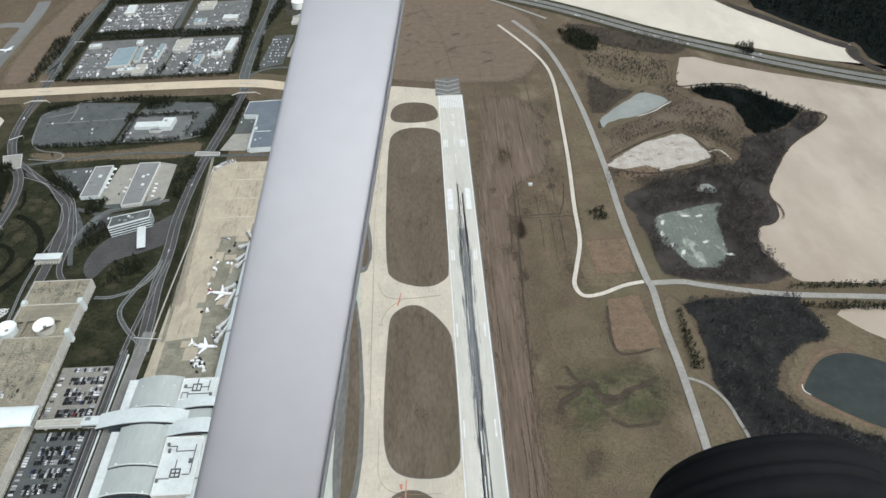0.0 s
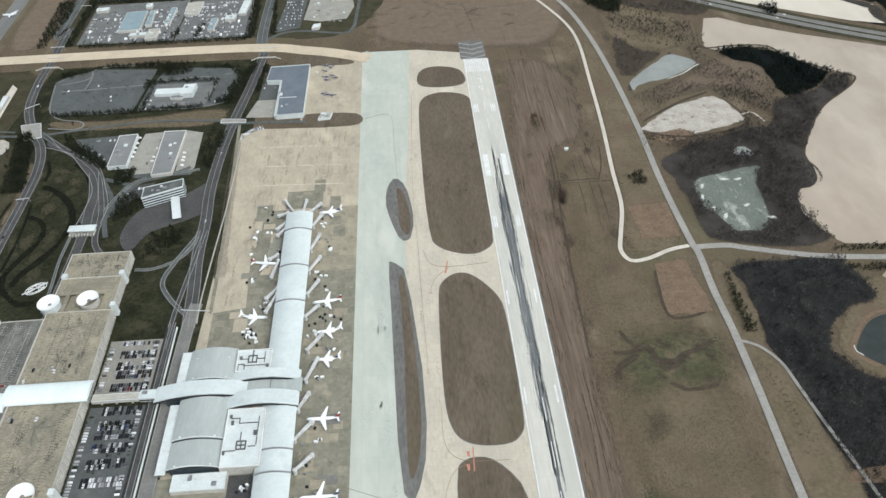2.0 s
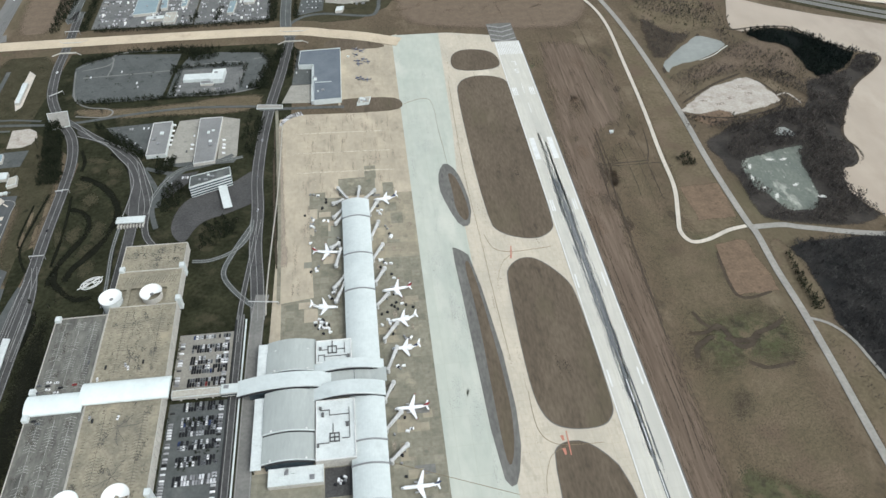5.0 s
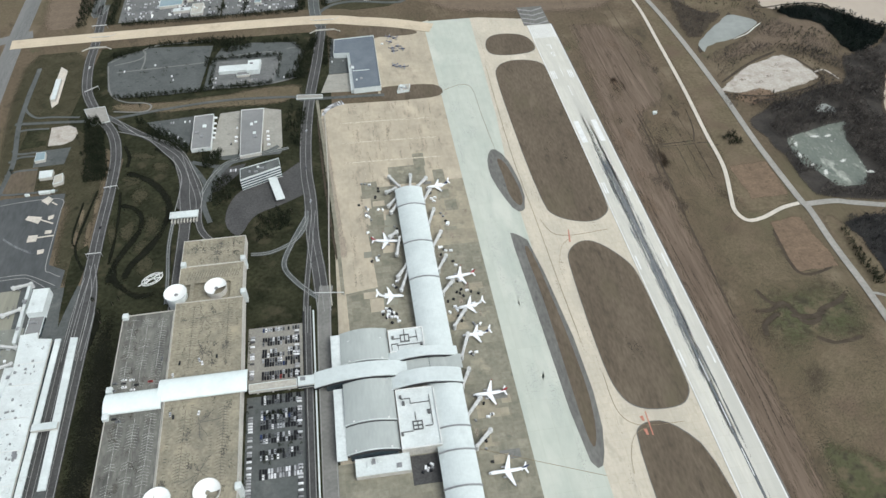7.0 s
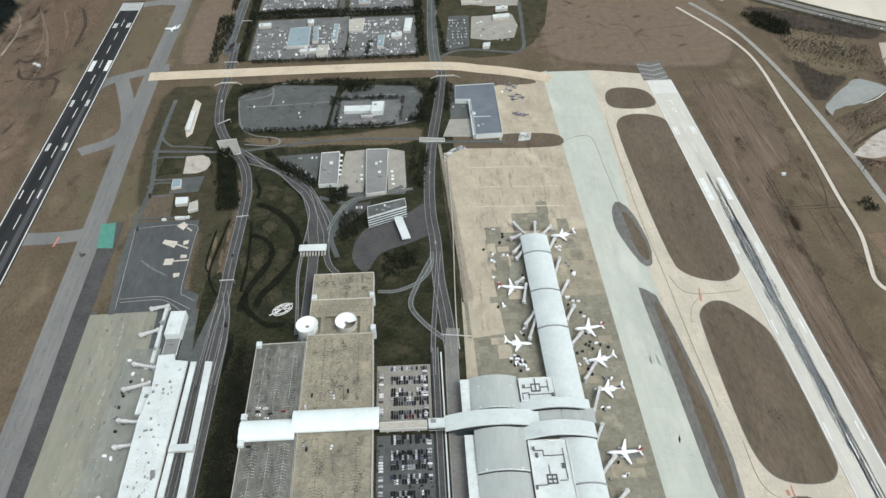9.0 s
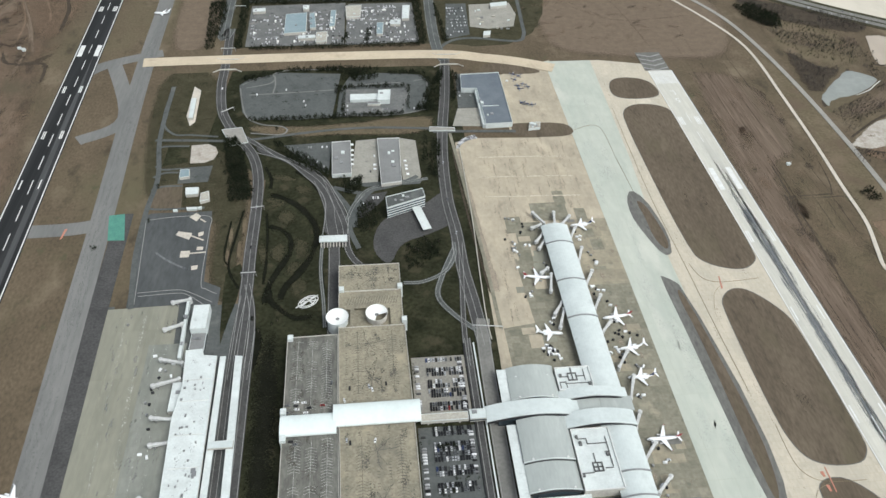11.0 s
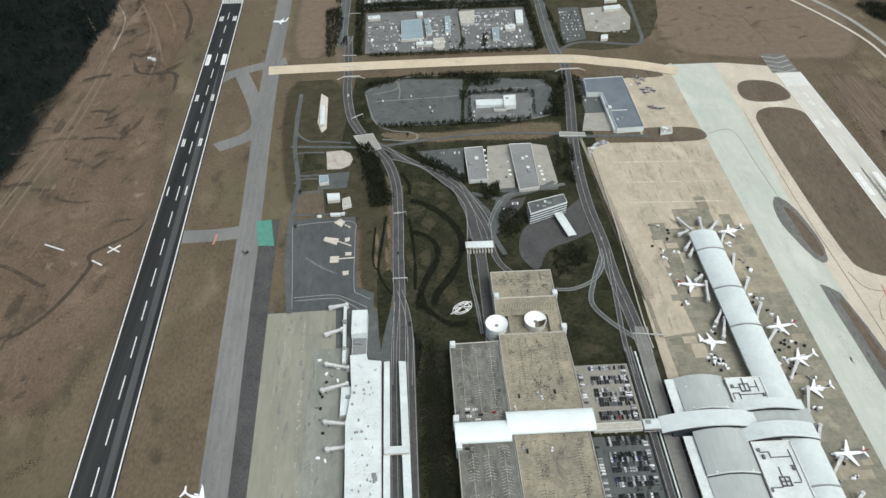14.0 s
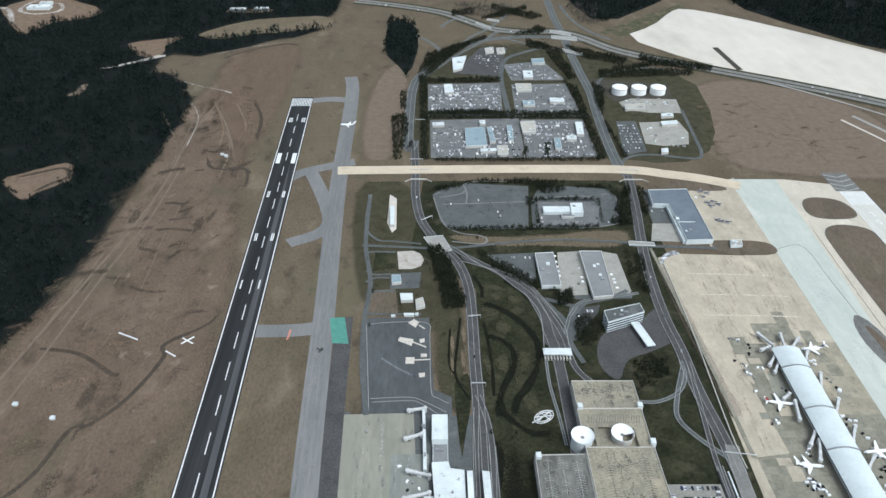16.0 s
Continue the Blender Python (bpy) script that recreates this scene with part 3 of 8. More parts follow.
patch("ground_north_field", [(174, 697), (300, 770), (440, 690), (526, 568), (484, 340), (360, 340), (292, 352), (178, 374), (172, 475)], 0.07, M_TRACK, "brown grass field beyond the runway end", "grass", 2, feather=40, strength=1.0)
patch("earth_works", [(-433, 783), (-364, 883), (-363, 629), (-368, 418), (-423, 373), (-450, 499)], 0.08, M_TRACK, "bare graded earth beside the airport road", "earth", 2, rag=8, feather=30, strength=0.9)
patch("field_west", [(-802, 1312), (-748, 787), (-789, 567), (-772, 232), (-792, -3), (-803, -152), (-738, -266), (-553, -261), (-577, 143)], 0.04, M_WEST, "rough brown grass field west of the runway", "grass", 1, feather=60)

# furrows, damp hollows and bare places in the grass
r = random.Random(41)
for x in (366, 374, 383, 391, 402, 413, 424, 437, 449, 462, 476):
    y = r.uniform(-560, -380) if x < 388 else r.uniform(-160, -60)
    while y < 260:
        n = r.uniform(90, 260)
        soft_line("furrow", [(x + 3 * math.sin(y / 60), y), (x + r.uniform(-2, 2), y + n / 2), (x + r.uniform(-2, 2), y + n)], r.uniform(1.0, 2.0), 0.17, r.choice((M_DAMP, M_TRACK)), "long shallow furrow in the mown grass", "furrow", r.uniform(0.4, 0.6))
        y += n + r.uniform(20, 120)
for label, mat, count, lo, hi, s in (("dark damp hollows in the brown field", M_DAMP, 80, 6, 20, 0.5), ("bare reddish earth showing through the grass", M_EARTH, 80, 8, 26, 0.46), ("thin olive regrowth in the brown field", M_OLIVE, 50, 10, 28, 0.45)):
    spots = []
    for _ in range(count):
        y = r.uniform(-420, 820)
        x = west_field(y, r.random())
        k = r.uniform(lo, hi)
        spots.append((x, y, 1.9 * k, k * r.uniform(0.4, 0.8), r.gauss(1.25, 0.5), s * r.uniform(0.85, 1.2)))
    for _ in range(count // 5):
        k = r.uniform(lo, hi) * 0.8
        spots.append((r.uniform(365, 480), r.uniform(-170, 265), k, 1.8 * k, r.gauss(0, 0.2), s * r.uniform(0.85, 1.15)))
    for _ in range(count // 3):
        k = r.uniform(lo, hi) * 0.7
        spots.append((r.uniform(60, 430), r.uniform(400, 640), 1.6 * k, k * 0.6, r.gauss(0.3, 0.5), s * r.uniform(0.85, 1.15)))
    soft_spots("field_patches", spots, {M_DAMP: 0.13, M_EARTH: 0.18, M_OLIVE: 0.23}[mat], mat, label, "grass")
for pts, w in (([(-901, 732), (-753, 451), (-757, 315), (-758, 172), (-770, 31), (-781, -82)], 5), ([(-692, 315), (-691, 171), (-685, 43), (-700, -81)], 4), ([(-768, 643), (-668, 471), (-655, 314)], 5), ([(-761, -70), (-757, 28), (-747, 136), (-735, 266), (-748, 491), (-754, 718)], 5), ([(-730, -70), (-724, 51), (-715, 176), (-699, 316)], 3), ([(195, 616), (258, 520), (331, 476), (483, 498)], 4), ([(287, 698), (329, 520), (345, 374)], 3)):
    soft_line("earth_track", pts, w, 0.2, M_TRACK, "worn bare earth track across the field", "track", 0.6)

patch("verge_interchange", [(-409, 844), (-413, 1197), (-267, 1296), (-112, 1350), (59, 1353), (131, 1032), (265, 851), (228, 726), (129, 850), (-46, 917), (-196, 951), (-324, 813)], 0.09, M_OLIVE, "dark scrubby verges between the interchange ramps", "grass", 2, rag=12, feather=60, strength=0.6)
patch("verge_cross_road", [(-298.5, 186.9), (-229.3, 179.7), (-149.8, 183.9), (-90.2, 197.5), (-32.5, 195.3), (-35.6, 163.6), (-63.6, 148.7), (-152.7, 151.7), (-230.1, 152.0), (-287.4, 163.1)], 0.11, M_OLIVE, "dry olive verge along the cross road", "grass", 1, rag=3, feather=12, strength=0.66)
patch("verge_fuel_depot", [(43, 849), (222, 786), (204, 542), (140, 402), (15, 392), (-5, 590)], 0.1, M_TURF, "dark olive grass round the fuel depot", "grass", 1)

for k in range(26):
    y = r.uniform(-200, 700)
    x, n = west_field(y, r.uniform(0.1, 0.8)), r.uniform(25, 70)
    soft_line("damp_streak", [(x, y), (x - n * 0.5, y + r.uniform(-10, 10)), (x - n, y + r.uniform(-18, 12))], r.uniform(4, 11), 0.29, r.choice((M_DAMP, M_DAMP, M_EARTH)), "curving streak of disturbed soil in the field", "earth", r.uniform(0.4, 0.6))

# ---- water ----
patch("lake_south", [(745, 417), (819, 358), (1029, 264), (1082, 242), (960, -172), (813, -165), (723, -158), (711, -147), (702, -122), (694, -96), (698, -76), (708, -57), (727, -53), (740, -40), (745, -22), (743, 8), (752, 26), (776, 64), (794, 90), (819, 120), (849, 145), (878, 166), (899, 191), (900, 201), (881, 211), (861, 224), (826, 260), (807, 296), (784, 300), (758, 303), (728, 294), (711, 299), (707, 318), (720, 356)], 0.3, M_WATER, "muddy brown lake under a pale sky", "lake", 1, rag=3)
patch("lake_north", [(440, 690), (552, 625), (760, 490), (1056, 330), (1500, 150), (1500, 420), (1140, 330), (1049, 323), (1036, 370), (1024, 386), (1028, 410), (1052, 427), (1026, 422), (1007, 438), (987, 462), (948, 521), (901, 582), (870, 640), (830, 760), (700, 907), (560, 1050), (430, 1170), (330, 1235), (290, 1200), (220, 1090), (127, 1012), (250, 860)], 0.3, M_WATERN, "wide lake beyond the highway in pale reflected-sky colour", "lake", 1)
patch("lake_inlet", [(730, -201), (755, -234), (772, -247), (830, -300), (900, -204), (794, -200)], 0.3, M_WATER, "muddy inlet below the wooded causeway", "lake", 1)
patch("pond_dark", [(658, -307), (671, -290), (691, -269), (719, -261), (745, -270), (790, -300), (770, -385), (717, -356), (701, -346), (681, -330), (665, -316)], 0.3, M_POND, "dark round pond with earth banks", "pond", 2)
patch("pond_bank", [(640, -303), (661, -271), (685, -246), (716, -215), (740, -205), (760, -240), (830, -300), (800, -420), (740, -385), (695, -360), (658, -334)], 0.15, M_OLIVE, "bare grassy bank round the pond", "bank", 2, rag=7, feather=14, strength=1.0)
soft_line("pond_rim", [(741, -272), (719, -258), (690, -266), (669, -288), (655, -307), (663, -319), (681, -334), (702, -351), (722, -362)], 5, 0.26, M_EARTH, "bare brown rim of the pond", "bank", 0.8)
soft_line("pond_spillway", [(660, -300), (659, -308), (664, -314)], 1.0, 0.45, M_CHALK, "pale concrete spillway at the pond rim", "bank", 1.1)
patch("pond_pale", [(562, 212), (559, 186), (570, 199), (584, 208), (614, 216), (647, 231), (667, 247), (684, 260), (663, 280), (647, 291), (626, 273), (604, 254), (582, 236)], 0.3, M_PALEPOND, "pale pond beside the road, sky reflection in its colour", "pond", 1, rag=3)
patch("pond_small", [(647, 24), (670, 42), (682, 23), (674, 15)], 0.3, M_PALEPOND, "small pale pond among bare trees", "pond", 1)
patch("silt_pit", [(582, -29), (597, -20), (628, -14), (664, -4), (684, -3), (666, -17), (658, -51), (655, -83), (650, -109), (637, -125), (606, -128), (597, -116), (592, -95), (582, -84), (576, -62)], 0.25, M_SILT, "grey green silt pit with pale streaks", "pit", 1, rag=5, feather=6)
patch("sand_lot", [(543, 87), (558, 100), (578, 120), (607, 140), (636, 153), (672, 164), (685, 149), (693, 123), (697, 101), (679, 91), (644, 80), (618, 71), (588, 77), (558, 82)], 0.2, M_SAND, "pale bare sand lot", "sand", 0, rag=3, feather=6)
patch("pit_floor", [(562, 82), (610, 83), (613, 66), (586, 53), (556, 58)], 0.22, M_EARTH, "brown earth at the edge of the sand lot", "earth", 1, rag=7, feather=9)
soft_line("shore_bank", [(703, -64), (742, -42), (748, -18), (744, 12), (776, 66), (819, 122), (878, 168), (902, 196), (881, 213), (826, 262), (808, 298), (758, 306), (708, 302), (705, 320), (742, 410)], 4, 0.42, M_DAMP, "thin bank of brown mud along the shore", "bank", 0.8)
patch("dam_grass", [(78, 1039), (329, 1265), (341, 1227), (133, 1008)], 0.2, M_GREEN, "grassy dam at the end of the lake", "dam", 0)
road("lake_pier", [(324, 939), (335, 803)], 13, 0.8, M_DITCH, "dark narrow causeway running into the lake", "pier")

soft_spots("pit_streaks", [(x, y, 9, 3.5, t, 0.75) for (x, y), t in zip([(590, -40), (584, -62), (633, -80), (590, -84), (622, -29), (600, -98), (655, -105), (640, -30)], (1.2, 1.4, .4, 1.0, 0, 1.1, -.2, .3))], 0.4, M_CHALK, "white crusted streaks on the silt", "silt")
# Thin pale line along the pond's edge.
soft_line("pond_shore_rim", [(614, 213), (647, 228), (667, 244), (686, 258)], 1.4, 0.42, M_CHALK, "bright rim along the pond bank", "bank", 0.9)
soft_spots("sand_tracks", [(x, y, 12, 5, t, 0.5) for (x, y), t in zip([(586, 110), (627, 113), (658, 121), (607, 100), (652, 140)], (.1, .3, -.2, .2, .4))], 0.33, M_EARTH, "darker damp sand in the bare lot", "sand")
soft_line("lot_bank", [(543, 83), (598, 67), (655, 73), (698, 92), (697, 121), (676, 177)], 4, 0.32, M_DAMP, "dark bank round the sand lot", "bank", 0.8)
soft_line("lot_bank", [(547, 102), (612, 147), (674, 177)], 4, 0.32, M_DAMP, "dark bank round the sand lot", "bank", 0.8)
soft_line("lot_track", [(694, 111), (714, 115), (724, 86)], 3, 0.36, M_SAND, "pale sand ruts beyond the lot", "track", 0.8)
patch("thicket_floor", [(553, 548), (590, 496), (619, 456), (692, 424), (737, 409), (775, 458), (701, 500), (640, 530), (585, 558)], 0.14, M_DAMP, "dark leaf litter under the thicket", "earth", 2, rag=6, feather=12, strength=0.8)
patch("thicket_floor", [(572, 366), (602, 302), (640, 297), (600, 258), (566, 224), (552, 232), (554, 270), (562, 320)], 0.14, M_DAMP, "dark leaf litter under the thicket", "earth", 2, rag=6, feather=10, strength=0.8)
soft_line("pond_bank_dark", [(554, 182), (570, 216), (628, 269), (651, 299)], 5, 0.22, M_DAMP, "dark wooded bank of the pale pond", "bank", 0.9)

# ---- pavements ----
patch("taxiway_east", [(206, -1300), (322, -1300), (322, 285), (318, 325), (246, 341), (206, 341)], 0.2, M_CREAM, "cream concrete taxiway beside the runway", "taxiway", 0)
patch("apron_pale", [(152, -1300), (212, -1300), (212, -60), (222, 80), (232, 341), (157, 341)], 0.24, M_APRON, "pale greenish concrete apron lane", "apron", 0)
patch("apron_beige", [(-10, 128), (19, 137), (154, 131), (145, -53), (122, -437), (-13, -420), (-6, -241), (-3, -73), (-11, 96)], 0.16, M_BEIGE, "stained beige concrete apron by the terminal", "apron", 0)
patch("apron_edge", rect(110, 200, -1000, 160), 0.05, M_BEIGE, "stained beige concrete between two apron lanes", "apron", 0)
patch("apron_hangar", [(70, 152), (165, 152), (166, 345), (110, 318), (74, 300)], 0.17, M_BEIGE, "beige concrete apron beside the hangar", "apron", 0)
patch("apron_gates_east", rect(98, 160, -900, -150), 0.2, M_GREYAP, "oil-stained grey concrete stands along the concourse", "apron", 0)
patch("apron_gates_north", rect(98, 160, -150, -40), 0.2, M_KHAKI, "stained khaki concrete stands near the concourse end", "apron", 0)
patch("apron_gates_south", rect(-14, 122, -900, -397), 0.19, M_GREYAP, "oil-stained grey concrete round the terminal annex", "apron", 0)
patch("annex_service_yard", rect(48.5, 74, -425, -398), 0.3, M_ASPH, "dark asphalt service yard beside the annex", "yard", 0)
patch("apron_gates_west", [(30, -42), (74, -42), (78, -262), (5, -264), (4, -205), (38, -200)], 0.2, M_GREYAP, "oil-stained grey concrete stands along the concourse", "apron", 0)
rng = random.Random(5)
for i in range(34):
    w, h = rng.choice((9, 14, 18)), rng.choice((9, 9, 18))
    x, y = rng.uniform(100, 149 - w), rng.uniform(-420, -45)
    patch("apron_slab", rect(x, x + w, y, y + h), 0.24 + 0.003 * i, rng.choice((M_KHAKI, M_KHAKI, M_GREYAP, M_HWY)), "replaced concrete slab on the stands", "slab", 0)
for i in range(16):
    x, y = rng.uniform(20, 62), rng.uniform(-240, -50)
    patch("apron_slab", rect(x, x + rng.choice((9, 14)), y, y + rng.choice((9, 18))), 0.24 + 0.003 * i, rng.choice((M_BEIGE, M_BEIGE, M_OLDAP)), "replaced concrete slab on the stands", "slab", 0)
for (x0, y1), (x1, y0) in [[(67, -7), (112, -40)], [(32, -31), (51, -59)], [(100, 15), (114, -10)], [(38, -84), (54, -113)], [(121, -20), (134, -43)]]:
    patch("apron_slab", rect(x0, x1, y0, y1), 0.42, M_GREYAP, "replaced grey concrete slab near the concourse end", "slab", 0)
patch("apron_strip_dark", rect(100, 112, -600, -62), 0.21, M_ASPH, "dark asphalt service lane under the concourse", "lane", 0)
# stains, seams and worn places on the aprons
r = random.Random(43)
spots = []
for y0, y1, n in ((95, 132, 30), (52, 88, 34), (12, 45, 30), (-40, 5, 22), (-190, -60, 22)):
    for _ in range(n):
        x = r.uniform(22, 140) if y0 > -60 else r.uniform(14, 36)
        spots.append((x, r.uniform(y0, y1), r.uniform(1.2, 3.5), r.uniform(9, 24), r.uniform(-.05, .05), r.uniform(0.34, 0.52)))
for _ in range(26):
    spots.append((r.uniform(105, 150), r.uniform(-420, -40), r.uniform(2, 5), r.uniform(3, 8), 0, r.uniform(0.48, 0.66)))
soft_spots("apron_stains", spots, 0.3, M_STAIN, "brown oily streaks on the beige concrete", "stain")
for y in (91, 48, 8):
    soft_line("apron_seam", [(10, y + 1), (60, y), (140, y - 3)], 3.0, 0.46, M_SEAM, "pale worn joint across the apron slabs", "seam", 0.62, ends=0.05)
for x in (38, 70, 102, 130):
    soft_line("apron_seam", [(x - 2, 135), (x, 50), (x + 1, -38)], 1.0, 0.34, M_SEAM, "pale worn joint along the apron slabs", "seam", 0.45, ends=0.05)
soft_line("apron_dirty_edge", [(-10, 111), (-6, 18), (0, -80), (5, -154)], 8, 0.36, M_STAIN, "dirty brown edge of the apron with weeds", "stain", 0.75, ends=0.03)
soft_line("apron_dirty_edge", [(-15, 111), (-13, 18), (-8, -80), (-2, -158)], 3, 0.4, M_DAMP, "dark weeds along the apron edge", "weeds", 0.72, ends=0.03)
soft_spots("apron_worn_patches", [(r.uniform(160, 205), r.uniform(-600, 330), r.uniform(4, 12), r.uniform(12, 40), 0, r.uniform(0.25, 0.42)) for _ in range(60)], 0.33, M_CHALK, "pale worn patches on the apron lane", "stain")
soft_spots("taxiway_stains", [(r.uniform(226, 240), r.uniform(-600, 300), r.uniform(1, 3), r.uniform(8, 30), 0, r.uniform(0.25, 0.4)) for _ in range(40)], 0.37, M_STAIN, "faint tyre stains along the taxiway", "stain")
soft_spots("old_apron_stains", [(r.uniform(-392, -325), r.uniform(-420, -155), r.uniform(1, 3), r.uniform(4, 12), r.uniform(-.1, .1), r.uniform(0.42, 0.6)) for _ in range(46)], 0.38, M_GRIME, "grey oil stains on the old apron", "stain")
patch("verge_hangar", [(73, 168), (89, 170), (146, 168), (160, 156), (159, 139), (137, 133), (74, 136)], 0.3, M_ISLE, "brown grass spit between two aprons", "grass", 1)
patch("verge_crossing", [(50, 333), (86, 340), (126, 327), (150, 309), (122, 303), (51, 308)], 0.3, M_ISLE, "brown grass tongue beside the crossing taxiway", "grass", 1)
ISLES = ([(239, 161), (246, 198), (276, 212), (314, 200), (318, 172), (317, -112), (311, -128), (289, -140), (253, -127), (240, -102)], [(240, 249), (248, 278), (272, 287), (306, 278), (316, 251), (312, 229), (279, 223), (246, 228)],
         [(246, -196), (251, -179), (267, -166), (285, -169), (309, -201), (316, -226), (316, -359), (313, -374), (300, -386), (264, -384), (248, -368), (243, -328)], [(247, -412), (258, -396), (285, -398), (314, -440), (316, -630), (247, -630)])
for pts in ISLES:
    patch("grass_island", pts, 0.42, M_ISLE, "brown mown grass island between taxiways", "grass", 2)
    cx, cy = sum(p[0] for p in pts) / len(pts), sum(p[1] for p in pts) / len(pts)
    patch("island_shoulder", [(x + 0.7 * (1 if x > cx else -1), y + 0.7 * (1 if y > cy else -1)) for x, y in pts], 0.36, M_SHOULD, "dark paved edge round a grass island", "shoulder", 2)
for pts, inner in (([(203, 12), (193, -5), (189, -33), (196, -75), (208, -110), (218, -108), (222, -94), (224, -54), (216, -6)], [(203, -7), (206, -46), (205, -80), (214, -103), (221, -89), (219, -55), (213, -17)]),
                   ([(192, -142), (198, -144), (213, -159), (227, -339), (220, -414), (209, -437), (199, -423), (195, -232)], [(202, -163), (211, -167), (222, -339), (217, -398), (207, -421), (206, -362), (207, -240)])):
    patch("paved_island", pts, 0.36, M_SHOULD, "dark grey paved island on the apron", "island", 1, rag=1.2)
    patch("grass_island", inner, 0.44, M_ISLE, "narrow brown grass strip in a paved island", "grass", 2)
r = random.Random(61)
for mat, label, lo, hi in ((M_DAMP, "dark damp streaks in the island grass", 0.25, 0.42), (M_TRACK, "bare pale streaks in the island grass", 0.2, 0.36), (M_OLIVE, "olive regrowth in the island grass", 0.25, 0.45)):
    spots = []
    for k in range(9):
        y = r.choice((r.uniform(-25, 225), r.uniform(-345, -130)))
        spots.append((r.uniform(264, 302), y, r.uniform(1.5, 6), r.uniform(8, 30), r.uniform(-.05, .05), r.uniform(lo, hi)))
    soft_spots("island_streaks", spots, {M_DAMP: 0.51, M_TRACK: 0.55, M_OLIVE: 0.59}[mat], mat, label, "grass")
patch("runway_east", rect(317, 356, -1300, 304), 0.42, M_CONC, "pale concrete runway with rubber streaks", "runway", 0)
patch("blast_pad", rect(313, 354, 304, 362), 0.3, M_SHOULD, "weathered grey blast pad with chevrons", "blast pad", 0)
patch("runway_shoulder", rect(356, 357.6, -1300, 304), 0.3, M_SHOULD, "grey paved runway shoulder", "shoulder", 0)


def west(y, off=0.0):
    """A point on the west runway's line, off metres to its right."""
    return (-544.2 - 0.0363 * y + off, y)


patch("runway_west", [west(-1300, -20.5), west(-1300, 20.5), west(655, 20.5), west(655, -20.5)], 0.42, M_DARK, "dark asphalt runway with white markings", "runway", 0)
road("taxiway_west", [(-485, 760), (-473, 656), (-463, 308), (-446, 0), (-437, -180), (-425, -400), (-405, -900)], 26, 0.32, M_TAXI2, "grey asphalt taxiway with pale shoulders", "taxiway")
road("taxilane_west", [(-421, 5), (-416, -150), (-408, -360), (-390, -900)], 20, 0.3, M_ASPH, "dark asphalt strip beside the old apron", "taxilane")
for pts in ([(-558, 322), (-525, 360), (-469, 387), (-444, 395)], [(-525, -20), (-472, -18), (-422, -6)], [(-515, 372), (-464, 214), (-515, 161)], [west(640, 20), (-510, 648), (-470, 640)]):
    road("taxiway_link", pts, 22, 0.34, M_TAXI2, "grey asphalt taxiway link to the runway", "taxiway")
patch("taxiway_green_mark", [(-431, -41), (-439, 3), (-421, 5), (-412, -42)], 0.48, M_TEAL, "faded teal painted rectangle on the taxiway", "paint", 0)
patch("apron_old", [(-407, -149), (-334, -147), (-322, -366), (-300, -900), (-370, -900), (-399, -362)], 0.25, M_OLDAP, "weathered concrete apron by the old terminal", "apron", 0)
patch("apron_old_service", [(-335, -150), (-266, -150), (-262, -215), (-258, -225), (-252, -900), (-340, -900)], 0.2, M_ASPH2, "worn asphalt round the old terminal", "yard", 0)
patch("apron_old_edge", [(-412, -145), (-400, -145), (-392, -362), (-362, -900), (-378, -900), (-404, -362)], 0.22, M_ASPH2, "dark asphalt edge of the old apron", "apron", 0)
patch("apron_old_stands", [(-355, -200), (-318, -200), (-310, -900), (-345, -900)], 0.28, M_STAND, "grey stained aircraft stands", "apron", 0)
patch("asphalt_yard", [(-400, -1), (-390, 4), (-319, 4), (-313, -114), (-294, -125), (-294, -150), (-388, -150)], 0.22, M_YARD, "blue-grey asphalt yard with a marked route", "yard", 0)
road("taxiway_crossing", [(-469, 365), (-431, 367), (-192, 372), (-8, 371), (62, 356), (113, 342), (168, 319)], 26, 0.95, M_GOLD, "beige crossing taxiway carried over two roads", "taxiway")
for off, w in ((25, 22), (-25, 22)):
    road("taxiway_bank", [(x, y + off) for x, y in [(-431, 367), (-192, 372), (-8, 371), (62, 356)]], w, 0.16, M_FIELD, "brown grass bank of the crossing taxiway", "bank")
for x, w, k in ((-385, 3, 0.45), (-366, 5, 0.5), (-352, 2.5, 0.45), (-340, 4, 0.4)):
    soft_line("old_apron_lane", [(x, -152), (x + 6, -300), (x + 16, -480)], w, 0.4, M_CHALK, "pale worn lane along the old apron", "seam", 0.7 * k, ends=0.05)
for x, w in ((-445, 7), (-452, 3), (-438, 3)):
    soft_line("taxiway_wear", [(x - 20, 500), (x - 8, 150), (x, -60), (x + 10, -250), (x + 24, -520)], w, 0.42, M_GRIME, "dark tyre-worn lane on the western taxiway", "stain", 0.4, ends=0.05)
# ---- markings: each runway's paint belongs to it ----
def paint(name, polys, z, mat, label, category="marking"):
    bm = bmesh.new()
    for pts in polys:
        slab(bm, list(pts), z - 0.05, z)
    return tagged(finish(name, bm, mat), label, category, kind="structure")


def bars(x0, x1, n, y0, y1, fill=0.55):
    step = (x1 - x0) / n
    return [rect(x0 + i * step + step * (1 - fill) / 2, x0 + i * step + step * (1 + fill) / 2, y0, y1) for i in range(n)]


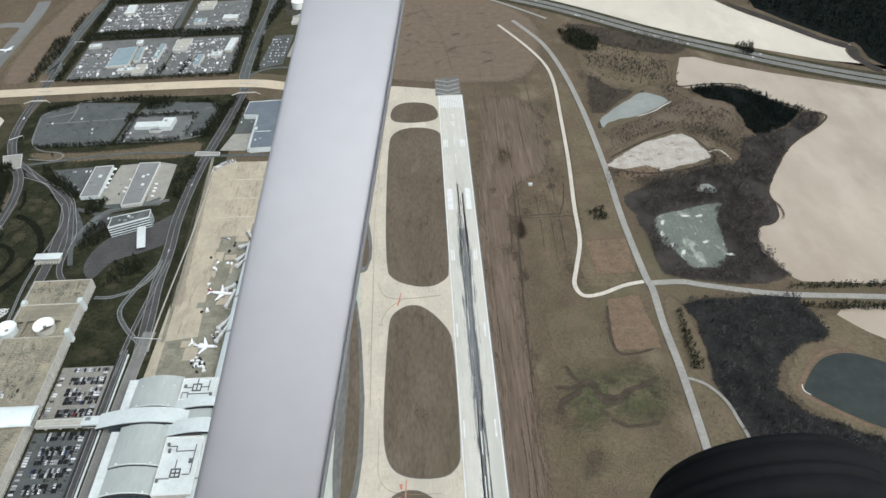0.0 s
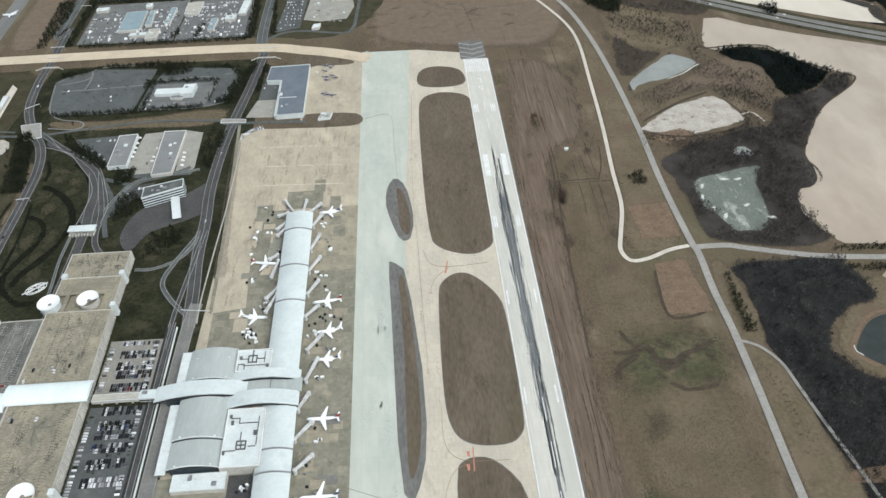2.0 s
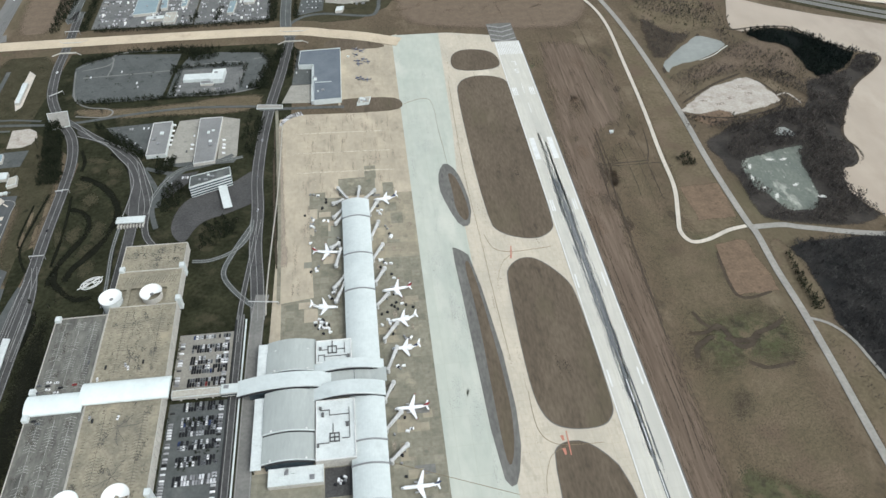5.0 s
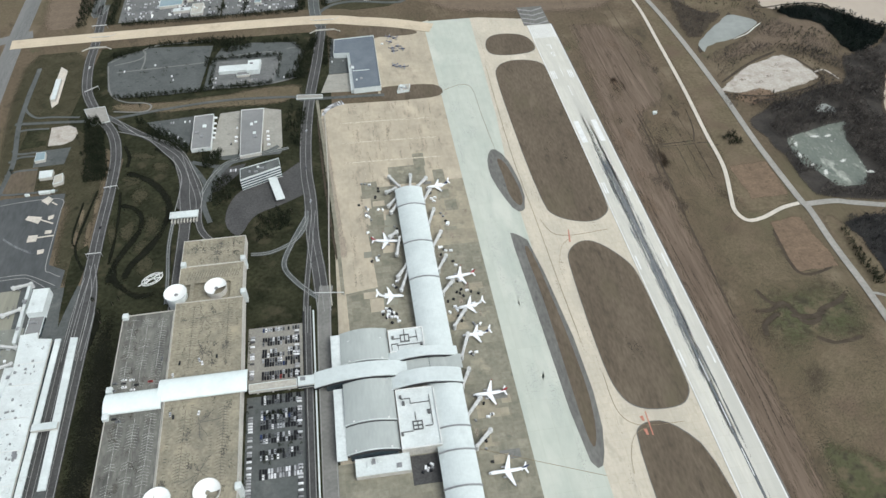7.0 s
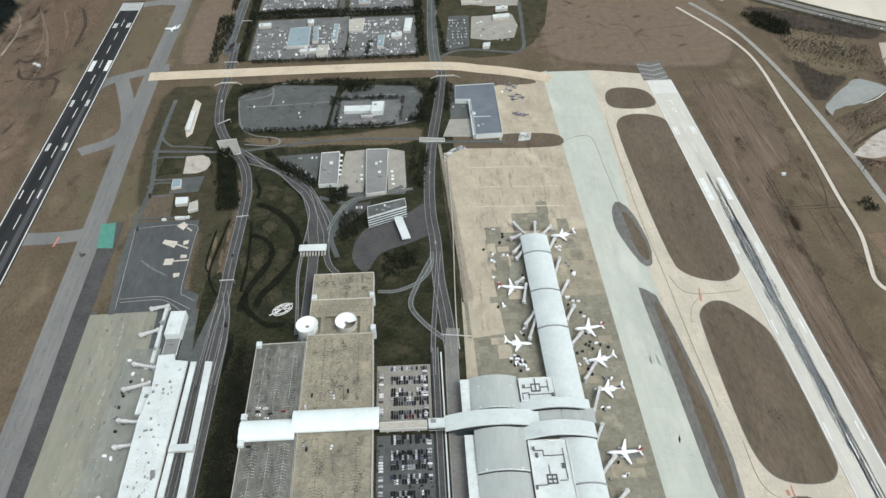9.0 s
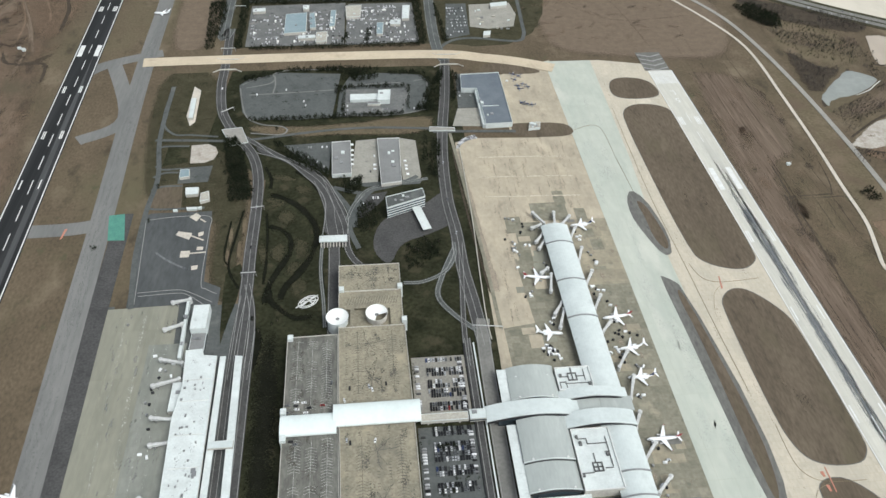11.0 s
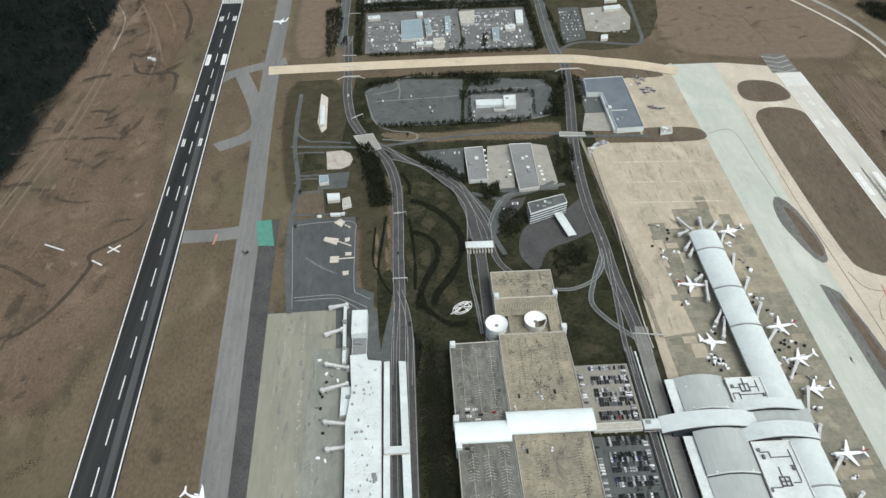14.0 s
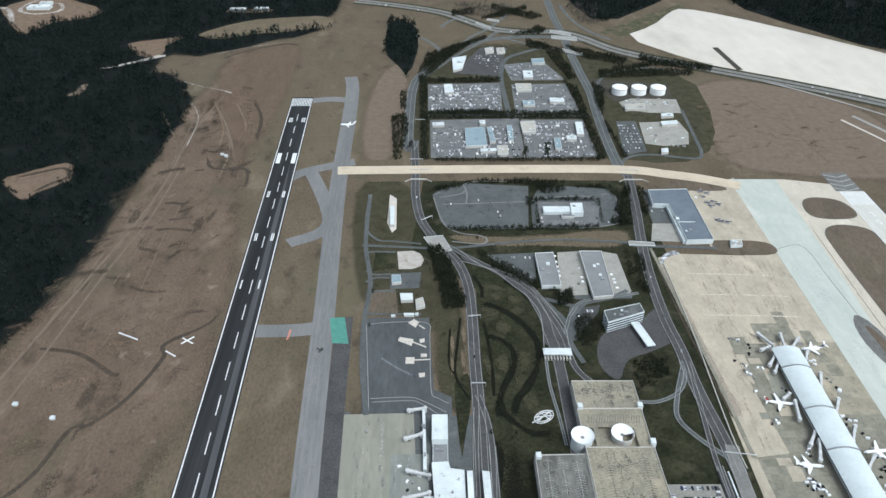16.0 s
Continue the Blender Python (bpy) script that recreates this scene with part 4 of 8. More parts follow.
paint("threshold_bars", bars(318, 337, 7, 264, 302) + bars(337, 355, 7, 264, 302), 0.58, M_LINE, "white threshold bars on the runway")
paint("edge_line_east", [rect(317.3, 318.4, -1300, 303), rect(354.6, 355.8, -1300, 303)], 0.58, M_LINE, "white runway edge lines")
paint("centre_dashes", [rect(336.1, 336.9, y, y + 26) for y in (*range(-700, -320, 48), *range(108, 200, 48))], 0.58, M_LINE, "white runway centre dashes")
paint("aiming_blocks", [rect(320.5, 327.5, 4, 50), rect(344.5, 351.5, 4, 50)], 0.58, M_LINE, "white aiming point blocks")
paint("touchdown_bars", [r for y, n in ((152, 3), (-95, 2), (-218, 1), (-345, 1)) for k in range(n) for r in (rect(320 + 2.6 * k, 321.7 + 2.6 * k, y, y + 20), rect(350 - 2.6 * k, 351.7 - 2.6 * k, y, y + 20))], 0.58, M_LINE, "white touchdown zone bars")
for txt, y in (("L", 243), ("5", 222)):
    cu = bpy.data.curves.new("designator", "FONT")
    cu.body, cu.size, cu.align_x, cu.extrude = txt, 17, "CENTER", 0.02
    me = bpy.data.meshes.new_from_object(new("designator_source", cu))
    bpy.data.objects.remove(bpy.data.objects["designator_source"])
    ob = new("runway_designator", me)
    me.materials.append(M_LINE)
    ob.matrix_world = pose(336.5, y, 0.55, 0, 0, 180)
    tagged(ob, "white painted runway designator " + txt, "marking", kind="structure")
paint("chevrons", [[(314, 312 + 14 * k), (334, 304 + 14 * k), (353, 312 + 14 * k), (353, 315 + 14 * k), (334, 307 + 14 * k), (314, 315 + 14 * k)] for k in range(4)], 0.43, M_EDGE, "faded chevrons on the blast pad")
for x0, w, y0, y1, k in ((336.5, 12, -520, 150, 0.50), (336.8, 7, -460, 110, 0.62), (337.0, 3.0, -640, 90, 0.78), (333.6, 2.0, -420, 60, 0.62), (340.6, 2.0, -560, 40, 0.62), (343.8, 4.0, -300, 40, 0.44), (330, 4, -300, 40, 0.42), (337, 18, -420, 60, 0.30), (338.5, 1.2, -900, -300, 0.7)):
    soft_line("rubber_streak", [(x0 + 0.8 * math.sin(y / 70.0 + x0), y) for y in np.linspace(y0, y1, 7)], w, 0.505, M_RUBBER, "dark smoky rubber streaks left by landing wheels", "stain", k, 0.3, 0.3)
paint("west_edge_line", [[west(-1300, s), west(-1300, s + 1.3), west(650, s + 1.3), west(650, s)] for s in (-19.2, 17.9)], 0.58, M_LINE, "white runway edge lines")
paint("west_centre_dashes", [[west(y, -0.5), west(y, 0.6), west(y + 28, 0.6), west(y + 28, -0.5)] for y in range(-700, 560, 50)], 0.58, M_LINE, "white runway centre dashes")
paint("west_blocks", [[west(390, s), west(390, s + 7), west(425, s + 7), west(425, s)] for s in (-16, 9)], 0.58, M_LINE, "white aiming point blocks")
paint("west_touchdown_bars", [[west(y, s + 2.4 * k), west(y, s + 2.4 * k + 1.6), west(y + 18, s + 2.4 * k + 1.6), west(y + 18, s + 2.4 * k)]
                              for y, n in ((545, 3), (283, 2), (167, 2), (60, 1)) for s in (-14, 9) for k in range(n)], 0.58, M_LINE, "white touchdown zone bars")
paint("west_threshold_bars", [[west(615, s), west(615, s + 1.6), west(650, s + 1.6), west(650, s)] for s in np.linspace(-17, 15.4, 12)], 0.58, M_LINE, "white threshold bars on the runway")
paint("west_worn_lane", [[west(-1300, 6), west(-1300, 13), west(230, 13), west(400, 9), west(230, 6)]], 0.53, M_WORN, "paler worn lane on the dark runway")
for pts in ([(240, -340), (240, -377), (248, -394), (265, -400), (297, -401)], [(264, -401), (248, -408), (239, -426), (236, -443)], [(231, 200), (225, 2), (227, -124), (228, -211), (230, -301)], [(232, -125), (240, -149), (261, -156), (304, -153)], [(260, -158), (245, -172), (236, -196)],
            [(74, -386), (212, -441)], [(158, 147), (198, 155), (203, 79), (206, 7)]):
    road("taxi_line", pts, 0.26, 0.58, M_YELLOW, "thin yellow taxi guide line", "marking")
for pts in ([(265, -386), (266, -386), (265, -410), (264, -410)], [(259, -147), (260, -147), (257, -166), (255, -166)], [(-485, -36), (-483, -34), (-481, -18), (-484, -18)]):
    patch("holding_line", pts, 0.59, M_RED, "worn red holding position paint", "marking", 0)
for pts in ([(259, -390), (262, -390), (262, -395), (260, -395)], [(258, -403), (261, -403), (261, -409), (259, -409)]):
    patch("holding_sign_paint", pts, 0.59, M_RED, "red painted holding sign on the taxiway", "marking", 0)

# ---- roads ----
def highway(name, pts, width, mat, label, lines=True, z=0.6, centre=False):
    line = smooth_line(pts)
    z += layer()
    bm = bmesh.new()
    strip(bm, line, width, z)
    ob = tagged(finish(name, bm, mat), label, "road", kind="structure")
    offs = ([width / 2 - 0.9, 0.9 - width / 2] if lines else []) + ([0.0] if centre else [])
    for off in offs:
        out = []
        for i, p in enumerate(line):
            a, b = line[max(i - 1, 0)], line[min(i + 1, len(line) - 1)]
            d = Vector((b[0] - a[0], b[1] - a[1])).normalized()
            out.append((p[0] - d.y * off, p[1] + d.x * off))
        bm = bmesh.new()
        strip(bm, out, 0.5, z + 0.05, 0.04)
        part("edge_line", bm, M_EDGE, ob)
    return ob


highway("road_west", [(-348, 472), (-343, 349), (-342, 292), (-332, 220), (-308, 163), (-282, 117), (-270, 68), (-267, 7), (-267, -71), (-266, -122), (-266, -183), (-267, -249)], 14, M_ASPH, "grey asphalt airport road with pale edge lines", centre=True)
highway("road_west_north", [(31, 985), (-44, 1004), (-95, 1007), (-161, 996), (-221, 965), (-285, 892), (-335, 786), (-355, 712), (-359, 579), (-357, 443), (-348, 472)], 18, M_ASPH2, "grey asphalt airport road curving to the highway", centre=True)
highway("road_west_split", [(-266, -122), (-258, -157), (-255, -197), (-257, -250)], 7, M_ASPH, "asphalt slip road by the old terminal")
highway("road_terminal_old", [(-268, -140), (-272, -215), (-271, -385), (-268, -900)], 7, M_ASPH, "asphalt kerb road of the old terminal")
highway("road_terminal_old_outer", [(-255, -190), (-254, -385), (-250, -900)], 8, M_ASPH, "asphalt outer road of the old terminal")
highway("road_east", [(-2, 351), (-12, 252), (-24, 163), (-31, 86), (-33, 7), (-29, -53), (-28, -114), (-23, -169), (-19, -225)], 15, M_ASPH, "grey asphalt airport road with pale edge lines", centre=True)
highway("road_east_north", [(-2, 351), (-11, 397), (-12, 489), (-9, 594), (-5, 685), (-8, 782), (-11, 886), (-11, 1034), (-15, 1139), (-14, 1300)], 18, M_ASPH2, "long asphalt road toward the highway", centre=True)
highway("road_inbound", [(-300, 160), (-251, 115), (-216, 86), (-187, 51), (-171, 7), (-160, -33), (-157, -71), (-147, -96), (-121, -123)], 8, M_ASPH, "curving asphalt inbound road")
highway("road_toll_approach", [(-193, 56), (-180, 7), (-177, -24), (-173, -57), (-172, -97), (-172, -138), (-172, -176), (-172, -204)], 13, M_ASPH, "wide asphalt lanes through the toll canopy")
highway("road_toll_exit", [(-186, -62), (-187, -106), (-183, -154), (-181, -190)], 4, M_ASPH2, "narrow asphalt exit lane")
highway("road_loop", [(-34, -71), (-36, -96), (-50, -119), (-75, -132), (-96, -132)], 5, M_ASPH2, "narrow asphalt loop road round a planted circle")
highway("road_ramp", [(-34, -80), (-52, -123), (-60, -154), (-47, -180), (-24, -206)], 6, M_ASPH2, "asphalt ramp to the terminal bridge")
highway("road_ramp_low", [(-26, -71), (-32, -139), (-37, -198), (-39, -250)], 6, M_ASPH, "sunken asphalt ramp beside the terminal road")
highway("road_office", [(-147, 7), (-129, 34), (-84, 45), (-54, 51)], 5, M_ASPH2, "asphalt lane behind the office building")
highway("road_office_ring", [(-158, -24), (-148, 7), (-137, 23)], 5, M_ASPH2, "short asphalt link lane")
highway("road_cross", [(-413, 156), (-366, 153), (-296, 149), (-210, 163), (-130, 170), (-36, 163)], 5, M_ASPH2, "narrow asphalt cross road", lines=False)
highway("road_cross_east", [(-38, 155), (24, 153), (78, 150)], 6, M_ASPH2, "asphalt lane from the overpass to the hangar", lines=False)
highway("road_yard", [(-411, 292), (-408, 163), (-395, 74), (-397, 7), (-394, -71), (-383, -150)], 6, M_ASPH2, "asphalt service lane along the yard", lines=False)
highway("road_terminal_new", [(-16, -190), (-20, -240), (-21, -420), (-20, -900)], 14, M_HWY, "grey concrete terminal kerb road")
highway("road_terminal_low", [(-36, -215), (-36, -420), (-34, -900)], 7, M_ASPH, "sunken dark asphalt lane beside the car park")
highway("apron_service_road", [(-15, 150), (-10, 62), (-5, -26), (-1, -120), (1, -205)], 4, M_GREYAP, "narrow service road along the apron fence", lines=False)
highway("lake_road", [(468, 578), (510, 478), (530, 369), (540, 239), (543, 86), (541, -27), (544, -134), (547, -158), (545, -215), (546, -278), (544, -357), (541, -430), (536, -620), (530, -900)], 8, M_GRAVELROAD, "straight pale grey road along the fields", lines=False)
highway("lake_road_north", [(533, 581), (446, 671), (343, 757), (231, 818)], 6, M_GRAVELROAD, "pale road following the highway bank", lines=False)
highway("cross_road_lake", [(546, -148), (583, -148), (607, -155), (685, -174), (790, -185), (871, -195)], 8, M_GRAVELROAD, "pale road over the wooded causeway", lines=False)
highway("perimeter_road", [(439, 561), (475, 481), (502, 403), (509, 332), (503, 226), (495, 105), (485, 1), (480, -67), (467, -117), (460, -145), (467, -163), (487, -162), (516, -150), (540, -145)], 5, M_LANE, "cream concrete perimeter road", lines=False)
highway("sand_track", [(547, -286), (556, -289), (568, -298), (579, -317), (584, -344), (590, -380), (598, -420), (608, -480), (616, -560), (622, -700)], 3.4, M_GRAVELROAD, "curved pale sand track", lines=False)
highway("field_track", [(-794, -168), (-787, -109), (-773, -13), (-758, 91), (-743, 201), (-735, 333), (-740, 473), (-731, 590), (-721, 683)], 4, M_TRACK, "worn earth track along the forest edge", lines=False, z=0.2)
highway("field_track", [(-765, -151), (-754, -53), (-742, 91), (-726, 224), (-724, 389)], 3, M_TRACK, "worn earth track across the field", lines=False, z=0.2)
HWY = [(-520, 1281), (-397, 1238), (-293, 1184), (-224, 1113), (-171, 1060), (-93, 1039), (-33, 1043), (22, 1012)] + [(105, 911), (266, 812), (413, 728), (559, 632), (700, 513), (800, 440), (920, 360), (1060, 285), (1300, 180)]
for off in (-9, 9):
    highway("highway", [(x + 0.5 * off, y + 0.85 * off) for x, y in HWY], 12, M_HWY, "long grey dual carriageway across the lake")
road("highway_bank", HWY, 50, 0.5, M_TURF, "dark scrubby bank under the highway", "bank")
for pts in ([(-331, 764), (-291, 839), (-251, 905), (-212, 961), (-158, 1051)], [(-358, 1014), (-317, 955), (-291, 882)], [(-97, 1236), (-154, 1126), (-184, 1064), (-226, 1007), (-253, 952)], [(13, 1252), (26, 1136), (54, 1050), (95, 989)], [(-148, 995), (-100, 955), (-70, 935), (-28, 922), (10, 885)], [(-299, 1071), (-272, 1125), (-237, 1140)]):
    highway("interchange_ramp", pts, 8, M_ASPH2, "grey asphalt interchange ramp")
highway("rental_road", [(-174, 579), (-176, 664), (-177, 734), (-171, 811), (-156, 866), (-123, 898), (-70, 935)], 10, M_ASPH2, "asphalt road between the rental lots", lines=False)
highway("rental_road", [(-328, 575), (-228, 576), (-123, 574), (-23, 577)], 9, M_ASPH2, "asphalt road between the rental lots", lines=False)
highway("tank_road", [(-5, 393), (7, 408), (25, 420), (58, 423), (123, 410), (140, 429), (145, 475), (154, 601)], 6, M_ASPH2, "thin loop road round the fuel depot", lines=False)
highway("tank_road", [(-3, 671), (17, 727), (45, 773), (97, 805), (156, 812), (218, 784)], 7, M_ASPH2, "thin road behind the fuel tanks", lines=False)

patch("road_plaza", [(-275, 119), (-237, 99), (-210, 64), (-194, 41), (-184, 13), (-184, -20), (-186, -48), (-157, -48), (-157, -13), (-170, 24), (-186, 62), (-209, 88), (-248, 108), (-280, 146)], 0.63, M_ASPH, "wide asphalt plaza before the toll canopy", "road", 1)
for pts in ([(-275, 119), (-237, 99), (-210, 64), (-194, 41), (-184, 13), (-184, -20), (-186, -48)], [(-280, 146), (-248, 108), (-209, 88), (-186, 62), (-170, 24), (-157, -13), (-157, -48)]):
    road("plaza_kerb", pts, 0.8, 0.74, M_EDGE, "pale kerb line of the toll plaza", "kerb")
for pts in ([(-179, 43), (-154, -5), (-154, -40), (-144, -74)], [(-174, 40), (-141, 27), (-125, 32), (-91, 42), (-67, 57)], [(-141, 27), (-152, -10)], [(-125, 32), (-136, 18), (-147, -8), (-148, -37)]):
    highway("road_junction", pts, 6, M_ASPH2, "narrow asphalt lanes meeting at a small junction", lines=False)

# ---- lots ----
for pts, mat, label in (
        ([(-316, 292), (-303, 309), (-258, 326), (-166, 318), (-178, 199), (-223, 196), (-288, 198), (-304, 217)], M_ASPH2, "large worn asphalt car park"),
        ([(-167, 268), (-153, 309), (-108, 318), (-43, 310), (-29, 281), (-45, 214), (-76, 202), (-172, 199)], M_ASPH2, "worn asphalt lot of the service station"),
        ([(-157.3, 271.5), (-67.7, 270.9), (-72.7, 204.6), (-161.0, 208.9)], M_ASPH3, "pale concrete yard of the service station"),
        ([(-241, 134), (-177, 139), (-181, 68), (-215, 98)], M_ASPH2, "asphalt car park beside a warehouse"),
        ([(-145, 140), (-111, 143), (-118, 47), (-154, 44)], M_PALELOT, "pale concrete truck yard"),
        ([(-88, 144), (-64, 136), (-62, 56), (-67, 47), (-86, 46)], M_PALELOT, "pale concrete truck yard"),
        ([(-152, 46), (-60, 52), (-65, 41), (-133, 39)], M_ASPH2, "asphalt strip before the warehouses"),
        ([(3, 212), (36, 212), (38, 165), (-9, 168)], M_PALELOT, "pale concrete hangar yard"),
        ([(10, 310), (36, 305), (34, 213), (4, 213)], M_ASPH2, "asphalt staff car park by the hangar"),
        ([(-120, -34), (-107, -19), (-66, -3), (-34, 28), (-28, -14), (-31, -38), (-66, -57), (-87, -64), (-99, -76), (-107, -99), (-116, -99), (-127, -80), (-127, -57)], M_ASPH, "curved dark asphalt forecourt"),
        ([(-146, 2), (-130, 23), (-107, 28), (-113, 12), (-137, -19), (-150, -22)], M_ASPH, "small asphalt office car park"),
        ([(-326, 721), (-180, 731), (-185, 596), (-325, 592)], M_ASPH3, "rental car lot of pale worn asphalt"),
        ([(-158, 723), (-48, 729), (-39, 589), (-162, 586)], M_ASPH3, "rental car lot of pale worn asphalt"),
        ([(-321, 556), (-158, 564), (-161, 411), (-319, 410)], M_ASPH3, "rental car lot of pale worn asphalt"),
        ([(-154, 559), (-41, 560), (-37, 415), (-159, 409)], M_ASPH3, "rental car lot of pale worn asphalt"),
        ([(-167, 830), (-79, 854), (-45, 747), (-156, 743)], M_ASPH3, "rental car lot of pale worn asphalt"),
        ([(-277, 782), (-210, 933), (-149, 934), (-183, 767)], M_ASPH, "rental car lot of dark asphalt"),
        ([(43, 638), (69, 655), (157, 652), (152, 589), (90, 590), (47, 604)], M_PALELOT, "stained grey concrete fuel depot yard"),
        ([(61, 548), (135, 553), (140, 507), (128, 462), (84, 455), (53, 464)], M_PALELOT, "stained grey concrete fuel depot yard"),
        ([(20, 553), (56, 553), (49, 436), (7, 422)], M_ASPH2, "asphalt car park by the fuel depot"),
        ([(32, 641), (2, 754), (158, 725), (153, 663)], M_DITCH, "dark bund round the fuel tanks"),
        ([(-95, -307), (-42, -307), (-42, -236), (-95, -236)], M_LOT, "asphalt terminal car park"),
        ([(-94, -520), (-40, -520), (-41, -317), (-94, -317)], M_ASPH2, "asphalt terminal car park"),
        ([(-363.4, 141.4), (-341.6, 143.4), (-331.3, 136.3), (-326.7, 122.8), (-330.7, 108.6), (-341.2, 102.4), (-359.7, 101.7)], M_SAND, "pale sand court"),
        ([(-381, 292), (-370, 280), (-367, 198), (-373, 188), (-381, 213)], M_LANE, "pale concrete pad"),
        ([(-393, 143), (-364, 139), (-363, 104), (-394, 98)], M_LAWN, "small green plot"),
        ([(-398, 56), (-362, 60), (-357, 12), (-394, 12)], M_ISLE, "brown earth plot with sheds"),
        ([(-371, 92), (-330, 95), (-332, 62), (-369, 60)], M_ASPH2, "asphalt square round a shed"),
        ([(584, -445), (594, -434), (626, -431), (650, -450)], M_EARTH, "bare earth patch among trees")):
    patch("paved_lot", pts, 0.26 if mat is M_DITCH else 0.38 if "service station" in label and "pale" in label else 0.28, mat, label, "lot", 1 if "curved" in label else 0)
patch("planted_circle", [(-100, -80), (-83, -64), (-52, -55), (-39, -57), (-43, -89), (-58, -114), (-83, -127), (-101, -114)], 0.3, M_LAWN, "planted circle of dark grass and shrubs", "lawn", 2)
for pts, w in (([(-256, 33), (-233, 21), (-212, 0), (-196, -28), (-193, -57), (-200, -87), (-213, -112), (-225, -130), (-230, -154)], 9), ([(-252, -27), (-234, -36), (-223, -53), (-223, -77), (-234, -103), (-242, -125), (-246, -157)], 8), ([(-254, -2), (-250, -43), (-248, -84), (-249, -125)], 4), ([(-225, 78), (-202, 55), (-190, 30), (-183, 16)], 6), ([(-263, 89), (-253, 63), (-253, 42)], 5), ([(-281, 7), (-286, -43), (-289, -94), (-273, -131)], 3.5), ([(-294, -14), (-296, -74), (-289, -92)], 3), ([(-188, -67), (-186, -99), (-183, -136)], 3)):
    soft_line("planting_bed", pts, w * 0.85, 0.2, M_BED_SHADE, "dark winding bed of low shrubs", "planting bed", 0.82, 0.6, ends=0.06)
for pts in ([(-308, 28), (-295, -14), (-299, -71), (-293, -114)], [(-405, 317), (-390, 292), (-375, 163)]):
    road("verge", pts, 16, 0.1, M_TURF, "rough olive verge beside the road", "grass")
soft_line("planting_bed", [(-243, -120), (-240, -146), (-227, -163), (-210, -175), (-188, -171)], 7, 0.22, M_BED_SHADE, "dark winding bed of low shrubs", "planting bed", 0.82, 0.6)
# Dark strip painted on the lawn as shade west of the garage.
patch("shaded_lawn", [(-250, -185), (-222, -200), (-220, -420), (-222, -700), (-246, -700), (-249, -420)], 0.24, M_BED_SHADE, "dark painted shade on the lawn beside the garage", "lawn", 1, rag=6, feather=18, strength=0.62)
patch("lawn_by_road", [(-292, -107), (-287, -98), (-273, -86), (-273, -134), (-282, -182), (-286, -212)], 0.17, M_LAWN, "dark lawn beside the old terminal road", "lawn", 1)
soft_line("planting_bed", [(-254, -183), (-251, -211), (-256, -243)], 12, 0.2, M_BED_SHADE, "dark strip of shrubs beside the garage", "planting bed", 1.0)
soft_spots("lawn_patches", [(x, y, a, b, t, 0.72) for (x, y), a, b, t in zip([(-244, 17), (-230, -14), (-210, -67), (-236, -74), (-217, -100), (-236, 63), (-211, 38), (-253, -74), (-210, -130)], (20, 16, 14, 14, 12, 26, 18, 8, 14), (16, 22, 26, 24, 20, 10, 12, 30, 20), (-.5, .3, .2, 0, -.4, -.3, -.6, .2, .1))], 0.16, M_TURF, "lighter olive turf between the planting beds", "lawn")
soft_spots("road_bank_earth", [(x, y, 4, 24, .03, 0.8) for x, y in [(-278, -25), (-280, -67), (-278, -100), (-292, -43), (-292, -78)]], 0.2, M_OLIVE, "pale dry grass bank beside the airport road", "grass")
for pts in ([(-411, 292), (-411, 205), (-392, 170), (-367, 166), (-331, 160)], [(-405, 136), (-397, 141), (-366, 140)], [(-402, 98), (-392, 90), (-371, 91)], [(-401, 74), (-389, 83), (-371, 83)], [(-399, 48), (-385, 55), (-362, 55)], [(-396, 15), (-384, 11), (-329, 11)]):
    road("yard_loop", pts, 3.4, 0.36, M_ASPH2, "thin grey loop road round a plot", "road")
for pts in ([(-391, -8), (-359, -4), (-321, -6), (-318, -33), (-316, -114), (-309, -126), (-297, -134)], [(-394, -8), (-387, -80), (-381, -144)], [(-381, -127), (-342, -125), (-327, -129), (-300, -146)], [(-379, -132), (-342, -130), (-328, -133), (-307, -150)]):
    road("yard_line", pts, 0.7, 0.36, M_EDGE, "thin pale kerb line round the yard", "marking")
for pts in ([(-375, -63), (-356, -80), (-330, -97)], [(-355, -102), (-353, -114)], [(-361, -102), (-352, -102)], [(-358, -33), (-384, -31)], [(-353, -71), (-377, -67)]):
    soft_line("yard_stain", pts, 3.2, 0.36, M_RUBBER, "dark scorched streak on the yard asphalt", "stain", 0.7)
for pts in ([(-305, 284), (-273, 294), (-264, 309), (-268, 321), (-245, 332), (-169, 332)], [(-299, 264), (-244, 267), (-173, 272)], [(-266, 318), (-263, 292), (-265, 267)], [(-312, 292), (-294, 309), (-285, 314)], [(-314, 284), (-300, 213), (-278, 188), (-248, 180), (-239, 170), (-249, 160), (-288, 166)], [(-170, 203), (-117, 200), (-76, 203), (-41, 214)], [(-55, 293), (-38, 293), (-37, 268), (-48, 229)], [(-157, 281), (-70, 284), (-78, 213)]):
    road("lot_path", pts, 2.2, 0.4, M_TAXI2, "pale concrete path through the car park", "path")
# ---- buildings ----
def empty(name, x, y, z, label, category, group=""):
    ob = new(name)
    ob.location = (x, y, z)
    ob.empty_display_size = 1
    return tagged(ob, label, category, group)


def put(ob, parent):
    """Parents a mesh made in world places under an empty."""
    ob.parent = parent
    ob.matrix_parent_inverse = Matrix.Translation(parent.location).inverted()
    return ob


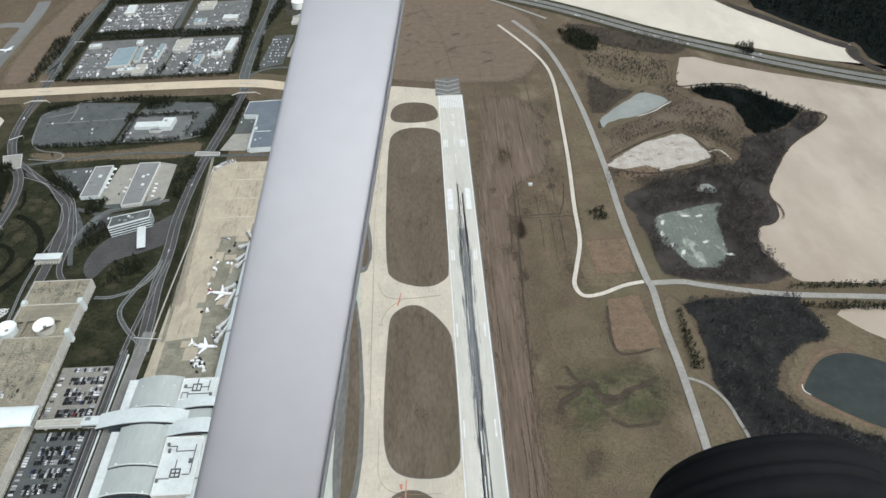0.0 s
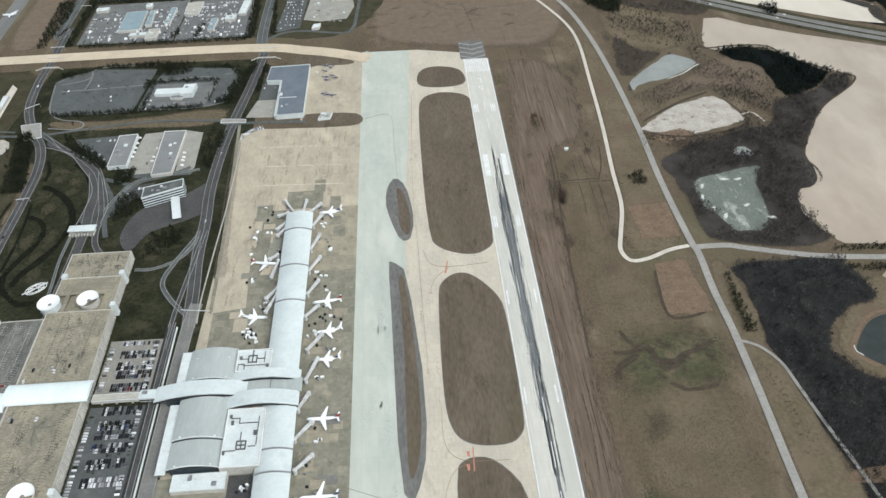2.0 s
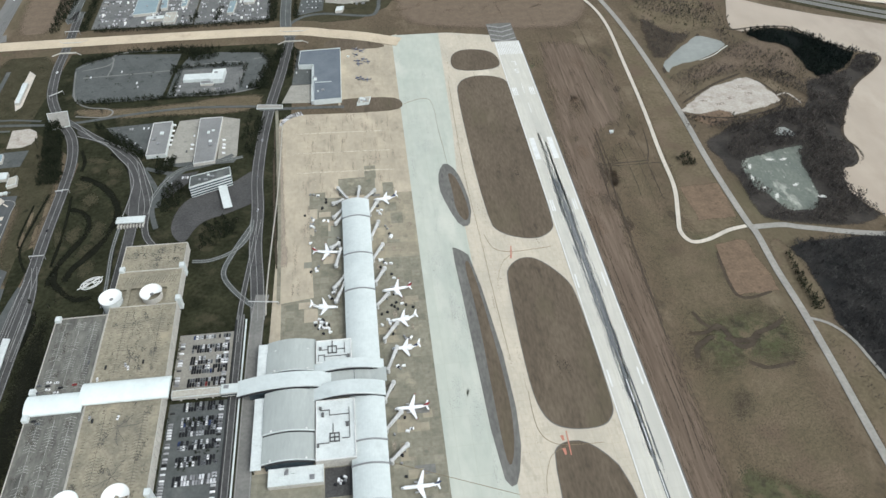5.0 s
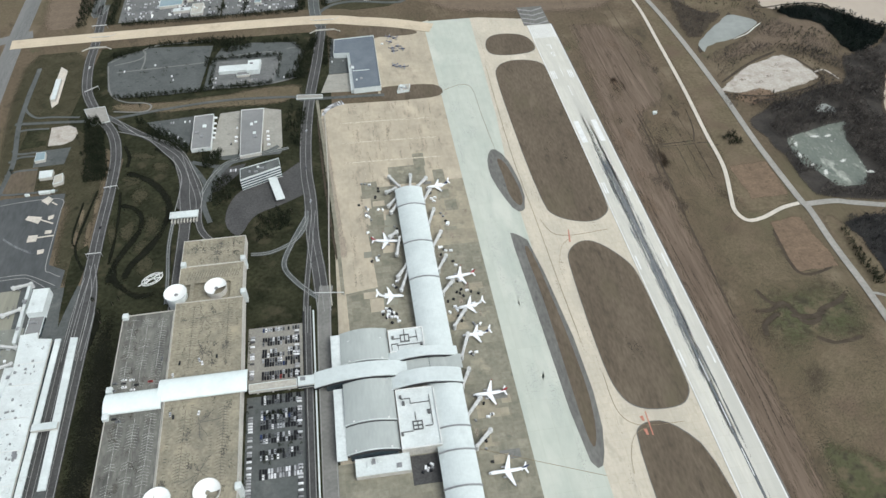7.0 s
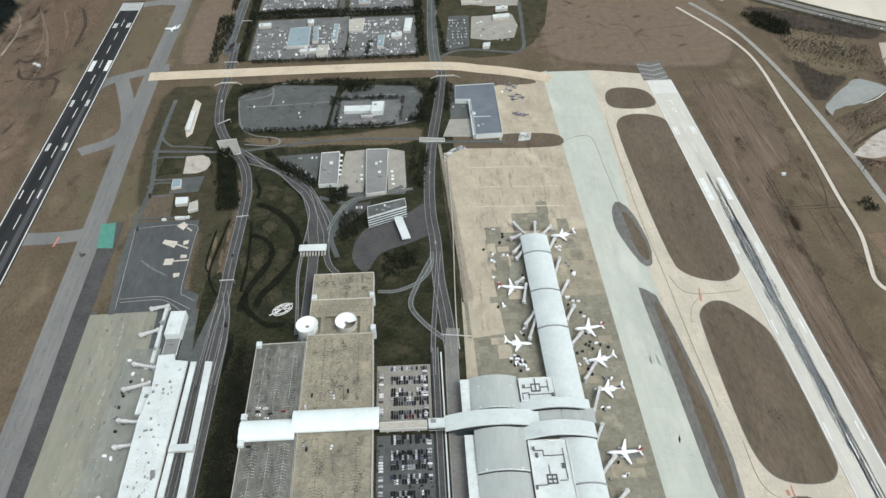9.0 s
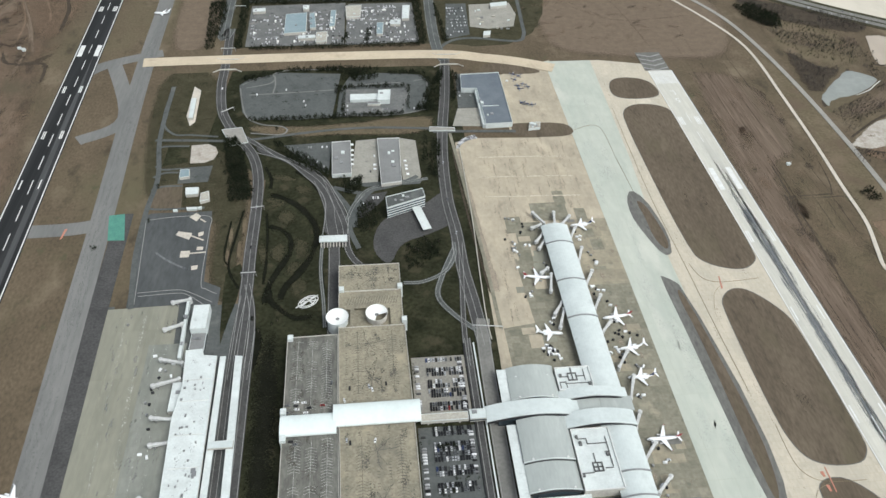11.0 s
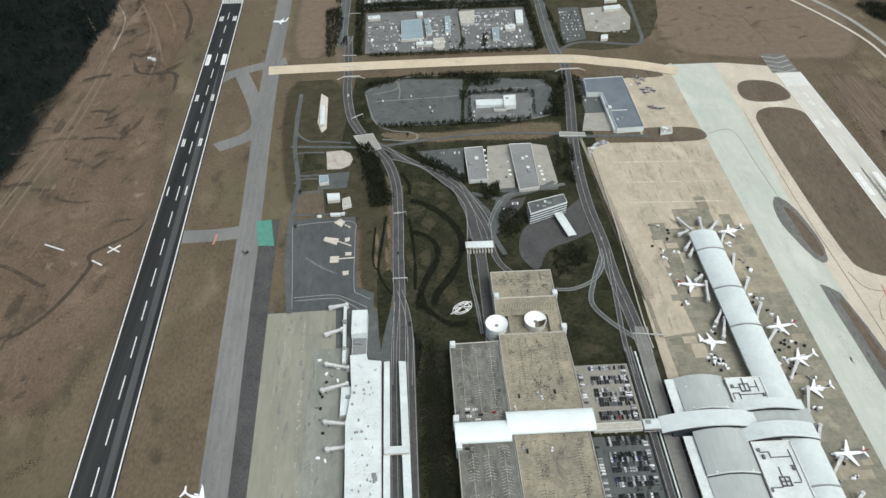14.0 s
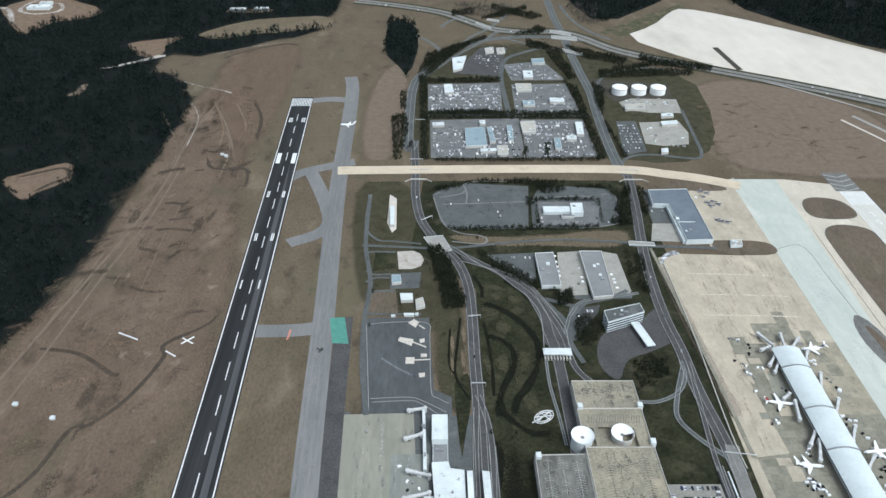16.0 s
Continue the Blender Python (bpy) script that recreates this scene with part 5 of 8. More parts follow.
def inset(pts, d):
    area = sum(a[0] * b[1] - b[0] * a[1] for a, b in zip(pts, pts[1:] + pts[:1]))
    if area < 0:
        pts = pts[::-1]
    out = []
    for i, p in enumerate(pts):
        a, b = Vector(pts[i - 1]), Vector(pts[(i + 1) % len(pts)])
        p = Vector(p)
        n1, n2 = (p - a).normalized(), (b - p).normalized()
        n1, n2 = Vector((-n1.y, n1.x)), Vector((-n2.y, n2.x))
        m = (n1 + n2) / max(0.3, 1 + n1.dot(n2))
        out.append(tuple(p + m * d))
    return pts, out


def ring(bm, outer, inner, z0, z1):
    n = len(outer)
    v = [[bm.verts.new((x, y, z)) for x, y in loop] for loop, z in ((outer, z0), (outer, z1), (inner, z1), (inner, z0))]
    for i in range(n):
        j = (i + 1) % n
        for k in range(4):
            m = (k + 1) % 4
            bm.faces.new((v[k][i], v[k][j], v[m][j], v[m][i]))


def building(name, pts, h, label, category="building", roof=None, wall=None, units=2, base=0.0, bands=0, lip=0.7, seed=1):
    """Walls, a roof set behind a parapet, rooftop units and, where asked, window bands."""
    roof, wall = roof or M_WHITE, wall or M_WALL
    pts, inn = inset(list(pts), 0.45)
    cx, cy = sum(p[0] for p in pts) / len(pts), sum(p[1] for p in pts) / len(pts)
    top = empty(name, cx, cy, base, label, category)
    bm = bmesh.new()
    slab(bm, list(pts), base, base + h - 0.5)
    put(part("wall", bm, wall), top)
    bm = bmesh.new()
    slab(bm, inn, base + h - 0.45, base + h)
    put(part("roof", bm, roof), top)
    bm = bmesh.new()
    ring(bm, pts, inn, base + h - 0.5, base + h + lip)
    put(part("parapet", bm, M_WHITE if roof is not M_ROOFGREY or lip < 0.9 else M_LINE), top)
    for k in range(bands):
        z0 = base + 1.0 + (h - 1.2) * k / bands
        outp = inset(list(pts), -0.12)[1]
        bm = bmesh.new()
        ring(bm, outp, pts, z0 + 0.4, z0 + (h - 1.2) / bands * 0.62)
        put(part("window_band", bm, M_GLASS), top)
    r = random.Random(seed)
    for _ in range(units):
        u, v = r.uniform(0.2, 0.8), r.uniform(0.2, 0.8)
        a, b = Vector(inn[0]).lerp(Vector(inn[1]), u), Vector(inn[3 % len(inn)]).lerp(Vector(inn[2]), u)
        c = a.lerp(b, v)
        w, d, t = r.uniform(1.2, 2.6), r.uniform(1.2, 3.0), r.uniform(0.8, 1.8)
        bm = bmesh.new()
        block(bm, c.x - w, c.x + w, c.y - d, c.y + d, base + h, base + h + t)
        bmesh.ops.bevel(bm, geom=bm.edges[:], offset=0.15, segments=1, affect="EDGES")
        put(part("rooftop_unit", bm, M_STEEL if r.random() < 0.5 else M_WHITE), top)
    return top


# new terminal: vaulted roofs stepping along its length
def vault(bm, x0, x1, y0, y1, eave, crown, thick=0.8, n=14, lift=0.0):
    rows = []
    for k in range(n + 1):
        u = k / n
        z = eave + (crown - eave) * math.sin(math.pi * u) ** 0.9 + lift * u
        rows.append([bm.verts.new((x0 + (x1 - x0) * u, y, z - dz)) for y, dz in ((y0, 0), (y1, 0), (y1, thick), (y0, thick))])
    for a, b in zip(rows, rows[1:]):
        for i in range(4):
            j = (i + 1) % 4
            bm.faces.new((a[i], b[i], b[j], a[j]))
    bm.faces.new(rows[0])
    bm.faces.new(rows[-1][::-1])


term = empty("terminal_building", 20, -330, 0, "new terminal with stepped silver vaulted roofs", "terminal")
for y0, y1, z in ((-268, -263, 7), (-303, -268, 7), (-395, -323, 7)):
    bm = bmesh.new()
    block(bm, -2, 39, y0, y1, 0, z + 3)
    put(part("wall", bm, M_GLASS), term)
for k, (y0, y1, dz) in enumerate(((-277, -263, 0.0), (-301, -276, 1.1), (-366, -323, 2.0), (-394, -365, 0.6))):
    bm = bmesh.new()
    vault(bm, -5, 41, y0, y1, 9.5 + dz, 14.2 + dz, 0.9, n=16)
    put(part("roof_vault", bm, M_VAULT), term)
    bm = bmesh.new()
    vault(bm, -5.3, 41.3, y0 - 0.5, y0 + 0.3, 9.8 + dz, 14.6 + dz, 1.0, n=16)
    put(part("vault_rim", bm, M_WHITE), term)
    # Dark strip below the rim stands for the shadow of the step.
    bm = bmesh.new()
    vault(bm, -4.6, 40.6, y0 - 1.6, y0 - 0.6, 8.7 + dz, 13.2 + dz, 1.6, n=16)
    put(part("rim_shadow_strip", bm, M_WALL_SHADE), term)
    for x in (3, 34):
        bm = bmesh.new()
        u = (x + 5) / 46
        z = 9.9 + dz + 4.7 * math.sin(math.pi * u) ** 0.9
        block(bm, x - .8, x + .8, y0 + 0.6, y0 + 2.0, z - .5, z + .5)
        put(part("roof_hatch", bm, M_LINE), term)
# three broad cross vaults that step over one another and run on to the concourse
for name, x0, x1, y0, y1, eave, crown in (("central_vault", -31, 62, -321, -304.5, 9.5, 17.5), ("north_wing_vault", 36, 106, -304.5, -294, 9.6, 16.2), ("south_wing_vault", 36, 106, -335, -319.5, 10.2, 17.8)):
    bm = bmesh.new()
    vault(bm, x0, x1, y0, y1, eave, crown, n=24)
    put(part(name, bm, M_ROOF), term)
    bm = bmesh.new()
    vault(bm, x0 - .3, x1 + .3, y0 - 0.5, y0 + 0.3, eave + .3, crown + .4, 1.1, n=24)
    put(part("vault_rim", bm, M_WHITE), term)
    # Dark strip coloured as the shadow gap under this wider rim.
    bm = bmesh.new()
    vault(bm, x0 + .4, x1 - .4, y0 - 1.3, y0 - 0.6, eave - .7, crown - .9, 1.8, n=24)
    put(part("rim_shadow_strip", bm, M_WALL_SHADE), term)
for x0, x1, z in ((55, 77.4, 11.4), (77.8, 108, 10.8)):
    bm = bmesh.new()
    block(bm, x0, x1, -320, -304.2, z - 1.0, z)
    put(part("link_roof", bm, M_VAULT), term)
bm = bmesh.new()
block(bm, -20, 104, -321, -303, 0, 9.3)
put(part("central_wall", bm, M_GLASS), term)
for x0, x1, y0, y1 in ((-14, -5, -303, -264), (-14, -5, -398, -326)):
    bm = bmesh.new()
    block(bm, x0, x1, y0, y1, 8.6, 9.4)
    put(part("kerb_canopy", bm, M_WHITE), term)
    for y in np.arange(y0 + 3, y1, 12):
        bm = bmesh.new()
        block(bm, x0 + 1.5, x0 + 2.1, y - .3, y + .3, 0.3, 8.6)
        put(part("canopy_post", bm, M_STEEL), term)
DUCTS = [[(53, 62, -276, -275), (53, 62, -284, -283), (53, 54, -284, -275), (61, 62, -284, -275), (57, 58, -284, -269), (49, 72, -287.5, -287), (46, 53, -279.6, -279), (62, 70, -279.6, -279), (69, 69.6, -284, -272), (44, 44.6, -292, -285), (44, 50, -285.6, -285), (50, 50.6, -292, -285)],
         [(54, 63, -372, -371), (54, 63, -380, -379), (54, 55, -380, -371), (62, 63, -380, -371), (58, 59, -380, -371), (54, 63, -376, -375), (57, 57.6, -371, -362), (43.5, 54, -381, -380.4), (71.5, 72.1, -376, -346), (54, 71.5, -353, -352.4), (54, 54.6, -353, -347), (46, 54, -347.6, -347), (68, 71.5, -361.6, -361), (65, 71.5, -377.4, -376.8)]]
for x0, x1, y0, y1, seed in ((42, 76, -295, -268, 3), (42, 77, -397, -337, 4)):
    bm = bmesh.new()
    block(bm, x0, x1, y0, y1, 0, 12)
    put(part("plant_block", bm, M_WALL), term)
    o, i = inset(rect(x0, x1, y0, y1), 0.8)
    bm = bmesh.new()
    ring(bm, o, i, 12, 13.3)
    put(part("parapet", bm, M_LINE), term)
    bm = bmesh.new()
    slab(bm, i, 11.9, 12.15)
    put(part("plant_roof", bm, M_WHITE), term)
    for a, b, c, d in DUCTS[seed - 3]:
        bm = bmesh.new()
        block(bm, a, b, c, d, 12.1, 13.0)
        put(part("roof_duct", bm, M_DUCT), term)
    r = random.Random(seed)
    for a, b in ((46, -278), (73, -289)) if seed == 3 else ((46, -345), (48, -352), (70, -364), (44, -383)):
        bm = bmesh.new()
        block(bm, a - r.uniform(1, 1.6), a + r.uniform(1, 1.6), b - r.uniform(1, 2.2), b + r.uniform(1, 2.2), 12.1, 13.8)
        put(part("rooftop_unit", bm, M_DUCT), term)
building("terminal_annex", rect(1, 48, -413, -397), 6, "low white-roofed annex of the terminal", roof=M_WHITE, units=5, seed=8)

# concourse
conc = empty("concourse", 87, -250, 0, "long concourse with silver arched roof segments", "concourse")
CUTS = (-59, -90, -150, -203, -298), (-323, -381, -404, -437, -520, -600)
for cuts in CUTS:
    for k, (a, b) in enumerate(zip(cuts, cuts[1:])):
        wide = 1.5 if b < -300 else 0.0
        bm = bmesh.new()
        vault(bm, 71 + wide, 103 + wide, b, a, 9 - 0.35 * (k % 2), 13.2, n=14)
        put(part("roof_segment", bm, M_ROOF), conc)
        bm = bmesh.new()
        vault(bm, 70.4 + wide, 103.6 + wide, b - 0.7, b + 0.7, 9.5, 13.8, 1.3)
        put(part("roof_rib", bm, M_STEEL), conc)
        bm = bmesh.new()
        block(bm, 74 + wide, 100 + wide, b, a, 0.1, 9.2)
        put(part("wall", bm, M_GLASS), conc)
        for z in (0.9, 5.0):
            bm = bmesh.new()
            ring(bm, *inset(rect(73.7 + wide, 100.3 + wide, b + 0.5, a - 0.5), 0.25), z, z + 1.4)
            put(part("wall_band", bm, M_WHITE), conc)

# parking garages
def garage(name, pts, h, deck, label, levels=5, holes=()):
    pts, inn = inset(list(pts), 0.5)
    cx, cy = sum(p[0] for p in pts) / len(pts), sum(p[1] for p in pts) / len(pts)
    top = empty(name, cx, cy, 0, label, "parking garage")
    core = inset(list(pts), 2.2)[1]
    # Solid block whose near-black colour stands for the garage's shaded inside.
    bm = bmesh.new()
    slab(bm, core, 0, h - 4.2)
    put(part("shade_core", bm, M_WALL_SHADE), top)
    bm = bmesh.new()
    slab(bm, core, h - 4.15, h - 3.9)
    put(part("lower_deck", bm, deck), top)
    bm = bmesh.new()
    if holes:
        xs = sorted({min(p[0] for p in inn), max(p[0] for p in inn), *(v for q in holes for v in q[:2])})
        ys = sorted({min(p[1] for p in inn), max(p[1] for p in inn), *(v for q in holes for v in q[2:])})
        for x0, x1 in zip(xs, xs[1:]):
            for y0, y1 in zip(ys, ys[1:]):
                if not any(q[0] < (x0 + x1) / 2 < q[1] and q[2] < (y0 + y1) / 2 < q[3] for q in holes):
                    block(bm, x0, x1, y0, y1, h - 0.6, h)
        bmesh.ops.remove_doubles(bm, verts=bm.verts[:], dist=0.001)
    else:
        slab(bm, inn, h - 0.6, h)
    put(part("roof_deck", bm, deck), top)
    for k in range(levels + 1):
        z = h * k / levels
        bm = bmesh.new()
        ring(bm, pts, core if 0 < k < levels else inn, max(0, z - 1.0), z + (1.1 if k == levels else 0.25))
        put(part("spandrel" if k < levels else "parapet", bm, M_WALL), top)
    n = len(pts)
    bm = bmesh.new()
    block(bm, -0.3, 0.3, -0.3, 0.3, 0, h)
    col = bpy.data.meshes.new("column")
    bm.to_mesh(col)
    bm.free()
    col.materials.append(M_WALL)
    for i in range(n):
        a, b = Vector(inset(list(pts), 0.05)[1][i]), Vector(inset(list(pts), 0.05)[1][(i + 1) % n])
        steps = max(1, int((b - a).length / 7))
        for k in range(steps):
            p = a.lerp(b, k / steps)
            c = new("column", col)
            c.location = (p.x - cx, p.y - cy, 0)
            c.parent = top
    return top


g_front = garage("parking_garage", rect(-166, -100, -203, -114), 12.8, M_GARAGE, "tan concrete garage block with openings round spiral ramps", holes=((-150, -138, -201.5, -177), (-165.4, -154, -201.5, -178), (-138, -113, -201.5, -178)))
g_east = garage("parking_garage", [(-166, -203.4), (-99, -203.4), (-97, -296), (-94, -600), (-160, -600), (-165, -300)], 14, M_GARAGE, "large tan concrete parking garage with stained roof deck")
bm = bmesh.new()
block(bm, -165, -101, -153.5, -152.7, 12.8, 13.9)
put(part("dividing_wall", bm, M_WALL), g_front)
g_west = garage("parking_garage", [(-216, -212), (-166.6, -211), (-165.6, -320), (-161, -600), (-213, -600)], 13.2, M_GARAGE2, "grey weathered parking garage with painted bays")
for g, x0, y0, y1, z in ((g_west, -210, -298, -218, 13.2), (g_west, -196, -298, -218, 13.2), (g_west, -182, -298, -218, 13.2), (g_west, -208, -560, -330, 13.2), (g_west, -194, -560, -330, 13.2), (g_west, -180, -560, -330, 13.2), (g_front, -155, -178, -165, 12.8), (g_east, -152, -285, -210, 14.02), (g_east, -118, -285, -210, 14.02), (g_east, -150, -400, -330, 14.02), (g_east, -116, -400, -330, 14.02)):
    bm = bmesh.new()
    if g is g_front:
        for x in np.arange(-158, -105, 2.7):
            slab(bm, [(x, -172), (x + .35, -172), (x + 3.3, -161), (x + 2.95, -161)], z + 0.01, z + 0.05)
    else:
        block(bm, x0 + 4.9, x0 + 5.2, y0, y1, z + 0.01, z + 0.05)
        for y in np.arange(y0, y1, 2.8):
            if noise.noise((x0 / 3, y / 11, 6)) < -0.12:
                continue
            slab(bm, [(x0, y), (x0, y + .3), (x0 + 5, y + 2.1), (x0 + 5, y + 1.8)], z + 0.01, z + 0.05)
            slab(bm, [(x0 + 5, y + 1.8), (x0 + 5, y + 2.1), (x0 + 10, y + .3), (x0 + 10, y)], z + 0.01, z + 0.05)
    put(part("bay_marking", bm, M_WORNLINE if g is g_west else M_CRACK), g)["kind"] = "stuff"
for x, y, g, z in ((-163, -151, g_front, 12.8), (-101, -150, g_front, 12.8), (-99, -197, g_front, 12.8), (-213, -214, g_west, 13.2), (-215, -300, g_west, 13.2), (-214, -328, g_west, 13.2), (-95, -411, g_east, 14)):
    bm = bmesh.new()
    block(bm, x - 2.6, x + 2.6, y - 3, y + 3, 0, z + 4)
    bmesh.ops.bevel(bm, geom=bm.edges[:], offset=0.2, segments=1, affect="EDGES")
    put(part("stair_tower", bm, M_WHITE), g)

# tarred cracks, rows of worn bay marks and grime on the decks
r = random.Random(47)
for g, z, stars, box in ((g_front, 12.83, ((-131, -134, 17),), (-162, -104, -148, -118)), (g_east, 14.03, ((-136, -226, 19), (-134, -268, 18), (-132, -345, 20), (-128, -392, 20), (-126, -440, 18)), (-160, -102, -470, -208)), (g_west, 13.23, ((-190, -250, 15), (-188, -360, 15), (-188, -420, 15)), (-210, -170, -470, -216))):
    for cx, cy, n in stars:
        bm = bmesh.new()
        for k in range(9):
            a = 2 * math.pi * k / 9 + r.uniform(-.45, .45)
            m = n * r.uniform(.25, 1.1)
            pts = [(cx + m * u * math.cos(a) + r.uniform(-2, 2) * u, cy + m * u * math.sin(a) + r.uniform(-2, 2) * u) for u in (0.04, .25, .5, .75, 1)]
            strip(bm, pts, r.uniform(.26, .5), z + 0.002 * k, 0.02)
        put(part("star_crack", bm, M_CRACK), g)
    bm = bmesh.new()
    for _ in range(40):
        x, y, a = r.uniform(*box[:2]), r.uniform(*box[2:]), r.choice((0, 1.57, .8, -.8)) + r.uniform(-.3, .3)
        m = r.uniform(3, 9)
        strip(bm, [(x, y), (x + m * .5 * math.cos(a) + r.uniform(-.6, .6), y + m * .5 * math.sin(a)), (x + m * math.cos(a), y + m * math.sin(a))], r.uniform(.14, .28), z + 0.03, 0.02)
    put(part("crack", bm, M_CRACK), g)["kind"] = "stuff"
    spots = [(r.uniform(*box[:2]), r.uniform(*box[2:]), r.uniform(2, 7), r.uniform(4, 15), r.uniform(-.3, .3), r.uniform(.34, .56)) for _ in range(70 if g is not g_front else 18)]
    put(soft_spots("grime", spots, z + 0.04, M_DECKGRIME, "", "", False), g)["kind"] = "stuff"
bm = bmesh.new()
for x in (-158, -147, -139, -131, -121, -110):
    for y in np.arange(-455, -208, 2.8):
        if r.random() < .7 and not -325 < y < -292:
            w = r.uniform(.5, 1.6)
            block(bm, x - w, x + w, y, y + r.uniform(.25, .45), 14.01, 14.1)
put(part("worn_bay_mark", bm, M_CRACK), g_east)["kind"] = "stuff"


def lathe(bm, prof, n=32, arc=1.0, cx=0.0, cy=0.0):
    cols = []
    for i in range(n + (1 if arc < 1 else 0)):
        a = 2 * math.pi * arc * i / n
        cols.append([bm.verts.new((cx + r * math.cos(a), cy + r * math.sin(a), z)) for r, z in prof])
    m = len(cols)
    for i in range(m if arc >= 1 else m - 1):
        a, b = cols[i], cols[(i + 1) % m]
        for k in range(len(prof) - 1):
            bm.faces.new((a[k], b[k], b[k + 1], a[k + 1]))


def helix_parts(top, half):
    bm = bmesh.new()
    lathe(bm, [(10.4, 0.1), (10.4, 18.6), (11.6, 20.4), (11.3, 20.6), (9.9, 18.8)], 40)
    part("outer_wall", bm, M_WALL if half else M_WHITE, top)
    bm = bmesh.new()
    lathe(bm, [(11.3, 20.5), (9.2, 18.7), (6.4, 17.3), (3.4, 16.5), (1.9, 16.3)], 40, 0.72 if half else 1.0)
    part("funnel", bm, M_TANK, top)
    # Added grey disc colours the shallow funnel's middle like a deep dark hole.
    bm = bmesh.new()
    lathe(bm, [(2.0, 16.32), (1.2, 16.2), (0.05, 16.15)], 20)
    part("funnel_dark_disc", bm, M_ROOFGREY, top)
    bm = bmesh.new()
    n, turns = 60, 1.0
    prev = None
    for i in range(n + 1):
        a = 2 * math.pi * turns * i / n
        z = 4 + 5.5 * i / n
        pair = [bm.verts.new((r * math.cos(a), r * math.sin(a), z)) for r in (3.2, 9.6)]
        if prev:
            bm.faces.new((prev[0], prev[1], pair[1], pair[0]))
        prev = pair
    part("spiral_deck", bm, M_GARAGE, top)
    bm = bmesh.new()
    lathe(bm, [(2.2, 0.1), (2.2, 7), (1.6, 7.2), (0.05, 7.3)], 20)
    part("core", bm, M_WALL, top)


for x, y, half in ((-167, -191, False), (-127, -188, True), (-120, -412, True), (-160, -414, False)):
    top = empty("helix_ramp", x, y, 0, "white round spiral ramp with a funnel top", "ramp", "ramps of the garages")
    helix_parts(top, half)
    top.scale.z = 0.86

# covered walkway over the garages and on to the terminal
walk_top = empty("covered_walkway", -150, -308, 0, "white barrel-roofed covered walkway crossing the garages", "walkway")
for x0, x1, y0, y1, z in ((-217, -167, -325, -304, 15), (-170, -91, -319, -296, 16)):
    bm = bmesh.new()
    prof = [(y0 + (y1 - y0) * (0.5 - 0.5 * math.cos(math.pi * k / 10)), z + 4.2 * math.sin(math.pi * k / 10)) for k in range(11)]
    ends = [[bm.verts.new((x, y, zz)) for y, zz in prof] for x in (x0, x1)]
    for k in range(10):
        bm.faces.new((ends[0][k], ends[0][k + 1], ends[1][k + 1], ends[1][k]))
    bm.faces.new(ends[0])
    bm.faces.new(ends[1][::-1])
    put(part("barrel_roof", bm, M_MINT), walk_top)
    bm = bmesh.new()
    block(bm, x0 + 1, x1 - 1, y0 + 1, y1 - 1, 13.3, z + 0.2)
    put(part("wall", bm, M_GLASS), walk_top)
    bm = bmesh.new()
    block(bm, x0, x1, y0 - 0.6, y0 + 0.4, z - 0.8, z + 0.3)
    put(part("gutter", bm, M_WHITE), walk_top)
building("link_bridge", rect(-91, -47, -316, -308), 4.0, "pale concrete footbridge over the car park", "bridge", roof=M_ROOFTAN, units=0, base=5, lip=0.3)
for x in (-84, -70, -55):
    bm = bmesh.new()
    block(bm, x - .8, x + .8, -314, -310, -0.2, 5)
    tagged(finish("bridge_pier", bm, M_WALL), "square concrete pier under the footbridge", "pier")
building("link_bridge", rect(-46, -30, -317, -307), 5.0, "pale glazed footbridge head at the terminal", "bridge", roof=M_ROOF, units=1, base=5, bands=1)
for x in (-43, -33):
    bm = bmesh.new()
    block(bm, x - .8, x + .8, -314, -310, -0.2, 5)
    tagged(finish("bridge_pier", bm, M_WALL), "square concrete pier under the footbridge", "pier")

# old terminal
OLD = building("old_terminal", [(-313, -600), (-281, -600), (-282, -378), (-284, -225), (-297, -223), (-299, -215), (-315, -216), (-312, -260), (-316, -294), (-313, -375)], 8, "old terminal with white patched flat roof", roof=M_WHITE, units=26, seed=21, bands=1, lip=0.5)
r = random.Random(53)
bm = bmesh.new()
for _ in range(36):
    x, y = r.uniform(-310, -287), r.uniform(-440, -226)
    block(bm, x - r.uniform(.3, 1.3), x + r.uniform(.3, 1.3), y - r.uniform(.3, 1.4), y + r.uniform(.3, 1.4), 8, r.uniform(8.5, 9.4))
put(part("roof_vent", bm, M_STEEL), OLD)["kind"] = "stuff"
put(soft_spots("roof_stain", [(r.uniform(-309, -288), r.uniform(-440, -226), r.uniform(1, 4), r.uniform(2, 9), r.uniform(-.2, .2), r.uniform(.2, .42)) for _ in range(60)], 8.02, M_GRIME, "", "", False), OLD)["kind"] = "stuff"
bm = bmesh.new()
for y in (-252, -276, -312, -345, -378, -410):
    block(bm, -311, -285, y - .25, y + .25, 8, 8.5)
put(part("roof_curb", bm, M_LINE), OLD)
building("old_terminal_wing", [(-322, -284), (-316, -284), (-312.5, -262), (-313, -252), (-322, -252)], 5, "low white wing of the old terminal", roof=M_WHITE, units=1)
building("boxy_annex", rect(-315, -299, -190, -158), 10, "white boxy annex with a blank roof", roof=M_WHITE, wall=M_WHITE, units=0, lip=0.4)
building("glazed_link", rect(-314, -299, -215, -190.5), 4, "dark glazed low link building", roof=M_ROOFGREY, units=2, wall=M_GLASS, lip=0.2)
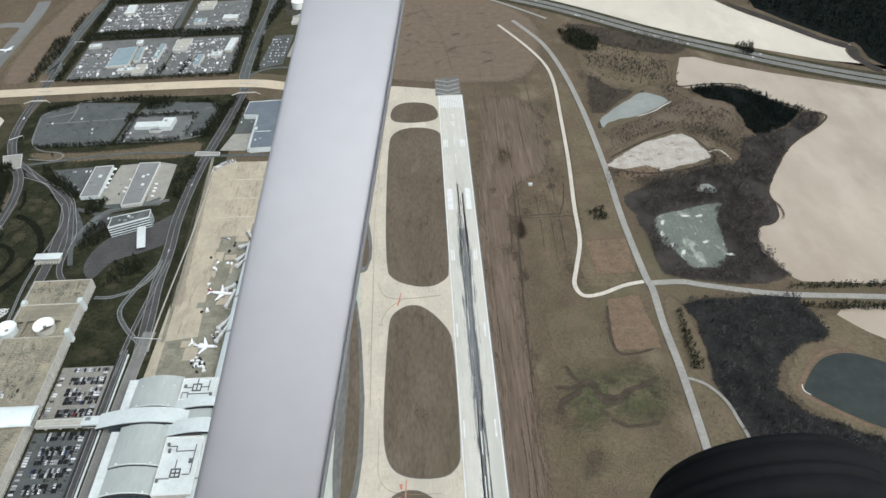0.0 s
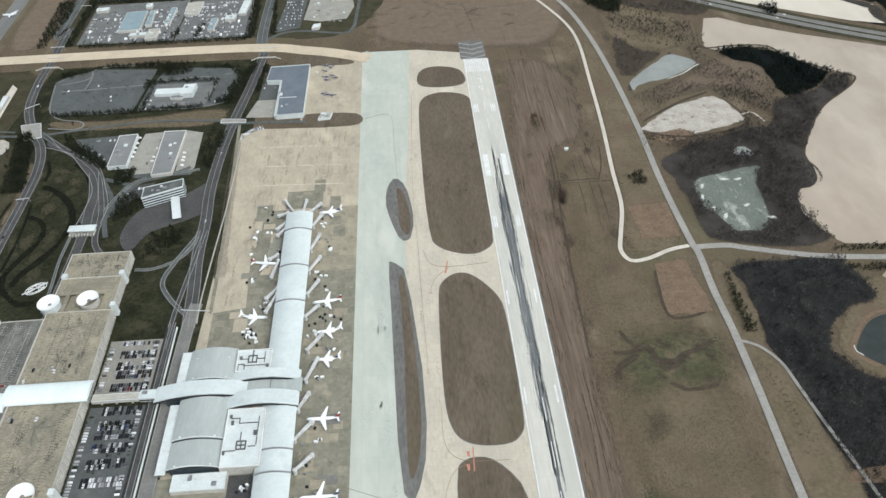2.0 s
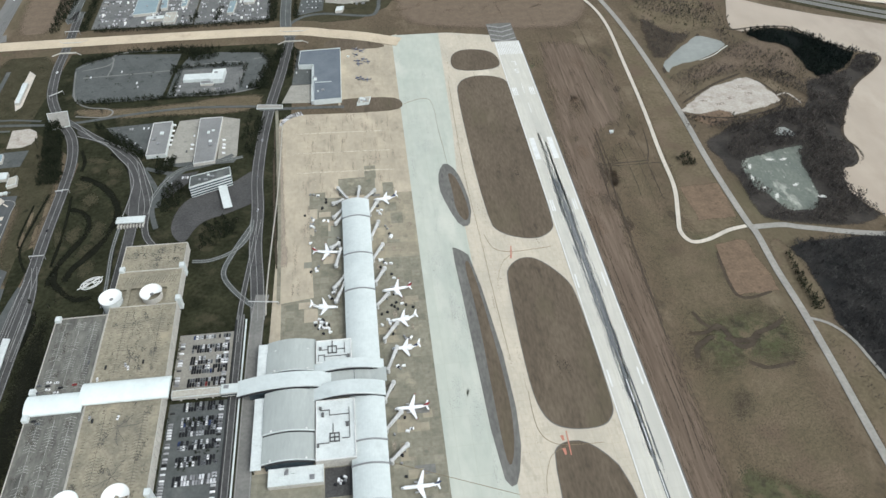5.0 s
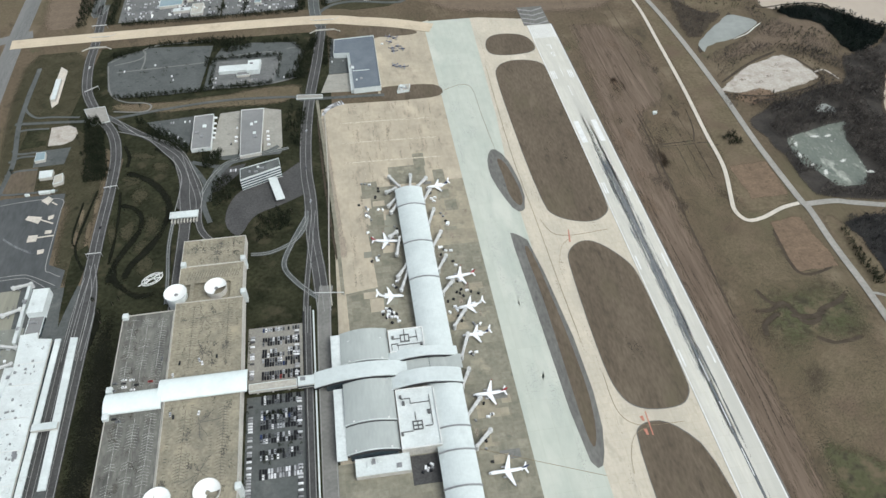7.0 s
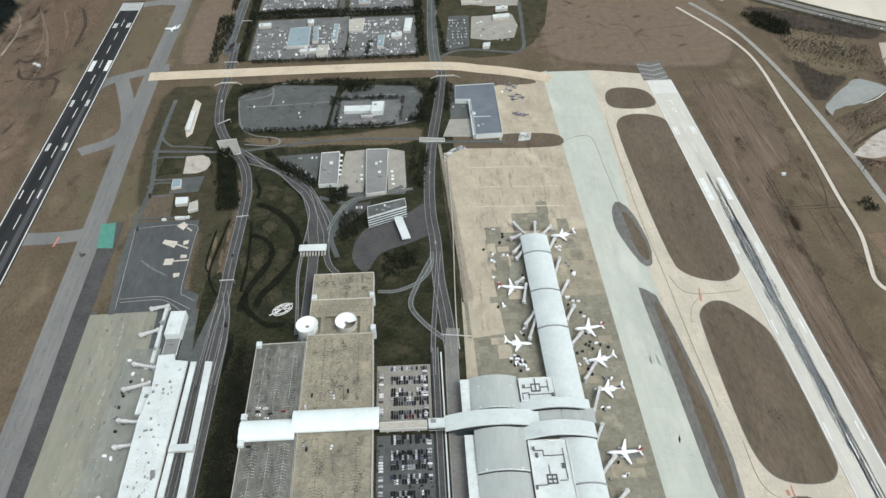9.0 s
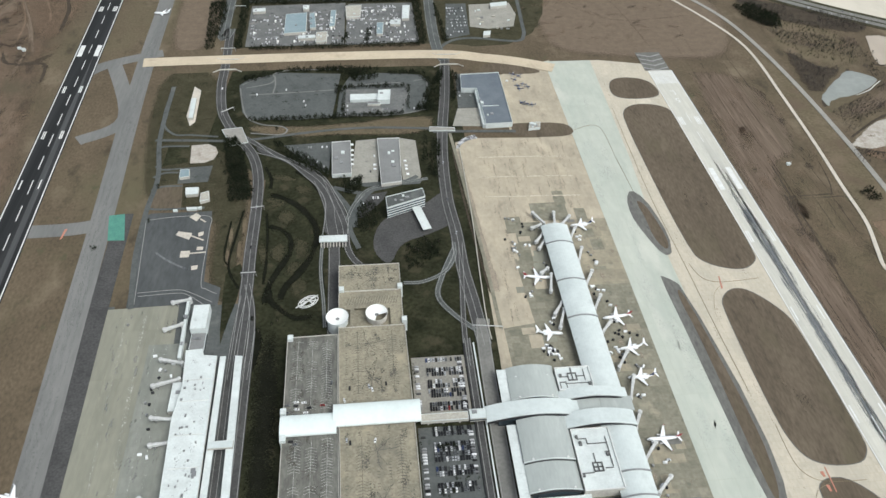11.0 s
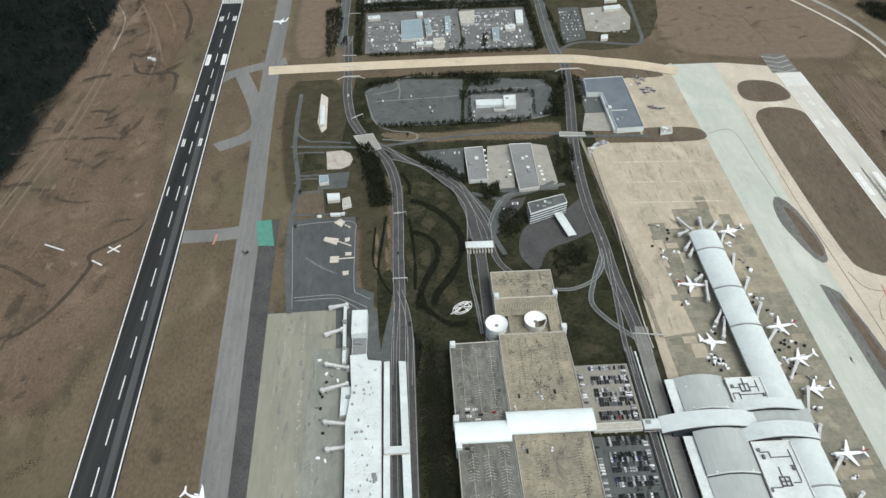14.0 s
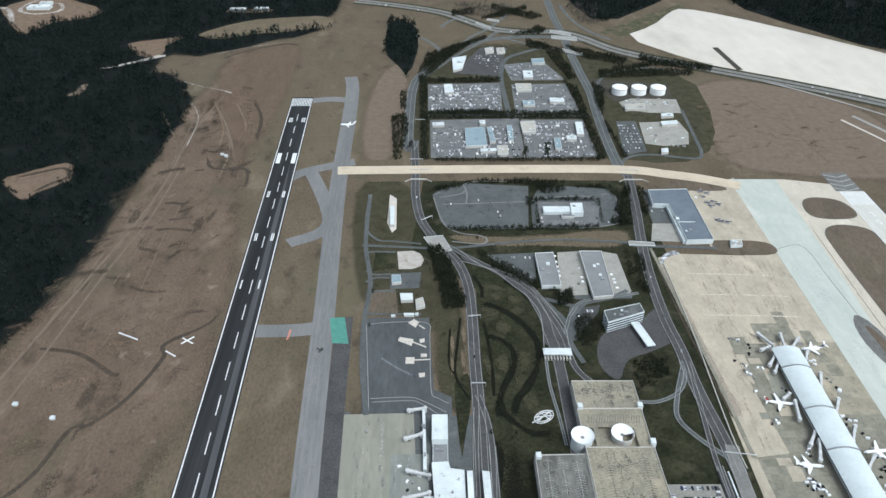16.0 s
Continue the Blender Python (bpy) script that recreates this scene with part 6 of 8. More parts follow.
building("gate_pier", [(-325, -146), (-322, -146), (-319.5, -222), (-323, -222)], 4, "narrow white gate corridor on posts", "corridor", roof=M_WHITE, wall=M_WHITE, units=4, base=1.0, lip=0.2)
building("kerb_canopy", [(-281.5, -224), (-276, -224), (-273, -600), (-279.5, -600)], 1.2, "long white kerb canopy of the old terminal", "canopy", roof=M_WHITE, wall=M_WHITE, units=0, base=4.6, lip=0.15)
building("kerb_canopy", [(-267, -224), (-260, -225), (-256, -385), (-263, -385)], 1.2, "long white island canopy of the old terminal", "canopy", roof=M_WHITE, wall=M_WHITE, units=0, base=4.6, lip=0.15)
for y in np.arange(-380, -225, 12):
    for x in (-278 + (y + 224) * -0.018, -263 + (y + 224) * -0.02):
        bm = bmesh.new()
        block(bm, x - .25, x + .25, y - .25, y + .25, -0.2, 4.65)
        tagged(finish("canopy_post", bm, M_STEEL), "thin grey post holding a kerb canopy", "post", "canopy posts")
building("link_bridge", rect(-280, -258, -328, -321), 3, "pale footbridge between two kerb canopies", "bridge", roof=M_ROOF, units=0, base=5.9, lip=0.2)

# hangar, warehouses, office and the rest
building("hangar", [(16, 295), (76, 298), (75, 161), (37, 159), (36, 253), (13, 255)], 7, "long blue-grey-roofed hangar with white edge walls", "hangar", roof=M_HANGAR, wall=M_WHITE, units=5, lip=1.2, seed=2)
building("loading_canopy", [(33, 257), (38, 256), (40, 160), (33, 161)], 5.5, "white loading canopy along the hangar", "canopy", roof=M_WHITE, wall=M_WHITE, units=0, lip=0.2)
bm = bmesh.new()
block(bm, 38, 62, 205, 206, 7.1, 7.8)
tagged(finish("roof_duct", bm, M_WHITE), "white duct lying across the hangar roof", "duct")
building("warehouse", [(-177, 131), (-152, 133), (-151, 61), (-176, 60)], 5, "grey-roofed warehouse with white loading edge", "warehouse", roof=M_ROOFGREY, wall=M_WHITE, units=3, lip=1.0, seed=5)
building("warehouse", [(-116, 136), (-86, 136), (-88, 41), (-114, 37)], 5, "grey-roofed warehouse with white loading edge", "warehouse", roof=M_ROOFGREY, wall=M_WALL, units=4, lip=1.0, seed=6)
building("office_block", [(-110, -2), (-64, 12), (-62, -4), (-109, -23)], 16, "stepped white office block with window bands", "office", roof=M_ASPH2, wall=M_WHITE, units=4, lip=0.9, bands=4, seed=7)
building("forecourt_canopy", [(-79, -9), (-68, -10), (-58, -50), (-68, -52)], 1.0, "white flat canopy over a forecourt", "canopy", roof=M_WHITE, wall=M_WHITE, units=0, base=4.4, lip=0.15)
for u in np.linspace(0.1, 0.9, 6):
    x, y = -73.5 + 10.5 * u, -9.5 - 41 * u
    bm = bmesh.new()
    block(bm, x - .3, x + .3, y - .3, y + .3, -0.2, 4.5)
    tagged(finish("canopy_post", bm, M_STEEL), "grey post holding the forecourt canopy", "post", "forecourt posts")
building("toll_canopy", [(-189, -56), (-157, -56), (-157, -67), (-189, -66)], 1.2, "white flat toll canopy across the lanes", "canopy", roof=M_WHITE, wall=M_WHITE, units=0, base=5.2, lip=0.2)
for x in np.linspace(-187, -159, 9):
    bm = bmesh.new()
    block(bm, x - .7, x + .7, -70, -59, -0.2, 3.0)
    tagged(finish("toll_booth", bm, M_WALL), "narrow pale toll booth between lanes", "booth", "toll booths")
    bm = bmesh.new()
    block(bm, x - .2, x + .2, -62, -61, -0.2, 5.25)
    tagged(finish("canopy_post", bm, M_STEEL), "grey post holding the toll canopy", "post", "toll posts")
building("service_station", [(-151.7, 250.9), (-109.5, 250.8), (-110.5, 235.3), (-152.2, 235.4)], 5, "long white-roofed service station hall", roof=M_WHITE, wall=M_WHITE, units=0, lip=0.3)
building("service_hall", [(-110.4, 256.5), (-92.3, 257.3), (-94.6, 229.4), (-112.2, 229.1)], 7, "white boxy service building", roof=M_WHITE, wall=M_WHITE, units=1)
building("wash_shelter", [(-126.5, 232.4), (-107.5, 232.6), (-107.9, 224.5), (-126.8, 224.3)], 4, "small grey wash shelter", roof=M_ROOFGREY, units=0, lip=0.2)
SHEDS = (([(-368, 84), (-357, 84), (-355, 69), (-367, 67)], M_ROOFBLUE, "square shed with a green roof"), ([(-356, 46), (-340, 46), (-339, 33), (-354, 32)], M_WHITE, "white-roofed shed on bare earth"),
         ([(-336, 34), (-327, 38), (-324, 22), (-335, 18)], M_ROOFTAN, "tan-roofed shed on bare earth"), ([(-379, 253), (-372, 253), (-370, 202), (-376, 202)], M_WHITE, "row of white service units on a pad"))
for pts, roof, label in SHEDS:
    building("shed", pts, 4.5, label, "shed", roof=roof, units=0, lip=0.2)
RENTAL = (([(-259, 513), (-224, 518), (-223, 448), (-259, 444)], M_ROOFBLUE), ([(-219, 516), (-211, 516), (-207, 463), (-217, 461)], M_ROOFBLUE), ([(-183, 525), (-174, 525), (-176, 467), (-185, 465)], M_ROOFBLUE), ([(-295, 712), (-278, 713), (-275, 673), (-293, 670)], M_WHITE),
          ([(-275, 857), (-244, 870), (-255, 798), (-274, 785)], M_WHITE), ([(-129, 786), (-109, 786), (-111, 749), (-130, 749)], M_WHITE), ([(-91, 647), (-63, 645), (-64, 629), (-92, 629)], M_WHITE), ([(-58, 540), (-45, 540), (-50, 490), (-62, 490)], M_WHITE),
          ([(-82, 485), (-64, 485), (-66, 470), (-83, 470)], M_WHITE), ([(-105, 476), (-94, 476), (-97, 436), (-107, 436)], M_ROOFBLUE), ([(-151, 717), (-119, 717), (-121, 683), (-151, 682)], M_ROOFTAN), ([(-144, 634), (-122, 634), (-122, 613), (-144, 613)], M_ROOFBLUE),
          ([(-158, 541), (-130, 544), (-133, 500), (-157, 498)], M_ROOFTAN), ([(-206, 446), (-188, 448), (-189, 415), (-207, 413)], M_ROOFTAN), ([(-232, 545), (-221, 546), (-221, 531), (-231, 531)], M_WHITE), ([(-104, 854), (-76, 857), (-77, 831), (-104, 827)], M_ROOFBLUE),
          ([(-201, 918), (-182, 926), (-182, 897), (-200, 890)], M_ROOFTAN), ([(-175, 919), (-157, 922), (-157, 894), (-175, 890)], M_ROOFTAN), ([(-235, 435), (-208, 437), (-208, 427), (-235, 425)], M_WHITE), ([(-317, 535), (-296, 538), (-295, 526), (-316, 524)], M_WHITE),
          ([(99, 543), (130, 548), (128, 534), (98, 529)], M_WHITE), ([(73, 437), (85, 439), (82, 425), (70, 423)], M_WHITE), ([(48, 617), (87, 622), (85, 601), (46, 596)], M_ROOFTAN), ([(108, 577), (130, 579), (129, 567), (106, 564)], M_WHITE))
for i, (pts, roof) in enumerate(RENTAL):
    building("rental_office", pts, 5, {M_WHITE: "low rental building with a white roof", M_ROOFBLUE: "low rental building with a blue-grey roof"}.get(roof, "low rental building with a tan roof"), "building", roof=roof, units=1 + i % 3, lip=0.25, seed=30 + i)
for x in (52, 90, 128):
    top = empty("fuel_tank", x, 682, 0, "white round fuel storage tank", "tank", "fuel tanks")
    bm = bmesh.new()
    lathe(bm, [(15, 0.1), (15, 13), (14.7, 13.2)], 36)
    part("shell", bm, M_TANK, top)
    bm = bmesh.new()
    lathe(bm, [(14.9, 13.1), (8, 14.4), (0.05, 15)], 36)
    part("roof", bm, M_TANK, top)
    bm = bmesh.new()
    lathe(bm, [(15.02, 11.5), (15.3, 11.6), (15.3, 11.9), (15.02, 12)], 36)
    part("wind_girder", bm, M_STEEL, top)

# bridges where roads pass under the crossing taxiway, and an overpass
for x, w in ((-338, 26), (3, 30)):
    top = empty("taxiway_bridge", x, 353, 0, "pale concrete taxiway bridge over a road", "bridge", "taxiway bridges")
    for dy in (-15.5, 15.5):
        bm = bmesh.new()
        block(bm, -w / 2, w / 2, dy - 0.8, dy + 0.8, 0.3, 2.2)
        bmesh.ops.bevel(bm, geom=bm.edges[:], offset=0.15, segments=1, affect="EDGES")
        part("parapet", bm, M_WALL, top)
        for dx in (-w / 2, w / 2):
            bm = bmesh.new()
            slab(bm, [(dx - .6, dy), (dx + .6, dy), (dx + (8 if dx > 0 else -8) + .6, dy * 1.4), (dx + (8 if dx > 0 else -8) - .6, dy * 1.4)], 0.1, 1.4)
            part("wing_wall", bm, M_WALL, top)
for pts, label in (([(-328, 175), (-301, 179), (-289, 143), (-311, 136)], "pale concrete road bridge deck"), ([(-42, 166), (-7, 162), (-7, 154), (-43, 156)], "pale concrete overpass across the airport road")):
    top = building("road_bridge", pts, 1.2, label, "bridge", roof=M_GRAVELROAD, wall=M_WALL, units=0, base=0.3, lip=0.5)
for pts in ([(-213, 1095), (-177, 1052), (-179, 1068), (-210, 1108)], [(-185, 1124), (-155, 1109), (-154, 1122), (-181, 1136)], [(-41, 1032), (6, 1009), (9, 1029), (-36, 1051)], [(-41, 993), (15, 978), (18, 1001), (-39, 1012)], [(-32, 911), (13, 881), (16, 898), (-28, 925)]):
    building("road_bridge", pts, 1.6, "pale concrete interchange bridge", "bridge", roof=M_GRAVELROAD, wall=M_WALL, units=0, base=0.3, lip=0.6)
# walls beside the sunken roads
bm = bmesh.new()
strip(bm, smooth_line([(-6, 122), (-6, 36), (-7, -40), (-10, -116), (-12, -184), (-11, -219)]), 1.1, 1.7, 1.7)
tagged(finish("retaining_wall", bm, M_ROOFTAN), "pale weathered retaining wall along the apron edge", "wall", kind="structure")
for x, y0, y1, mat, label in ((-30.5, -430, -222, M_WHITE, "long white barrier wall beside the sunken lane"), (-40.5, -430, -222, M_WALL_SHADE, "dark retaining wall beside the car park")):
    bm = bmesh.new()
    block(bm, x - .7, x + .7, y0, y1, 0, 1.6)
    bmesh.ops.bevel(bm, geom=bm.edges[:], offset=0.1, segments=1, affect="EDGES")
    tagged(finish("barrier_wall", bm, mat), label, "wall", kind="structure")
# pipes, pumps and stores of the fuel depot
r = random.Random(9)
for k in range(26):
    (x0, y0), (x1, y1) = ([(53, 636), (143, 647)] if k < 13 else [(68, 537), (124, 464)])
    x, y = r.uniform(x0, x1), r.uniform(min(y0, y1) - 14, max(y0, y1) + 6)
    bm = bmesh.new()
    block(bm, x - r.uniform(1, 4), x + r.uniform(1, 4), y - r.uniform(.8, 2), y + r.uniform(.8, 2), 0.1, r.uniform(1.5, 3))
    bmesh.ops.bevel(bm, geom=bm.edges[:], offset=0.12, segments=1, affect="EDGES")
    tagged(finish("depot_unit", bm, r.choice((M_WHITE, M_STEEL, M_ROOFTAN, M_ROOFGREY))), "small box unit in the fuel depot", "unit", "fuel depot units")
# oval lattice sign on the lawn
top = empty("lattice_sculpture", -199, -153, 0, "white oval lattice frame lying on the lawn", "sculpture")
bm = bmesh.new()
for r0 in (11.5, 8.5):
    n = 36
    pts = [(r0 * math.cos(2 * math.pi * k / n), 0.6 * r0 * math.sin(2 * math.pi * k / n)) for k in range(n + 1)]
    c, s = math.cos(0.6), math.sin(0.6)
    strip(bm, [(c * x - s * y, s * x + c * y) for x, y in pts], 0.8, 1.2, 0.6)
part("oval_ring", bm, M_LINE, top)
for a, b in (((-13, -8), (10, 9)), ((-8, -7), (7, 9)), ((-3, 6), (6, -4)), ((-9, 0), (9, 2))):
    bm = bmesh.new()
    strip(bm, [a, b], 0.7, 1.0, 0.9)
    part("cross_bar", bm, M_LINE, top)
# ---- aircraft at the gates ----
def tube(bm, rings, n=14, cap=True):
    """Rings of (x, half width, half height, z of the centre), along x."""
    loops = [[bm.verts.new((x, w * math.cos(2 * math.pi * k / n), zc + h * math.sin(2 * math.pi * k / n))) for k in range(n)] for x, w, h, zc in rings]
    for a, b in zip(loops, loops[1:]):
        for k in range(n):
            bm.faces.new((a[k], a[(k + 1) % n], b[(k + 1) % n], b[k]))
    if cap:
        bm.faces.new(loops[0][::-1])
        bm.faces.new(loops[-1])


def fin_plate(bm, pts, thick, axis):
    """A thin tapered plate from an outline; axis: the one across which it is thin."""
    sides = []
    for s in (-1, 1):
        vs = []
        for p in pts:
            q = list(p)
            q[axis] += s * thick / 2
            vs.append(bm.verts.new(q))
        sides.append(vs)
    n = len(pts)
    bm.faces.new(sides[0][::-1])
    bm.faces.new(sides[1])
    for k in range(n):
        bm.faces.new((sides[0][k], sides[0][(k + 1) % n], sides[1][(k + 1) % n], sides[1][k]))


def airliner(tail, rear, label, size=1.0):
    """Nose towards +x, middle at the origin, wheels on z = 0."""
    top = empty("airliner", 0, 0, 0, label, "aircraft", "aircraft at the gates")
    L, z = 15.5 * size, 2.7
    bm = bmesh.new()
    tube(bm, [(L, .1, .1, z - .3), (L - .6, .75, .75, z - .2), (L - 2, 1.3, 1.3, z - .05), (L - 4, 1.6, 1.65, z), (-L + 9, 1.6, 1.65, z), (-L + 5, 1.25, 1.2, z + .45), (-L + 2, .65, .6, z + .95), (-L, .2, .2, z + 1.2)], 16)
    part("fuselage", bm, M_PLANE, top)
    bm = bmesh.new()
    tube(bm, [(L - 1.5, 1.06, .34, z + .62), (L - 2.3, 1.3, .3, z + .8)], 12)
    part("cockpit_window", bm, M_CARGLASS, top)
    for s in (-1, 1):
        bm = bmesh.new()
        fin_plate(bm, [(2.8, s * 1.2, z - .9), (-2.6, s * 1.2, z - .9), (-4.6, s * 13.2 * size, z + .1), (-3.4, s * 13.2 * size, z + .1)], .35, 2)
        part("wing", bm, M_PLANE, top)
        bm = bmesh.new()
        fin_plate(bm, [(-4.4, s * 13.2 * size, z), (-3.4, s * 13.2 * size, z), (-4.8, s * 13.5 * size, z + 1.7), (-5.3, s * 13.5 * size, z + 1.7)], .15, 1)
        part("winglet", bm, tail, top)
        zt = z + 5.2 if rear else z + 1.2
        bm = bmesh.new()
        fin_plate(bm, [(-L + 3.2 - (2.2 if rear else 0), 0, zt), (-L + .6 - (2.2 if rear else 0), 0, zt), (-L - .6 - (2.2 if rear else 0), s * 5.2, zt + .3), (-L + .6 - (2.2 if rear else 0), s * 5.2, zt + .3)], .25, 2)
        part("tailplane", bm, M_PLANE, top)
        ex, ey, ez = (-L + 8, s * 2.5, z + .5) if rear else (3.0, s * 4.6, z - 1.1)
        bm = bmesh.new()
        tube(bm, [(ex + 1.9, ey * 0 + .62, .62, ez), (ex + 1.6, .8, .8, ez), (ex - .8, .78, .78, ez), (ex - 2.2, .45, .45, ez)], 14)
        for v in bm.verts:
            v.co.y += ey
        part("engine", bm, M_PLANE if rear else M_STEEL, top)
        bm = bmesh.new()
        bmesh.ops.create_cone(bm, cap_ends=True, segments=10, radius1=.5, radius2=.5, depth=.5, matrix=Matrix.Translation((-1.5, s * 2, .5)) @ Euler((radians(90), 0, 0)).to_matrix().to_4x4())
        block(bm, -1.6, -1.4, s * 2 - .1, s * 2 + .1, .5, z - .8)
        part("main_gear", bm, M_CARGLASS, top)
    bm = bmesh.new()
    fin_plate(bm, [(-L + 5.2, 0, z + 1.2), (-L + .8, 0, z + 1.2), (-L - 1.8, 0, z + 5.6), (-L + .8, 0, z + 5.6)], .3, 1)
    part("fin", bm, tail, top)
    bm = bmesh.new()
    bmesh.ops.create_cone(bm, cap_ends=True, segments=10, radius1=.4, radius2=.4, depth=.5, matrix=Matrix.Translation((L - 3, 0, .4)) @ Euler((radians(90), 0, 0)).to_matrix().to_4x4())
    block(bm, L - 3.1, L - 2.9, -.1, .1, .4, z - 1)
    part("nose_gear", bm, M_CARGLASS, top)
    return top


def toward(nose, tail, z=0.25):
    d = Vector((nose[0] - tail[0], nose[1] - tail[1]))
    return pose((nose[0] + tail[0]) / 2, (nose[1] + tail[1]) / 2, z, 0, 0, math.degrees(math.atan2(d.y, d.x)))


PROTO = {"red": airliner(M_TAILRED, False, "white narrow-body airliner with a dark red tail parked at a gate"),
         "navy": airliner(M_NAVY, True, "white regional jet with a navy tail and rear engines", 0.84),
         "white": airliner(M_PLANE, True, "all white regional jet with a high tailplane", 0.84),
         "blue": airliner(M_NAVY, False, "white narrow-body airliner with a navy tail parked at a gate", 1.08)}
FLEET = (("navy", [(109, -54), (135, -52)]), ("red", [(110, -201), (141, -198)]), ("white", [(115, -243), (142, -240)]), ("red", [(66, -138), (40, -134)]), ("white", [(64, -218), (37, -215)]), ("navy", [(115, -278), (141, -278)]),
         ("red", [(115, -347), (142, -347)]), ("blue", [(112, -425), (146, -425)]))
used = set()
for kind, (nose, tail) in FLEET:
    if kind in used:
        copy_thing(PROTO[kind], toward(nose, tail))
    else:
        PROTO[kind].matrix_basis = toward(nose, tail)
        used.add(kind)
plane_out = copy_thing(PROTO["white"], toward((-484, 531), (-455, 529), 0.32))
plane_out["label"] = "white airliner rolling on the western taxiway"
del plane_out["group"]
copy_thing(PROTO["white"], toward((-425, -362), (-447, -355), 0.32))["label"] = "white regional jet standing on the western taxiway"


def jet_bridge(root, head, label="white covered jet bridge reaching toward a stand"):
    d = Vector((head[0] - root[0], head[1] - root[1]))
    n = d.length
    top = empty("jet_bridge", root[0], root[1], 0.2, label, "jet bridge", "jet bridges of the gates")
    top.rotation_euler.z = math.atan2(d.y, d.x)
    for name, x0, x1, w, z0, z1 in (("rear_tunnel", 0, n * .55, 1.25, 4.0, 6.6), ("front_tunnel", n * .5, n - 3, 1.45, 3.8, 6.8)):
        bm = bmesh.new()
        block(bm, x0, x1, -w, w, z0, z1)
        bmesh.ops.bevel(bm, geom=bm.edges[:], offset=.2, segments=1, affect="EDGES")
        part(name, bm, M_BRIDGE, top)
    bm = bmesh.new()
    lathe(bm, [(1.9, 0), (1.9, 6.9), (.05, 7.3)], 14)
    part("rotunda", bm, M_BRIDGE, top)
    bm = bmesh.new()
    lathe(bm, [(.05, 3.4), (2.1, 3.4), (2.1, 7.0), (.05, 7.4)], 12, 1.0, n - 2.0)
    part("cab", bm, M_BRIDGE, top)
    bm = bmesh.new()
    block(bm, n - 6.5, n - 5.7, -1.8, 1.8, 0, 3.9)
    part("wheel_frame", bm, M_STEEL, top)
    return top


for root, head in ([(103, -79), (114, -58)], [(103, -120), (113, -94)], [(103, -155), (116, -132)], [(104, -190), (116, -169)], [(104, -222), (118, -206)], [(109, -267), (124, -246)], [(110, -304), (121, -277)], [(105, -337), (115, -318)], [(104, -369), (120, -351)],
                   [(107, -400), (123, -385)], [(66, -126), (56, -134)], [(68, -136), (62, -163)], [(72, -69), (60, -84)], [(72, -80), (62, -95)], [(71, -178), (59, -195)], [(71, -188), (61, -214)], [(77, -50), (66, -29)], [(90, -52), (93, -30)], [(99, -53), (112, -38)], [(72, -53), (59, -59)],
                   [(-322, -145), (-341, -149)], [(-325, -179), (-343, -186)], [(-317, -229), (-340, -223)], [(-317, -248), (-342, -255)], [(-316, -293), (-337, -290)], [(-315, -317), (-333, -319)], [(-313, -379), (-332, -368)], [(-314, -393), (-344, -391)]):
    jet_bridge(root, head)

# ---- vehicles ----
def car(paint_mat, label):
    top = empty("car", 0, 0, 0, label, "car", "parked cars")
    bm = bmesh.new()
    fin_plate(bm, [(2.2, 0, .05), (-2.2, 0, .05), (-2.25, 0, .9), (-1.9, 0, 1.0), (1.2, 0, .98), (2.2, 0, .75)], 1.75, 1)
    part("body", bm, paint_mat, top)
    bm = bmesh.new()
    fin_plate(bm, [(1.0, 0, .96), (-1.7, 0, .98), (-1.25, 0, 1.36), (.25, 0, 1.38)], 1.5, 1)
    part("cabin_glass", bm, M_CARGLASS, top)
    bm = bmesh.new()
    fin_plate(bm, [(.3, 0, 1.37), (-1.3, 0, 1.36), (-1.2, 0, 1.47), (.1, 0, 1.48)], 1.4, 1)
    part("roof", bm, paint_mat, top)
    return top


CARS = [car(m, n + " car parked in a marked bay") for m, n in zip(M_CARS, ("white hatchback", "silver saloon", "dark grey saloon", "black saloon", "dark red saloon", "dark blue saloon"))]
seen_first = set()
rng = random.Random(11)


EXTRA_CARS, CARS_OUT = [], [0]


def park(x, y, z, turn):
    if len(EXTRA_CARS) or CARS_OUT[0] >= 290:
        EXTRA_CARS.append((x, y, radians(turn)))
        return
    CARS_OUT[0] += 1
    k = rng.choices(range(6), (12, 12, 24, 50, 0.6, 1.5))[0]
    m = pose(x, y, z, 0, 0, turn + rng.choice((0, 180)) + rng.uniform(-2, 2))
    if k in seen_first:
        copy_thing(CARS[k], m)
    else:
        CARS[k].matrix_basis = m
        seen_first.add(k)


for x, y in ((-155, -278), (-137, -277), (-134, -281), (-121, -275), (-172, -270), (-160, -291), (-133, -335), (-158, -333), (-155, -336)):
    park(x, y, 14.05, 90 + rng.uniform(-20, 20))
for x, y in ((-212, -292), (-212, -300), (-204, -289), (-204, -293), (-203, -297), (-192, -296), (-180, -294), (-207, -330), (-203, -333), (-197, -290), (-195, -301)):
    park(x, y, 13.25, 0)
for x, y in [(-340, 283), (-267, 7), (-31, 83), (-33, 7), (-29, -55), (-267, -64)]:
    park(x, y, 0.66, 80)
ROWS_Y = [round(p[1]) for p in [(-66, -243), (-66, -255), (-67, -269), (-67, -280), (-67, -295), (-68, -322), (-68, -338), (-68, -348), (-69, -362), (-69, -378), (-69, -396)]]
for i, y in enumerate(ROWS_Y):
    for x in np.arange(-80, -45, 2.45):
        for dy, chance in ((-2.5, 0.93), (2.5, 0.9)):
            if i in (0,) and dy < 0:
                continue
            if rng.random() < chance:
                park(x + rng.uniform(-.2, .2), y + dy, 0.26, 90)
